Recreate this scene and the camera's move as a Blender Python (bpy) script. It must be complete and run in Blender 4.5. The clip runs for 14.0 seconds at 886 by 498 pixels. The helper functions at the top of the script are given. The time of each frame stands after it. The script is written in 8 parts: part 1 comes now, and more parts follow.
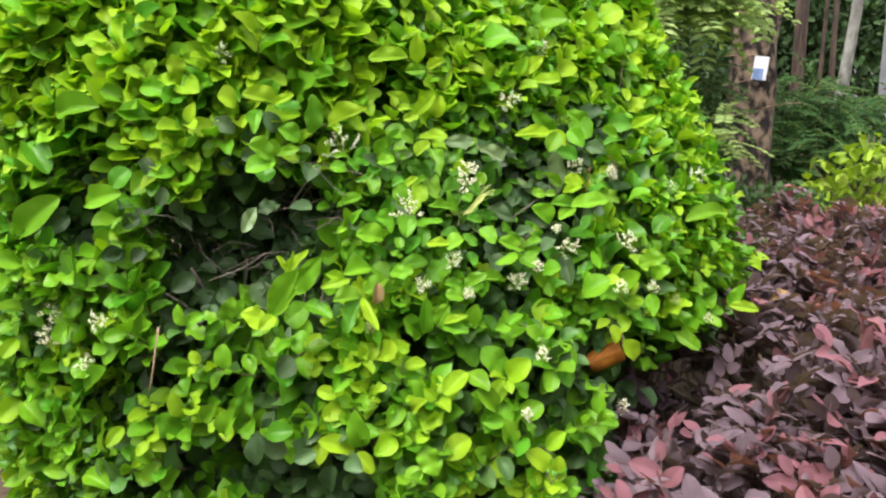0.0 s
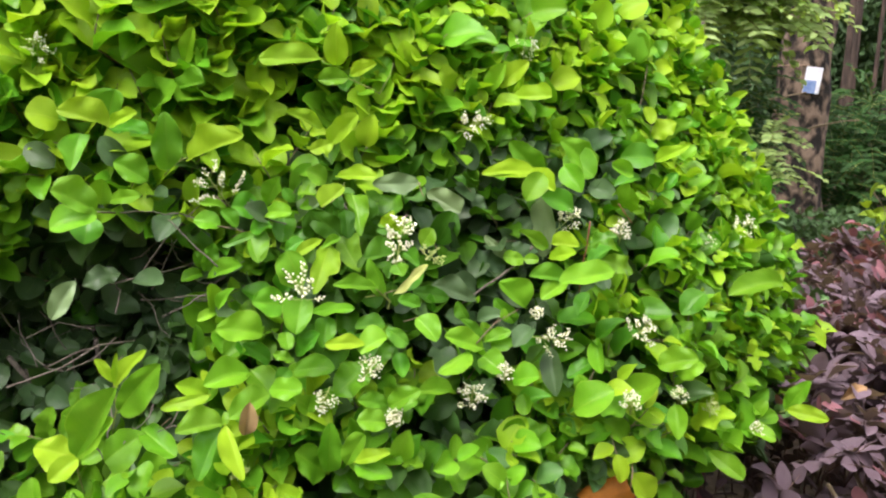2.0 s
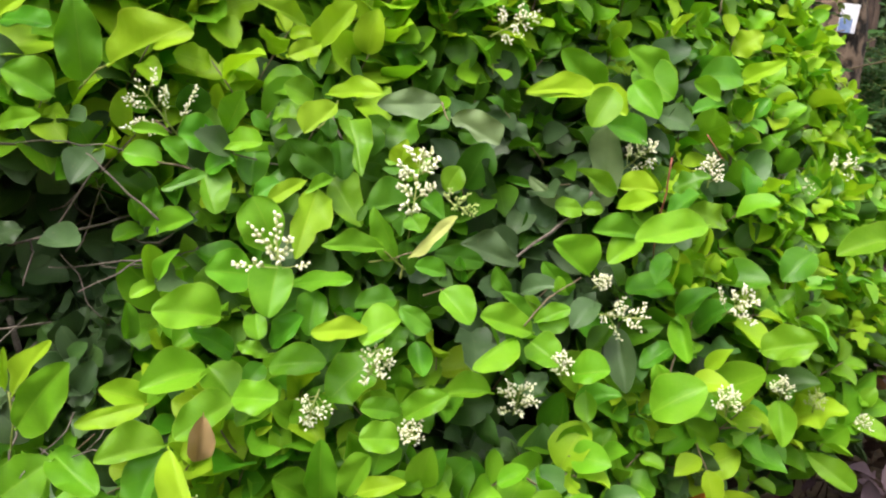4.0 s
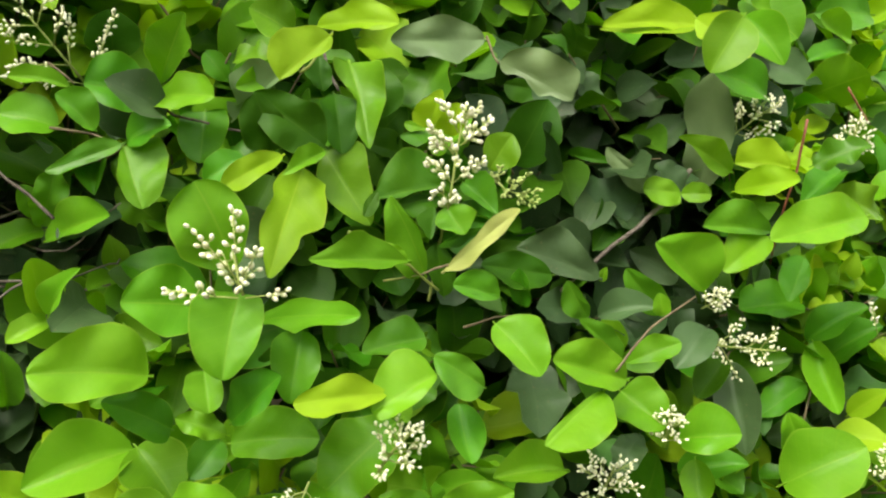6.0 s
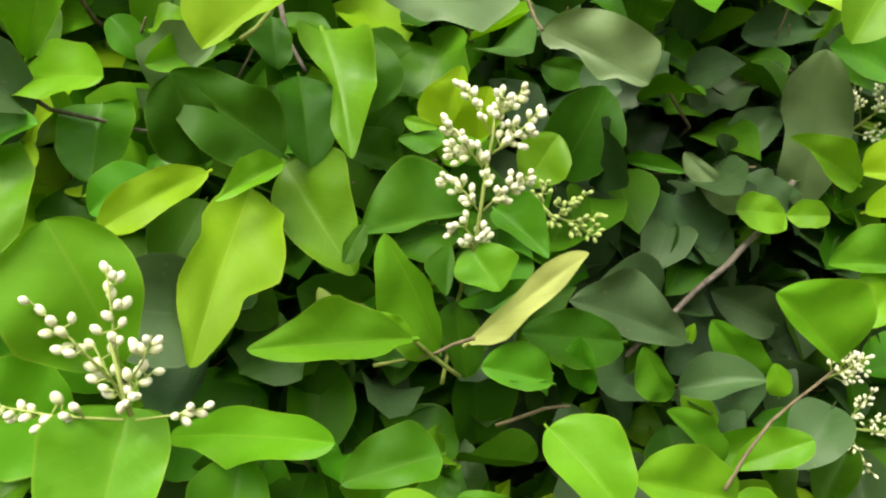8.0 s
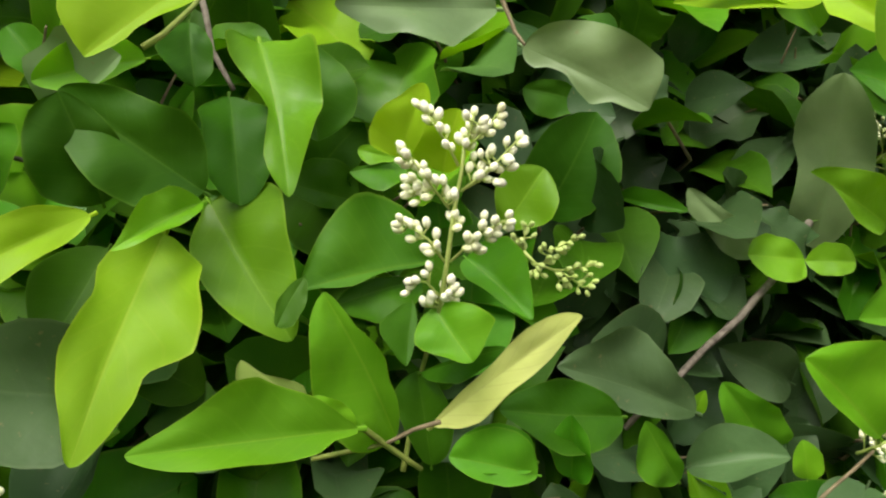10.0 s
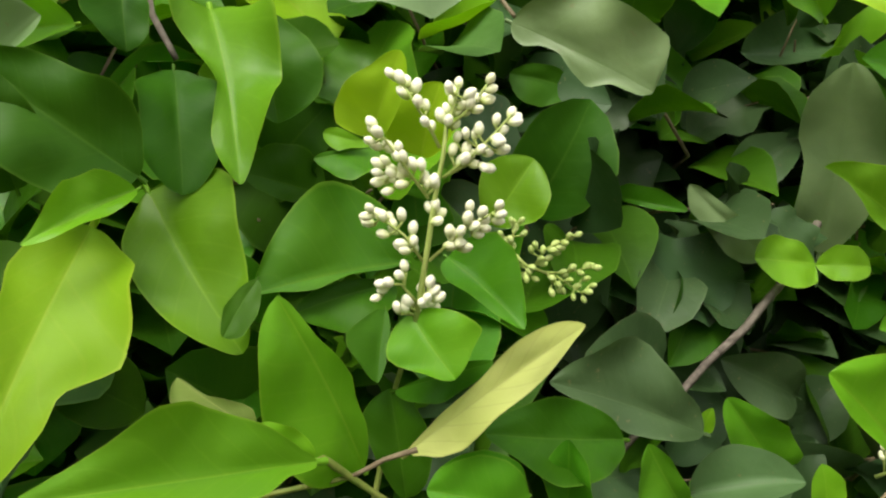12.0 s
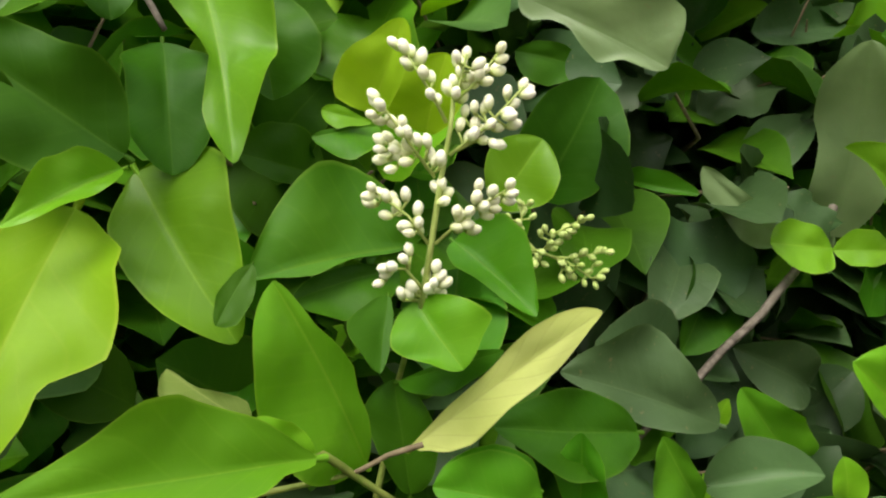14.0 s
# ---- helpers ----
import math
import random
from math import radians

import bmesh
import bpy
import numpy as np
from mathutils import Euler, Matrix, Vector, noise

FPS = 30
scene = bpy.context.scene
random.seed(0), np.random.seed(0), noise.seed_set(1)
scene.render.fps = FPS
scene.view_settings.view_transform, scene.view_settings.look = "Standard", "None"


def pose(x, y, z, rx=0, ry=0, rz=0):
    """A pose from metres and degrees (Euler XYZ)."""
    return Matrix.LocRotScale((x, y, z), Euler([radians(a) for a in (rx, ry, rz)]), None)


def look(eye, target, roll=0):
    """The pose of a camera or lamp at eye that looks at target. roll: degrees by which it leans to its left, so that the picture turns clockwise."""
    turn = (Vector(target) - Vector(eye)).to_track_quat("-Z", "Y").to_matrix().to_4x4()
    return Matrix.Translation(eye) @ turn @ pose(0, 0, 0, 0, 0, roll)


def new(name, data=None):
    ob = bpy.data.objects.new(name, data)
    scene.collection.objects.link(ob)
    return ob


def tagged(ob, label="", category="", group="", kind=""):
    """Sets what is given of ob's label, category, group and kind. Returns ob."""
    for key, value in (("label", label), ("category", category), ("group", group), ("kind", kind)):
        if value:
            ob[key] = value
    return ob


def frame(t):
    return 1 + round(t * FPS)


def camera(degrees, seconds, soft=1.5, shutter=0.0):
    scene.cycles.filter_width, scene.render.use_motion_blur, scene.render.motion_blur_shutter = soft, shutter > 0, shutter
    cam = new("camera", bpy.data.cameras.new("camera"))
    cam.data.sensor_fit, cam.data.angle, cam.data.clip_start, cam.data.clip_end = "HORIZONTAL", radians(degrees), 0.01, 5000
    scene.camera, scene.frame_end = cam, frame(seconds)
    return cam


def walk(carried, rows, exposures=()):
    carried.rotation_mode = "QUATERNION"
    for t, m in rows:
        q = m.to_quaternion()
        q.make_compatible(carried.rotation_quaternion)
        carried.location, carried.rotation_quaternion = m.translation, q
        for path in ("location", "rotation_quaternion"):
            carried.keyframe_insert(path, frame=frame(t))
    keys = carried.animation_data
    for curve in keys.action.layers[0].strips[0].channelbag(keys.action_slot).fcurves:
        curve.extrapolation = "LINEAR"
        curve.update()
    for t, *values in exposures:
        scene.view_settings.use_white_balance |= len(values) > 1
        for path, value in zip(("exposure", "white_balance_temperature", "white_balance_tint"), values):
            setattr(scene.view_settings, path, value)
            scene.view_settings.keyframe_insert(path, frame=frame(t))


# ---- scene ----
cam = camera(58.7, 14.0, 2.2)
PATH = [
    (0, (0.001, 0.246, 1.393), (0.003, 2.21, 1.013), -0.1),
    (0.5, (0.01, 0.387, 1.408), (0.045, 2.353, 1.044), 0.2),
    (1, (0.036, 0.558, 1.414), (0.04, 2.519, 1.022), 0.2),
    (1.5, (0.094, 0.707, 1.421), (0.066, 2.672, 1.047), 1.0),
    (2, (0.158, 0.809, 1.417), (0.077, 2.773, 1.05), 0.9),
    (2.5, (0.18, 0.863, 1.413), (0.077, 2.824, 1.033), 1.1),
    (3, (0.152, 0.935, 1.402), (0.052, 2.886, 0.973), 1.2),
    (3.2, (0.139, 0.977, 1.391), (0.039, 2.924, 0.945), 1.0),
    (5.3, (0.087, 1.293, 1.308), (0.033, 3.223, 0.787), 0.6),
    (5.5, (0.079, 1.319, 1.306), (0.026, 3.246, 0.774), 0.5),
    (6, (0.061, 1.388, 1.303), (0.0, 3.315, 0.769), 0.4),
    (6.5, (0.044, 1.444, 1.299), (0.016, 3.37, 0.76), 0.6),
    (7, (0.037, 1.496, 1.292), (0.0, 3.423, 0.759), 0.1),
    (7.5, (0.038, 1.532, 1.286), (0.003, 3.457, 0.743), 0.1),
    (8, (0.044, 1.567, 1.281), (-0.007, 3.494, 0.747), 0.1),
    (8.5, (0.048, 1.594, 1.279), (0.017, 3.528, 0.773), 0.2),
    (8.7, (0.048, 1.6, 1.28), (0.024, 3.536, 0.779), 0.6),
    (11, (0.054, 1.652, 1.267), (0.052, 3.605, 0.837), -0.0),
    (11.5, (0.053, 1.661, 1.266), (0.081, 3.613, 0.828), 0.6),
    (12, (0.051, 1.669, 1.261), (0.095, 3.621, 0.827), 1.0),
    (12.5, (0.047, 1.677, 1.256), (0.1, 3.624, 0.802), 1.4),
    (13, (0.045, 1.684, 1.252), (0.101, 3.63, 0.794), 1.6),
    (13.5, (0.046, 1.686, 1.253), (0.096, 3.631, 0.791), 1.2),
    (14, (0.049, 1.682, 1.256), (0.098, 3.628, 0.797), 0.9),
]
EXPOSURES = [(0, 1.02, 6450, 19), (1.5, 0.98, 6400, 22), (3.0, 1.08, 6400, 25), (5.5, 0.70, 6900, 12), (8, 0.73, 7050, 8), (11, 0.46, 6850, 10), (14, 0.5, 6850, 11)]
walk(cam, [(t, look(eye, target, roll)) for t, eye, target, roll in PATH], EXPOSURES)

# ---- world, sun, exposure ----
SUN_EL, SUN_ROT = radians(64), radians(217)
world = bpy.data.worlds.new("overcast_sky")
scene.world = world
world.use_nodes = True
wn = world.node_tree
sky = wn.nodes.new("ShaderNodeTexSky")
sky.sky_type, sky.sun_disc = "NISHITA", False
sky.sun_elevation, sky.sun_rotation = SUN_EL, SUN_ROT
sky.air_density, sky.dust_density = 1.0, 3.0
pale = wn.nodes.new("ShaderNodeHueSaturation")
pale.inputs["Saturation"].default_value = 0.08
bg = wn.nodes["Background"]
wn.links.new(sky.outputs[0], pale.inputs["Color"])
wn.links.new(pale.outputs[0], bg.inputs["Color"])
bg.inputs["Strength"].default_value = 0.265
sun_data = bpy.data.lights.new("sun", "SUN")
sun_data.energy, sun_data.angle, sun_data.color = 1.5, radians(24), (1.0, 0.95, 0.85)
sun = new("sun", sun_data)
sun.matrix_world = look((0, 0, 9), (2.4, 3.2, 0.5))

# ---- materials ----
MATS = {}


def mat_new(name):
    m = bpy.data.materials.new(name)
    m.use_nodes = True
    MATS[name] = m
    return m, m.node_tree.nodes, m.node_tree.links, m.node_tree.nodes["Principled BSDF"]


def math_node(nodes, links, op, a, b=None, clamp=False):
    n = nodes.new("ShaderNodeMath")
    n.operation, n.use_clamp = op, clamp
    for i, v in enumerate((a, b)):
        if v is None:
            continue
        if isinstance(v, (int, float)):
            n.inputs[i].default_value = v
        else:
            links.new(v, n.inputs[i])
    return n.outputs[0]


def mix_col(nodes, links, fac, a, b, mode="MIX"):
    n = nodes.new("ShaderNodeMix")
    n.data_type, n.blend_type = "RGBA", mode
    for sock, v in ((n.inputs[0], fac), (n.inputs[6], a), (n.inputs[7], b)):
        if isinstance(v, (int, float)):
            sock.default_value = v
        elif isinstance(v, tuple):
            sock.default_value = (*v, 1)
        else:
            links.new(v, sock)
    return n.outputs[2]


def leaf_material(name, base, second, vein, rough, through_light, spots=0.0, spread=0.35, veins=0.07, gloss=0.26):
    """A living leaf: blade with midrib and side veins, patchy tone, a waxy face, light coming through."""
    m, nodes, links, bsdf = mat_new(name)
    uv = nodes.new("ShaderNodeUVMap")
    sep = nodes.new("ShaderNodeSeparateXYZ")
    links.new(uv.outputs[0], sep.inputs[0])
    u, v = sep.outputs[0], sep.outputs[1]
    across = math_node(nodes, links, "ABSOLUTE", math_node(nodes, links, "MULTIPLY_ADD", u, 2.0))
    across.node.inputs[0].links[0].from_node.inputs[2].default_value = -1.0
    rib = math_node(nodes, links, "SUBTRACT", 1.0, math_node(nodes, links, "MULTIPLY", across, 22.0), True)
    phase = math_node(nodes, links, "SUBTRACT", math_node(nodes, links, "MULTIPLY", v, 7.0), math_node(nodes, links, "MULTIPLY", across, 1.7))
    saw = math_node(nodes, links, "ABSOLUTE", math_node(nodes, links, "SUBTRACT", math_node(nodes, links, "FRACT", phase), 0.5))
    side = math_node(nodes, links, "SUBTRACT", 1.0, math_node(nodes, links, "MULTIPLY", saw, 11.0), True)
    vein_f = math_node(nodes, links, "ADD", math_node(nodes, links, "MULTIPLY", rib, 0.34), math_node(nodes, links, "MULTIPLY", side, veins), True)
    obj = nodes.new("ShaderNodeObjectInfo")
    geo = nodes.new("ShaderNodeNewGeometry")
    rand = math_node(nodes, links, "FRACT", math_node(nodes, links, "ADD", obj.outputs["Random"], geo.outputs["Random Per Island"]))
    tc = nodes.new("ShaderNodeTexCoord")
    patch = nodes.new("ShaderNodeTexNoise")
    patch.inputs["Scale"].default_value, patch.inputs["Detail"].default_value = 34.0, 3.0
    links.new(geo.outputs["Position"], patch.inputs["Vector"])
    fine = nodes.new("ShaderNodeTexNoise")
    fine.inputs["Scale"].default_value, fine.inputs["Detail"].default_value = 420.0, 2.0
    links.new(geo.outputs["Position"], fine.inputs["Vector"])
    tone = math_node(nodes, links, "MULTIPLY_ADD", patch.outputs[0], 1.6)
    tone.node.inputs[2].default_value = -0.3
    tone.node.use_clamp = True
    col = mix_col(nodes, links, tone, base, second)
    hs = nodes.new("ShaderNodeHueSaturation")
    links.new(col, hs.inputs["Color"])
    val = math_node(nodes, links, "MULTIPLY_ADD", rand, 2 * spread)
    val.node.inputs[2].default_value = 1.0 - spread
    links.new(val, hs.inputs["Value"])
    hue = math_node(nodes, links, "MULTIPLY_ADD", math_node(nodes, links, "FRACT", math_node(nodes, links, "MULTIPLY", rand, 7.3)), 0.018)
    hue.node.inputs[2].default_value = 0.497
    links.new(hue, hs.inputs["Hue"])
    col = mix_col(nodes, links, vein_f, hs.outputs[0], vein)
    margin = math_node(nodes, links, "MULTIPLY", math_node(nodes, links, "SUBTRACT", across, 0.945), 11.0, True)
    col = mix_col(nodes, links, margin, col, vein)
    if spots:
        sp = math_node(nodes, links, "GREATER_THAN", fine.outputs[0], 0.70)
        col = mix_col(nodes, links, math_node(nodes, links, "MULTIPLY", sp, spots), col, (0.22, 0.17, 0.08))
    links.new(col, bsdf.inputs["Base Color"])
    bsdf.inputs["Specular IOR Level"].default_value = gloss
    r = math_node(nodes, links, "MULTIPLY_ADD", patch.outputs[0], 0.22)
    r.node.inputs[2].default_value = rough
    links.new(r, bsdf.inputs["Roughness"])
    pucker = nodes.new("ShaderNodeTexNoise")
    pucker.inputs["Scale"].default_value, pucker.inputs["Detail"].default_value = 130.0, 1.0
    links.new(geo.outputs["Position"], pucker.inputs["Vector"])
    height = math_node(nodes, links, "ADD", math_node(nodes, links, "MULTIPLY", vein_f, -1.0), math_node(nodes, links, "MULTIPLY", fine.outputs[0], 0.35))
    height = math_node(nodes, links, "ADD", height, math_node(nodes, links, "MULTIPLY", pucker.outputs[0], 2.2))
    bump = nodes.new("ShaderNodeBump")
    bump.inputs["Strength"].default_value, bump.inputs["Distance"].default_value = 0.3, 0.0008
    links.new(height, bump.inputs["Height"])
    links.new(bump.outputs[0], bsdf.inputs["Normal"])
    tl = nodes.new("ShaderNodeBsdfTranslucent")
    warm = mix_col(nodes, links, 1.0, col, (0.97, 1.0, 0.34), "MULTIPLY")
    links.new(warm, tl.inputs["Color"])
    mx = nodes.new("ShaderNodeMixShader")
    mx.inputs[0].default_value = through_light
    links.new(bsdf.outputs[0], mx.inputs[1])
    links.new(tl.outputs[0], mx.inputs[2])
    links.new(mx.outputs[0], nodes["Material Output"].inputs["Surface"])
    return m


def rough_material(name, dark, light, scale, rough=0.8, bump_d=0.003, stretch=(1, 1, 1), detail=6.0, spec=0.3, gain=1.0):
    """Bark, soil, dry stalks: two tones in stretched noise with relief."""
    m, nodes, links, bsdf = mat_new(name)
    geo = nodes.new("ShaderNodeNewGeometry")
    mp = nodes.new("ShaderNodeMapping")
    mp.inputs["Scale"].default_value = stretch
    links.new(geo.outputs["Position"], mp.inputs["Vector"])
    n1 = nodes.new("ShaderNodeTexNoise")
    n1.inputs["Scale"].default_value, n1.inputs["Detail"].default_value = scale, detail
    n2 = nodes.new("ShaderNodeTexNoise")
    n2.inputs["Scale"].default_value, n2.inputs["Detail"].default_value = scale * 0.17, 3.0
    for n in (n1, n2):
        links.new(mp.outputs[0], n.inputs["Vector"])
    f = math_node(nodes, links, "ADD", math_node(nodes, links, "MULTIPLY_ADD", n1.outputs[0], 2.2 * gain), math_node(nodes, links, "MULTIPLY_ADD", n2.outputs[0], 1.4), True)
    f.node.inputs[0].links[0].from_node.inputs[2].default_value = 0.3 - 1.1 * gain
    f.node.inputs[1].links[0].from_node.inputs[2].default_value = -0.5
    links.new(mix_col(nodes, links, f, dark, light), bsdf.inputs["Base Color"])
    bsdf.inputs["Roughness"].default_value = rough
    bsdf.inputs["Specular IOR Level"].default_value = spec
    bump = nodes.new("ShaderNodeBump")
    bump.inputs["Strength"].default_value, bump.inputs["Distance"].default_value = 0.7, bump_d
    links.new(n1.outputs[0], bump.inputs["Height"])
    links.new(bump.outputs[0], bsdf.inputs["Normal"])
    return m


KIND = {
    "l": leaf_material("leaf_young", (0.275, 0.48, 0.012), (0.35, 0.57, 0.022), (0.48, 0.62, 0.06), 0.36, 0.42, spread=0.13, gloss=0.20),
    "b": leaf_material("leaf_fresh", (0.132, 0.345, 0.010), (0.200, 0.435, 0.018), (0.32, 0.52, 0.05), 0.30, 0.36, spread=0.18, gloss=0.28),
    "m": leaf_material("leaf_mature", (0.062, 0.228, 0.008), (0.110, 0.312, 0.012), (0.20, 0.38, 0.035), 0.29, 0.30, spread=0.20, gloss=0.30),
    "n": leaf_material("leaf_green", (0.096, 0.290, 0.008), (0.155, 0.375, 0.014), (0.27, 0.46, 0.04), 0.33, 0.33, spread=0.12, gloss=0.24),
    # Deep and old leaves: darker, greyer tones, partly inner shade put into colour.
    "d": leaf_material("leaf_deep_shade", (0.060, 0.148, 0.028), (0.095, 0.205, 0.042), (0.13, 0.25, 0.06), 0.36, 0.22, spread=0.25, gloss=0.36),
    # Dimmed copy of the green leaf, with shade put into its colour.
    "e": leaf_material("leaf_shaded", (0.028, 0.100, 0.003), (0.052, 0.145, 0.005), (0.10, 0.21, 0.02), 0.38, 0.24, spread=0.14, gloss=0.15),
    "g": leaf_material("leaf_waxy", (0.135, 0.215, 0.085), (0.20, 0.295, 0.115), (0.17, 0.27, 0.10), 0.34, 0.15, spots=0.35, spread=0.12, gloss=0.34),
    "k": leaf_material("leaf_old_shade", (0.052, 0.104, 0.034), (0.082, 0.150, 0.052), (0.11, 0.17, 0.07), 0.34, 0.12, spots=0.4, spread=0.26, gloss=0.27),
    # A very dark leaf's tone, also used to put gap shade into colour.
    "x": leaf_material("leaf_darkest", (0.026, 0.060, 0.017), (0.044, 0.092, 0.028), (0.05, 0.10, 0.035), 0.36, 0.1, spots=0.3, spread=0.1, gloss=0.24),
    "y": leaf_material("leaf_yellowing", (0.47, 0.53, 0.13), (0.60, 0.63, 0.22), (0.30, 0.30, 0.10), 0.5, 0.3, spread=0.04, veins=0.16, gloss=0.2),
    "o": leaf_material("leaf_olive", (0.10, 0.165, 0.030), (0.155, 0.215, 0.045), (0.34, 0.36, 0.12), 0.5, 0.25, spread=0.08, gloss=0.15),
}
PURPLE = leaf_material("purple_leaf", (0.122, 0.084, 0.102), (0.195, 0.144, 0.166), (0.21, 0.13, 0.14), 0.50, 0.26, spread=0.24, gloss=0.26)
WINE = leaf_material("wine_leaf", (0.205, 0.084, 0.104), (0.285, 0.130, 0.152), (0.34, 0.17, 0.17), 0.48, 0.30, spread=0.2, gloss=0.22)
FROND = leaf_material("frond_leaf", (0.27, 0.40, 0.12), (0.37, 0.50, 0.18), (0.40, 0.52, 0.22), 0.5, 0.48)
SHADE_LEAF = leaf_material("shade_leaf", (0.055, 0.115, 0.035), (0.085, 0.155, 0.055), (0.08, 0.15, 0.05), 0.5, 0.2)
FERN = leaf_material("fern_leaf", (0.030, 0.092, 0.016), (0.054, 0.130, 0.026), (0.06, 0.12, 0.035), 0.55, 0.25)
GOLD_LEAF = leaf_material("golden_leaf", (0.20, 0.34, 0.02), (0.29, 0.42, 0.03), (0.45, 0.55, 0.08), 0.45, 0.35)
FAR_LEAF = leaf_material("far_leaf", (0.030, 0.070, 0.022), (0.06, 0.11, 0.035), (0.07, 0.12, 0.04), 0.6, 0.2, spread=0.5)
DRY_LEAF = leaf_material("dry_leaf", (0.10, 0.032, 0.006), (0.36, 0.13, 0.016), (0.26, 0.09, 0.01), 0.5, 0.25, spots=0.5, spread=0.05, gloss=0.1)
TAN_LEAF = leaf_material("tan_dead_leaf", (0.26, 0.15, 0.065), (0.42, 0.28, 0.14), (0.30, 0.18, 0.08), 0.6, 0.2, spread=0.1)
TWIG = {
    "green": rough_material("green_shoot", (0.14, 0.20, 0.035), (0.26, 0.30, 0.07), 260, 0.5, 0.0003),
    "grey": rough_material("grey_twig_bark", (0.060, 0.048, 0.036), (0.19, 0.165, 0.13), 300, 0.8, 0.0004),
    "brown": rough_material("brown_twig_bark", (0.11, 0.085, 0.045), (0.22, 0.175, 0.10), 260, 0.7, 0.0004),
    "red": rough_material("reddish_shoot", (0.17, 0.055, 0.03), (0.30, 0.11, 0.06), 260, 0.55, 0.0003),
    "wood": rough_material("dusky_shoot", (0.075, 0.045, 0.035), (0.17, 0.11, 0.075), 200, 0.8, 0.0004),
    "tan": rough_material("dry_stalk", (0.30, 0.20, 0.12), (0.45, 0.33, 0.22), 200, 0.8, 0.0004),
}
BARK = rough_material("flaky_tree_bark", (0.012, 0.010, 0.007), (0.170, 0.125, 0.085), 15, 0.9, 0.05, (1, 1, 0.7), gain=3.0)
PALE_BARK = rough_material("pale_lichen_bark", (0.10, 0.10, 0.08), (0.34, 0.34, 0.29), 14, 0.9, 0.01, (1, 1, 0.6))
ORANGE_BARK = rough_material("reddish_young_bark", (0.03, 0.022, 0.016), (0.095, 0.066, 0.046), 18, 0.85, 0.006, (1, 1, 0.3))
SOIL = rough_material("leaf_litter_soil", (0.035, 0.026, 0.018), (0.13, 0.095, 0.06), 22, 0.95, 0.02)
BUD_WHITE = rough_material("cream_flower_bud", (0.86, 0.87, 0.52), (0.93, 0.93, 0.74), 160, 0.45, 0.0001)
BUD_GREEN = rough_material("green_flower_bud", (0.33, 0.44, 0.10), (0.52, 0.62, 0.24), 500, 0.5, 0.0001)
STALK = rough_material("panicle_stalk", (0.27, 0.36, 0.08), (0.42, 0.50, 0.15), 240, 0.5, 0.0002)
tree_nodes, tree_links = BUD_WHITE.node_tree.nodes, BUD_WHITE.node_tree.links
bud_coord, bud_sep, bud_ramp = tree_nodes.new("ShaderNodeTexCoord"), tree_nodes.new("ShaderNodeSeparateXYZ"), tree_nodes.new("ShaderNodeMapRange")
bud_ramp.inputs["From Min"].default_value, bud_ramp.inputs["From Max"].default_value = 0.05, 0.55
tree_links.new(bud_coord.outputs["Object"], bud_sep.inputs[0])
tree_links.new(bud_sep.outputs[1], bud_ramp.inputs["Value"])
bud_shader = tree_nodes["Principled BSDF"]
bud_tone = bud_shader.inputs["Base Color"].links[0].from_socket
tree_links.new(mix_col(tree_nodes, tree_links, bud_ramp.outputs[0], (0.50, 0.60, 0.20), bud_tone), bud_shader.inputs["Base Color"])
GREY_PAINT = rough_material("pale_grey_plaster", (0.14, 0.15, 0.15), (0.23, 0.24, 0.24), 5, 0.8, 0.002)
PAPER = rough_material("white_tag_card", (0.62, 0.64, 0.66), (0.80, 0.82, 0.82), 30, 0.5, 0.0005)
INK = rough_material("blue_tag_print", (0.10, 0.17, 0.34), (0.20, 0.29, 0.46), 40, 0.5, 0.0003)

# ---- mesh helpers ----
WORLD = {}


def attach(ob, parent):
    """Parent ob, whose basis is given in the world, under a thing or a part."""
    ob.parent = parent
    ob.matrix_parent_inverse = WORLD[parent.name].inverted()
    WORLD[ob.name] = ob.matrix_basis.copy()
    return ob


def thing(name, place, label, category, group="", kind=""):
    ob = new(name)
    ob.empty_display_size = 0.05
    ob.matrix_basis = Matrix.Translation(place)
    WORLD[ob.name] = ob.matrix_basis.copy()
    return tagged(ob, label, category, group, kind)


def mesh_from(name, verts, faces, mat, uvs=None, smooth=True):
    me = bpy.data.meshes.new(name)
    me.from_pydata([tuple(v) for v in verts] if not isinstance(verts, np.ndarray) else verts.tolist(), [], faces if isinstance(faces, list) else faces.tolist())
    if uvs is not None:
        layer = me.uv_layers.new(name="UVMap")
        idx = np.empty(len(me.loops), dtype=np.int32)
        me.loops.foreach_get("vertex_index", idx)
        layer.data.foreach_set("uv", np.asarray(uvs, dtype=np.float32)[idx].ravel())
    me.polygons.foreach_set("use_smooth", [smooth] * len(me.polygons))
    if mat:
        me.materials.append(mat)
    me.update()
    return me


def part(name, me, parent, label="", m=None, kind=""):
    ob = new(name, me)
    if m is not None:
        ob.matrix_basis = m
    attach(ob, parent)
    return tagged(ob, label, kind=kind)


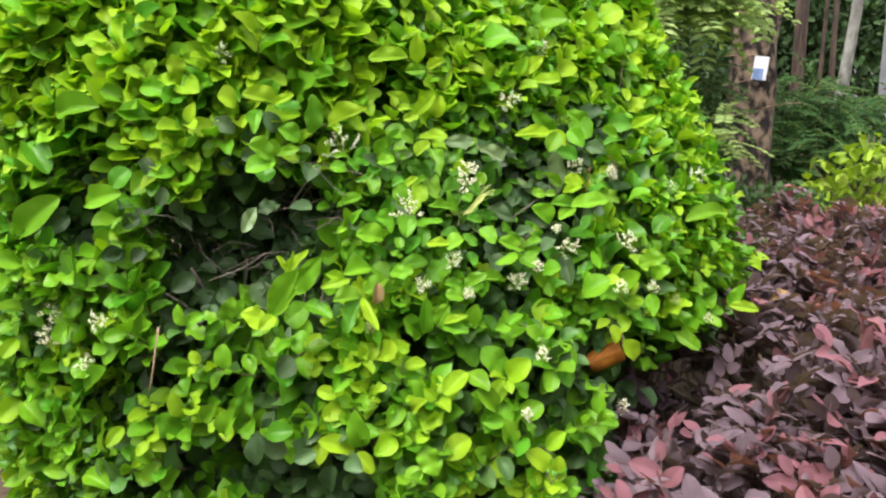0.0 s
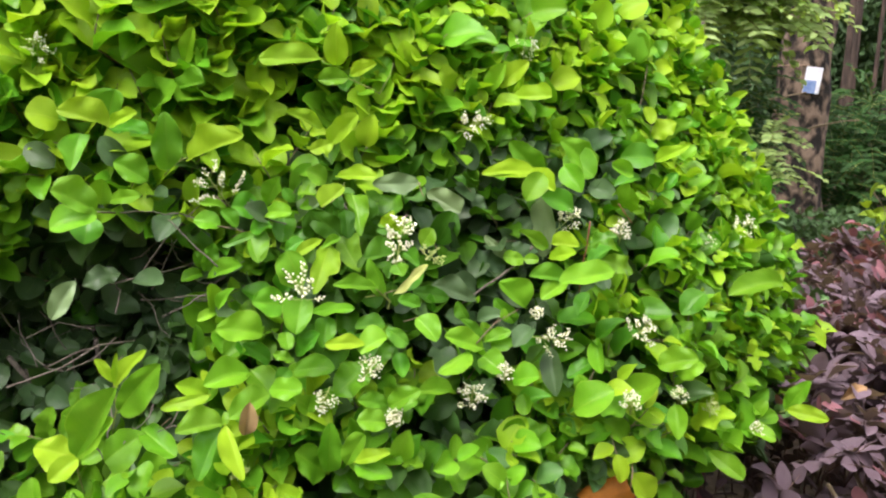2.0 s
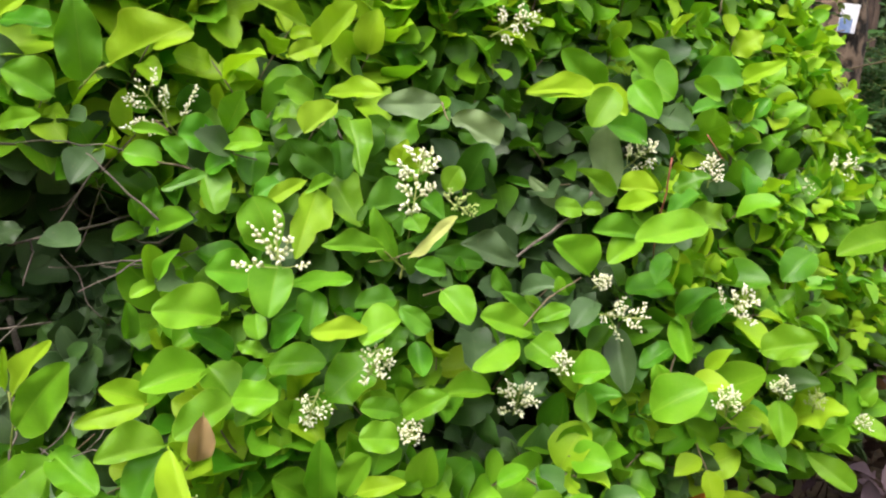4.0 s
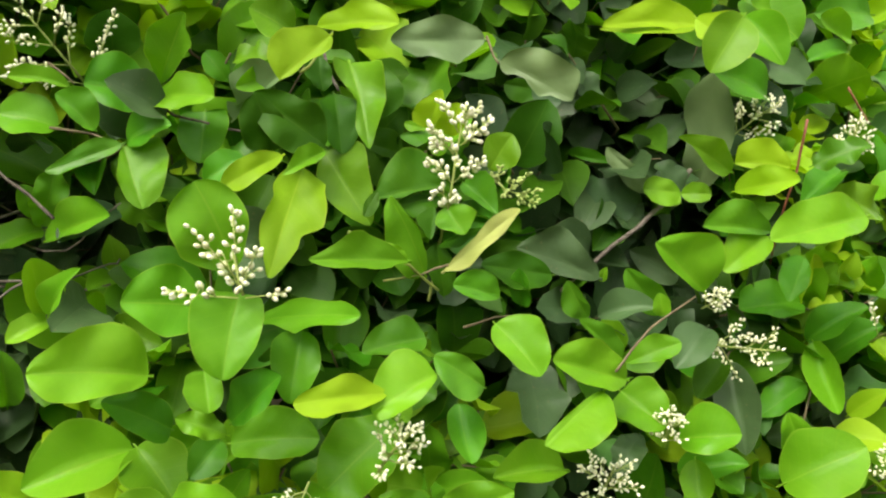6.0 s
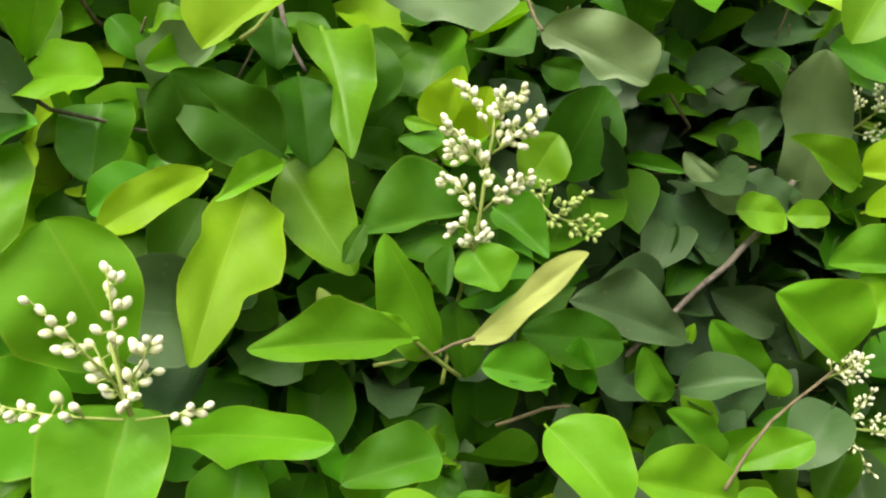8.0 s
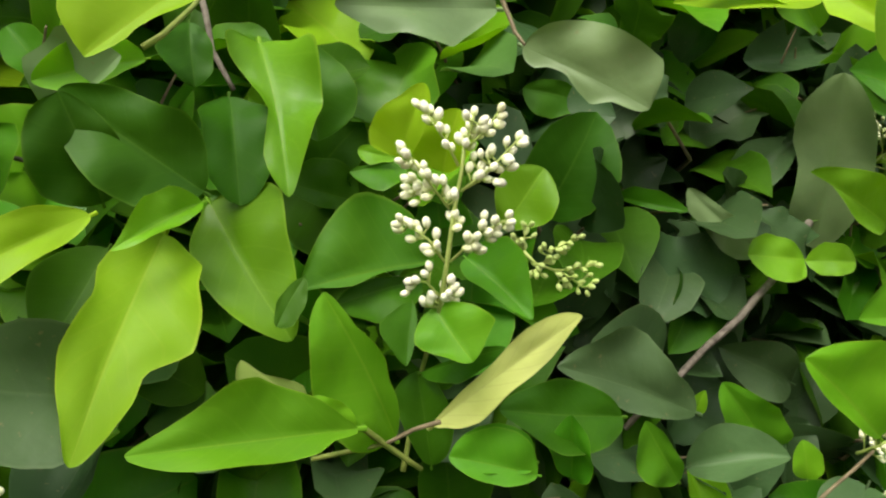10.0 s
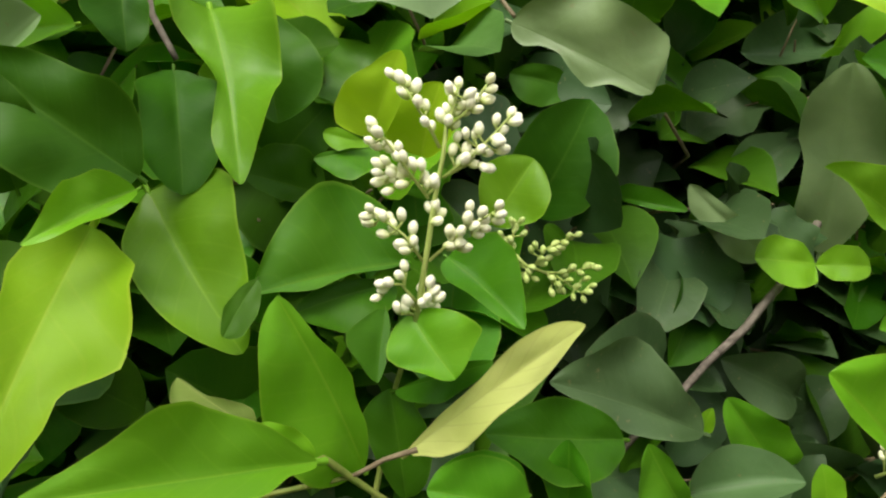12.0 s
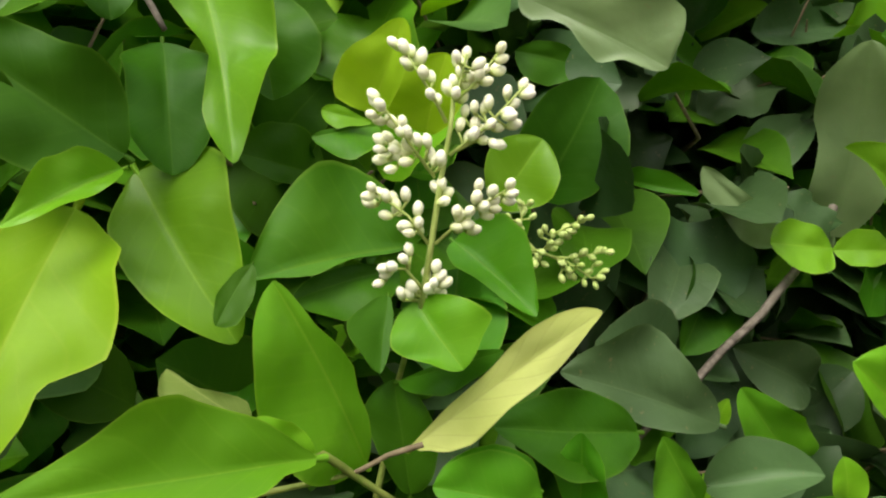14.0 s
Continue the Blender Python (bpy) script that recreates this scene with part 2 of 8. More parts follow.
def tube(points, radii, sides=6):
    """A closed tube along points: vertices and faces."""
    pts = [Vector(p) for p in points]
    if isinstance(radii, (int, float)):
        radii = [radii] * len(pts)
    verts, faces = [], []
    side = None
    for i, p in enumerate(pts):
        d = (pts[min(i + 1, len(pts) - 1)] - pts[max(i - 1, 0)]).normalized()
        side = d.orthogonal().normalized() if side is None else (side - d * side.dot(d)).normalized()
        up = d.cross(side)
        for k in range(sides):
            a = 2 * math.pi * k / sides
            verts.append(p + (side * math.cos(a) + up * math.sin(a)) * radii[i])
    for i in range(len(pts) - 1):
        for k in range(sides):
            j = (k + 1) % sides
            faces.append((i * sides + k, i * sides + j, (i + 1) * sides + j, (i + 1) * sides + k))
    faces.append(tuple(range(sides))[::-1])
    faces.append(tuple(range((len(pts) - 1) * sides, len(pts) * sides)))
    return verts, faces


def join(pieces):
    verts, faces = [], []
    for v, f in pieces:
        o = len(verts)
        verts += list(v)
        faces += [tuple(i + o for i in q) for q in f]
    return verts, faces


# outline shift, outline power, fold, tip droop, cup, wave height, wave count, lobes, bite, twist
SHAPES = {
    "plain": (0.98, 0.56, 0.40, 0.34, 0.00, 0.050, 1.5, 0.02, 0.0, 0.30),
    "round": (1.08, 0.45, 0.30, 0.36, 0.12, 0.050, 1.3, 0.03, 0.0, -0.28),
    "cup": (1.00, 0.50, 0.20, -0.26, 0.40, 0.030, 1.4, 0.02, 0.0, 0.25),
    "fold": (0.98, 0.58, 0.62, 0.30, 0.00, 0.040, 1.7, 0.02, 0.0, 0.35),
    "wavy": (1.00, 0.54, 0.26, 0.28, 0.00, 0.110, 2.2, 0.06, 0.0, 0.3),
    "lobed": (0.95, 0.56, 0.24, 0.30, -0.05, 0.065, 2.6, 0.10, 0.0, -0.25),
    "notch": (1.02, 0.46, 0.28, 0.28, 0.08, 0.050, 1.6, 0.02, 0.32, 0.2),
    "curl": (0.90, 0.80, 0.45, 0.35, 0.10, 0.060, 2.2, 0.00, 0.0, 0.7),
    "lance": (0.98, 0.72, 0.18, 0.10, 0.00, 0.030, 2.0, 0.02, 0.0, 0.25),
    "strap": (0.98, 0.44, 0.26, 0.16, 0.00, 0.045, 1.5, 0.03, 0.0, 0.30),
    "dry": (1.00, 0.13, 0.50, 0.12, 0.00, 0.060, 1.0, 0.07, 0.0, 0.2),
    "tongue": (1.04, 0.46, 0.40, 0.28, 0.00, 0.065, 1.2, 0.03, 0.0, 0.35),
    "heart": (0.86, 0.42, 0.32, 0.30, 0.10, 0.050, 1.4, 0.02, 0.24, -0.3),
    "ruffled": (1.02, 0.42, 0.26, 0.24, 0.00, 0.080, 2.4, 0.10, 0.0, 0.3),
    "flat": (0.94, 0.62, 0.14, 0.14, 0.00, 0.020, 1.4, 0.00, 0.0, 0.15),
    "point": (0.78, 0.82, 0.24, 0.20, 0.00, 0.024, 1.4, 0.00, 0.0, 0.2),
}


def blade(shape, along, across, seed=0, petiole=True):
    """A leaf blade of length 1 along y and width 1, with its stalk: vertices, faces, uvs."""
    a, p, fold, droop, cup, wave, count, lobes, bite, twist = SHAPES[shape]
    r = random.Random(shape + str(seed))
    ph, ph2 = r.uniform(0, 6.28), r.uniform(0, 6.28)
    verts, uvs, faces = [], [], []
    for i in range(along + 1):
        v = 0.6 * (1 - math.cos(math.pi * i / along)) / 2 + 0.4 * i / along
        w = max(math.sin(math.pi * min(v, 1) ** a), 0.0) ** p if 0 < i < along else 0.02
        w *= 1 - 0.30 * max(0.0, v - 0.72) / 0.28 * (1 if p > 0.7 else 0.35)
        for j in range(across + 1):
            u = -1 + 2 * j / across
            edge = 1 + lobes * math.sin(15 * v + ph + (1.9 if u > 0 else 0)) * abs(u)
            if bite and u > 0:
                edge -= bite * math.exp(-((v - 0.62) / 0.07) ** 2) * u
            x = 0.5 * w * u * edge
            z = fold * abs(x) * 0.9 - droop * (v - 0.35) ** 2 + cup * (u * w) ** 2 * 0.35
            z += wave * abs(u) ** 1.4 * math.sin(6.283 * count * v + (ph if u > 0 else ph2)) * w
            ang = twist * (v - 0.5)
            verts.append((x * math.cos(ang) - z * math.sin(ang), v, z * math.cos(ang) + x * math.sin(ang)))
            uvs.append(((u + 1) / 2, v))
    n = across + 1
    for i in range(along):
        for j in range(across):
            faces.append((i * n + j, i * n + j + 1, (i + 1) * n + j + 1, (i + 1) * n + j))
    if petiole:
        o = len(verts)
        for y, rad, z in ((-0.07, 0.018, -0.03), (0.06, 0.014, -0.02)):
            for k in range(4):
                verts.append((rad * math.cos(k * 1.5708), y, z + rad * math.sin(k * 1.5708)))
                uvs.append((0.5, 0.02))
        for k in range(4):
            j = (k + 1) % 4
            faces.append((o + k, o + j, o + 4 + j, o + 4 + k))
    return np.array(verts), faces, np.array(uvs)


FINE = {}
for shape_name in SHAPES:
    bv, bf, bu = blade(shape_name, 22, 8)
    FINE[shape_name] = [mesh_from("leaf_blade", bv, bf, KIND["m"], bu)]
    bv, bf, bu = blade(shape_name, 22, 8, 5)
    FINE[shape_name].append(mesh_from("leaf_blade", bv, bf, KIND["m"], bu))
COARSE = {s: blade(s, 10, 4, 1, False) for s in ("plain", "round", "cup", "fold", "wavy", "point", "lance", "flat")}
COARSE.update({s + "_far": blade(s, 6, 2, 1, False) for s in ("plain", "round", "cup", "fold", "wavy", "point", "lance", "flat")})


def leaf_matrix(base, axis, normal, length, width):
    y = Vector(axis).normalized()
    n = Vector(normal)
    z = (n - y * n.dot(y)).normalized()
    x = y.cross(z)
    m = Matrix((x * width, y * length, z * length)).transposed().to_4x4()
    m.translation = base
    return m


def leaf_object(parent, m, mat, shape, variant=0, name="leaf"):
    ob = new(name, FINE[shape][variant])
    ob.material_slots[0].link = "OBJECT"
    ob.material_slots[0].material = mat
    ob.matrix_basis = m
    return attach(ob, parent)


def leaf_mass(name, parent, records, mat, label):
    """Many leaves that nobody could count, joined: records are (matrix, coarse shape)."""
    vs, fs, us, o = [], [], [], 0
    for s in COARSE:
        ms = np.array([np.array(m) for m, q in records if q == s])
        if not len(ms):
            continue
        v, f, u = COARSE[s]
        vv = np.einsum("nij,vj->nvi", ms[:, :3, :3], v) + ms[:, None, :3, 3]
        ff = np.array(f)[None] + (np.arange(len(ms)) * len(v))[:, None, None] + o
        vs.append(vv.reshape(-1, 3))
        fs.append(ff.reshape(-1, 4))
        us.append(np.tile(u, (len(ms), 1)))
        o += len(ms) * len(v)
    if vs:
        me = mesh_from(name, np.vstack(vs), np.vstack(fs), mat, np.vstack(us))
        part(name, me, parent, label, kind="stuff")


def rand_dir(r):
    while True:
        d = Vector((r.uniform(-1, 1), r.uniform(-1, 1), r.uniform(-1, 1)))
        if 0.05 < d.length < 1:
            return d.normalized()


# ---- ground ----
def smooth(a, b, x):
    t = min(max((x - a) / (b - a), 0), 1)
    return t * t * (3 - 2 * t)


def ground_z(x, y):
    return 0.5 * smooth(2.8, 5.6, y) + 0.05 * noise.noise(Vector((x * 0.6, y * 0.6, 0)))


steps = [-400, -150, -60, -25, -12, -8, -6, -5, -4, -3, -2.4, -1.8, -1.2, -0.6, 0, 0.6, 1.2, 1.8, 2.4, 3, 3.6, 4.2, 4.8, 5.4, 6, 7, 8, 10, 12, 16, 25, 60, 150, 400]
gv = [(x, y, ground_z(x, y)) for y in steps for x in steps]
gn = len(steps)
gf = [(j * gn + i, j * gn + i + 1, (j + 1) * gn + i + 1, (j + 1) * gn + i) for j in range(gn - 1) for i in range(gn - 1)]
ground = new("ground", mesh_from("ground", gv, gf, SOIL))
tagged(ground, "dark brown soil with leaf litter under the shrubs", "ground", kind="structure")

lr = random.Random(77)
litter = thing("leaf_litter", (1.0, 1.0, 0.0), "scattered dry brown leaves lying on the soil", "leaf litter", kind="stuff")
for mat in (TAN_LEAF, DRY_LEAF):
    recs = []
    for i in range(900):
        x, y = lr.uniform(-3.5, 5.0), lr.uniform(-1.5, 7.5)
        ln = lr.uniform(0.035, 0.075)
        recs.append((leaf_matrix((x, y, ground_z(x, y) + 0.012), (lr.uniform(-1, 1), lr.uniform(-1, 1), 0), (lr.uniform(-0.4, 0.4), lr.uniform(-0.4, 0.4), 1), ln, ln * 0.5), "fold_far"))
    leaf_mass("foliage", litter, recs, mat, "")

# ---- privet shrub ----
privet = thing("privet_shrub", (0.0, 2.3, 0.0), "large dense privet shrub with glossy green leaves and cream flower buds", "shrub")
placed = []


def leaf(base, tip, normal, width, kind, shape):
    """One leaf of the shrub by the ends of its blade, the way its face looks and its width."""
    b, t = Vector(base), Vector(tip)
    m = leaf_matrix(b, t - b, normal, (t - b).length, width)
    leaf_object(privet, m, KIND[kind], shape, len(placed) % 2)
    placed.append((b + t) / 2)


def spread_profile(half, v):
    """Half-width of a blade at v from eleven values between the stalk and the tip, closer together towards both ends."""
    dense = np.interp(np.linspace(0, 12, 121), np.arange(13), (0.0, *half, 0.0))
    for k in range(2):
        dense[1:-1] = 0.25 * dense[:-2] + 0.5 * dense[1:-1] + 0.25 * dense[2:]
    return np.interp(np.arccos(1 - 2 * v) / np.pi, np.linspace(0, 1, 121), dense)


def grown_leaf(base, tip, normal, left, right, kind, fold, droop, wave):
    """A leaf of its own shape: half-widths in millimetres on both sides of the midrib, fold, droop and waviness."""
    b, t = Vector(base), Vector(tip)
    ln = (t - b).length
    r = random.Random(round(b.x * 9000) + round(t.z * 7000))
    ph, ph2, arch = r.uniform(0, 6.28), r.uniform(0, 6.28), r.uniform(-0.02, 0.02)
    along, across = 36, 14
    vs = 0.7 * (1 - np.cos(np.pi * np.linspace(0, 1, along + 1))) / 2 + 0.3 * np.linspace(0, 1, along + 1)
    wl, wr = spread_profile(left, vs) * 0.001 / ln, spread_profile(right, vs) * 0.001 / ln
    verts, uvs, faces = [], [], []
    for i, v in enumerate(vs):
        for j in range(across + 1):
            u = -1 + 2 * j / across
            w = max(wr[i] if u > 0 else wl[i], 0.004)
            x = w * u
            z = fold * (math.sqrt(x * x + 0.0006) - 0.0245) - droop * ((v - 0.4) ** 2 - 0.1) * 0.7
            z += 0.05 * min(w * 3, 1) * math.sin(math.pi * abs(u)) * (0.5 + 0.5 * math.sin(9 * v + ph))
            z += wave * 1.1 * abs(u) ** 2 * math.sin(12 * v + (ph if u > 0 else ph2)) * min(w * 4, 1) + 0.035 * abs(u) ** 5 * min(w * 4, 1)
            verts.append((x + arch * math.sin(math.pi * v), v, z))
            uvs.append(((u + 1) / 2, v))
    n = across + 1
    for i in range(along):
        for j in range(across):
            faces.append((i * n + j, i * n + j + 1, (i + 1) * n + j + 1, (i + 1) * n + j))
    o = len(verts)
    for y, rad in ((-0.05, 0.016), (0.05, 0.012)):
        for k in range(5):
            verts.append((rad * math.cos(k * 1.2566), y, -0.018 + rad * math.sin(k * 1.2566)))
            uvs.append((0.5, 0.02))
    for k in range(5):
        j = (k + 1) % 5
        faces.append((o + k, o + j, o + 5 + j, o + 5 + k))
    me = mesh_from("leaf_blade", np.array(verts), faces, KIND[kind], np.array(uvs))
    ob = new("leaf", me)
    ob.matrix_basis = leaf_matrix(b, t - b, normal, ln, ln)
    attach(ob, privet)
    placed.append((b + t) / 2)


def twig(points, radius, bark):
    pts = [Vector(p) for p in points]
    fine = []
    for i in range(len(pts) - 1):
        a, b = pts[i], pts[i + 1]
        for k in range(3):
            q = a.lerp(b, k / 3)
            fine.append(q + noise.noise_vector(q * 40) * radius * 1.2)
    fine.append(pts[-1])
    v, f = tube(fine, [radius * (1 - 0.35 * i / len(fine)) for i in range(len(fine))], 6)
    part("twig", mesh_from("twig", v, f, TWIG[bark]), privet)


grown_leaf((-0.0613, 1.9312, 1.2746), (-0.0893, 1.9019, 1.2673), (0.61, -0.77, 0.19), (0.8, 1.5, 2.3, 3.3, 4.8, 5.9, 6.1, 6.3, 5.2, 3.4, 1.7), (2.4, 4.8, 7.2, 9.6, 11.9, 11.5, 10.2, 8.7, 6.5, 4.3, 2.2), 'b', 0.4, 0.2, 0.03)
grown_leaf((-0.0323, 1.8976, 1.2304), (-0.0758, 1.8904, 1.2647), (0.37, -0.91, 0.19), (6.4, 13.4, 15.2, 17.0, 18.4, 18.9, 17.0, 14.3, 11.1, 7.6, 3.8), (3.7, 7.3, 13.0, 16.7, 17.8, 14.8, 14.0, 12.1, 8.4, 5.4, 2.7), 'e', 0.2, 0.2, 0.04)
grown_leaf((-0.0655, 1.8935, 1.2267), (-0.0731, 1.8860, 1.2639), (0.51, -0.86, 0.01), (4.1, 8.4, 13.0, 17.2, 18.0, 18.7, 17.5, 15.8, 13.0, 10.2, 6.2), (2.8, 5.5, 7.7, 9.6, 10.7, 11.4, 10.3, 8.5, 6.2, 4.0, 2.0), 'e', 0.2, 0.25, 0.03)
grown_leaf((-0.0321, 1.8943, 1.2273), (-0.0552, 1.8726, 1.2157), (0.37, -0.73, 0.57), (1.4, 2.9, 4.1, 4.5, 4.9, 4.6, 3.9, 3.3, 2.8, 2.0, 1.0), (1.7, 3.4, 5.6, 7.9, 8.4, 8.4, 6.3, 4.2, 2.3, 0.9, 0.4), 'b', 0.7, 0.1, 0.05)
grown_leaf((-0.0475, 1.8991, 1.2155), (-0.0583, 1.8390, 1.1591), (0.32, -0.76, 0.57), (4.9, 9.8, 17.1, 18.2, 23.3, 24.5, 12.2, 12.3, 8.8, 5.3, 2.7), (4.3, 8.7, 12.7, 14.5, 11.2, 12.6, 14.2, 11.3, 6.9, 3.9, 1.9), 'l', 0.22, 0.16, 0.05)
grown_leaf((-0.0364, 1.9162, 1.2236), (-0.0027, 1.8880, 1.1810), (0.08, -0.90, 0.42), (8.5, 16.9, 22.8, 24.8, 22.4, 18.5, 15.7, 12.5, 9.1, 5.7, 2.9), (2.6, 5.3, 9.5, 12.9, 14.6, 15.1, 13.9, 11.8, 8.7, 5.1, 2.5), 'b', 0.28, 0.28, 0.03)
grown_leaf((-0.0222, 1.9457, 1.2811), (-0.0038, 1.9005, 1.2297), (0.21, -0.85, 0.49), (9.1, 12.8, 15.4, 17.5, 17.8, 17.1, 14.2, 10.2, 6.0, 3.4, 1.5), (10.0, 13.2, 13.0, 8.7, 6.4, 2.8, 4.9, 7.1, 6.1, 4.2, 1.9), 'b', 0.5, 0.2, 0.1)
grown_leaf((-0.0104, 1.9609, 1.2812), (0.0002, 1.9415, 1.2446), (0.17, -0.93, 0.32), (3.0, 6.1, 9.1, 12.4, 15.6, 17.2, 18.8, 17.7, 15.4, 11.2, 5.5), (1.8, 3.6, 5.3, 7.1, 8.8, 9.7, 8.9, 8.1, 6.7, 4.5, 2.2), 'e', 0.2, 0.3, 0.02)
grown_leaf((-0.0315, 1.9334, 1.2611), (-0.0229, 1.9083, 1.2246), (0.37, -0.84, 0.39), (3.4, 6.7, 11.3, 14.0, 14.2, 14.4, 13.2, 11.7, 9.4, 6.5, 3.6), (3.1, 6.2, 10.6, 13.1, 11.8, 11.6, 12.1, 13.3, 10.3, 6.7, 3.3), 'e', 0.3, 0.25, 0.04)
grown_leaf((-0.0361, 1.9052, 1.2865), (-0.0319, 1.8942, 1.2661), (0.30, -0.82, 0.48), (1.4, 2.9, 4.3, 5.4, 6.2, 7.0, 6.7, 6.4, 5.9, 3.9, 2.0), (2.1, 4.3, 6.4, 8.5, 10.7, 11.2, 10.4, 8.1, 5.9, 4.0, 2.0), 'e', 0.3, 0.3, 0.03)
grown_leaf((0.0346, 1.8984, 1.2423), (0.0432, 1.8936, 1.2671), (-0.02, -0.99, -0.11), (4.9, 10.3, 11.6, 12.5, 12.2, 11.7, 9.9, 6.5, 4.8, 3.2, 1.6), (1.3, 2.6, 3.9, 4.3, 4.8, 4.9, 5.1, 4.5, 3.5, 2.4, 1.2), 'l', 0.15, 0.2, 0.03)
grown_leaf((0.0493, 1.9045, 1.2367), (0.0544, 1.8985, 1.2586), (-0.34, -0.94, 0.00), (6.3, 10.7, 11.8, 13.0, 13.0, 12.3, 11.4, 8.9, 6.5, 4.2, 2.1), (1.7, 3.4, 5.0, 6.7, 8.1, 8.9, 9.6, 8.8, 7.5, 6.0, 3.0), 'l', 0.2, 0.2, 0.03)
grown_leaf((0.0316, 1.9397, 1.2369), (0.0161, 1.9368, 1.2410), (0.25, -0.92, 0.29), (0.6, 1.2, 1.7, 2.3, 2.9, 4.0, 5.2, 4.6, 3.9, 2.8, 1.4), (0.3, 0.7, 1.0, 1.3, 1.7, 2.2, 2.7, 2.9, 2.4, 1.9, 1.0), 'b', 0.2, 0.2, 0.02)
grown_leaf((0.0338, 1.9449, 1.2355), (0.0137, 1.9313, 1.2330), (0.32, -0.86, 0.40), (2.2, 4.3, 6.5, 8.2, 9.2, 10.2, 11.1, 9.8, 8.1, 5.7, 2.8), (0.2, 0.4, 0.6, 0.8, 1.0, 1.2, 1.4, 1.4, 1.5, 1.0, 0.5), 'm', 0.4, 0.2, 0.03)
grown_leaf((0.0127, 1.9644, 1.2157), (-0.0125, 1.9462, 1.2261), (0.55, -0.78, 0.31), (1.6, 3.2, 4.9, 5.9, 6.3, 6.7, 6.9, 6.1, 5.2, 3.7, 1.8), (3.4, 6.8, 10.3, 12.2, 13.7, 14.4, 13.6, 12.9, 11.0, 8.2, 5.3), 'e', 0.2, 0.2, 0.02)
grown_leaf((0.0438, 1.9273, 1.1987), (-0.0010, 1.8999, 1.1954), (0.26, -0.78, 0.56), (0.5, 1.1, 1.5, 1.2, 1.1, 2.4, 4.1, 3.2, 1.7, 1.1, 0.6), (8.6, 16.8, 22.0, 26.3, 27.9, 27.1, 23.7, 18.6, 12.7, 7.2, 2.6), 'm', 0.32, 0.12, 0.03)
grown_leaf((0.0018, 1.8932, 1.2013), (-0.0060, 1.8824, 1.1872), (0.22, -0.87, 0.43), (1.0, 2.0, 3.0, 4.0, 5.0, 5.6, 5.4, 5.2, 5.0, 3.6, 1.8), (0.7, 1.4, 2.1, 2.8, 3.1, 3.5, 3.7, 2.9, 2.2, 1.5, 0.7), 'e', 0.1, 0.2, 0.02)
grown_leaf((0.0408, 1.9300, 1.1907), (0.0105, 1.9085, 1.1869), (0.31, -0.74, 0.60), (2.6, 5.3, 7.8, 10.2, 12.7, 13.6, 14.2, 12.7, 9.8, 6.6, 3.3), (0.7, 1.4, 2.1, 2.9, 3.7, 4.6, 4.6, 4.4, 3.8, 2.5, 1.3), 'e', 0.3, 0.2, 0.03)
grown_leaf((0.0384, 1.9106, 1.1873), (0.0369, 1.8932, 1.1698), (0.14, -0.84, 0.53), (0.6, 1.1, 1.7, 2.3, 2.5, 2.5, 2.5, 2.2, 1.7, 1.1, 0.6), (1.7, 3.5, 5.2, 7.0, 9.1, 11.2, 10.7, 8.1, 5.4, 3.6, 1.8), 'e', 0.3, 0.2, 0.02)
grown_leaf((0.0343, 1.8757, 1.1507), (0.0144, 1.8621, 1.2048), (0.49, -0.85, 0.20), (5.5, 11.0, 15.3, 18.9, 21.4, 22.2, 20.7, 18.4, 15.0, 10.3, 4.7), (1.2, 2.4, 3.6, 4.9, 5.1, 6.6, 5.5, 3.3, 2.7, 2.0, 1.0), 'n', 0.34, 0.22, 0.03)
grown_leaf((0.0469, 1.8868, 1.1934), (0.0597, 1.8748, 1.1783), (-0.12, -0.89, 0.44), (1.9, 3.9, 6.3, 9.2, 11.6, 12.9, 14.0, 14.5, 8.6, 5.7, 2.9), (4.0, 6.6, 8.6, 10.6, 12.0, 10.9, 8.4, 6.1, 4.6, 3.1, 1.5), 'n', 0.3, 0.15, 0.03)
grown_leaf((0.0769, 1.9825, 1.2019), (0.0936, 1.9817, 1.2287), (-0.29, -0.94, 0.20), (2.6, 5.1, 7.7, 10.1, 12.5, 14.2, 14.6, 12.4, 9.4, 6.2, 3.1), (3.0, 6.0, 9.0, 12.0, 15.0, 16.5, 15.8, 14.5, 10.8, 7.2, 3.6), 'b', 0.2, 0.2, 0.02)
grown_leaf((0.0579, 1.9110, 1.2045), (0.0802, 1.8887, 1.1889), (-0.13, -0.78, 0.61), (3.5, 7.0, 10.7, 14.3, 13.8, 13.3, 11.2, 7.9, 5.3, 2.8, 1.4), (2.2, 4.5, 5.9, 6.7, 6.2, 5.2, 4.4, 3.8, 3.0, 2.0, 1.0), 'm', 0.5, 0.15, 0.03)
grown_leaf((0.0456, 1.8984, 1.1280), (0.0403, 1.9011, 1.1639), (-0.05, -0.98, 0.19), (1.4, 2.8, 4.1, 5.4, 6.6, 7.9, 9.2, 10.5, 9.2, 6.5, 3.2), (2.4, 4.9, 7.3, 9.0, 10.2, 11.5, 10.6, 9.0, 7.0, 4.7, 2.3), 'e', 0.25, 0.2, 0.02)
grown_leaf((0.0465, 1.8859, 1.1505), (0.0938, 1.8700, 1.1959), (-0.34, -0.90, 0.25), (0.7, 1.3, 2.0, 3.0, 3.6, 4.4, 5.9, 6.7, 6.0, 4.3, 1.8), (1.8, 3.5, 7.2, 9.2, 8.3, 7.0, 6.8, 5.6, 3.6, 1.8, 0.9), 'y', 0.2, 0.05, 0.05)
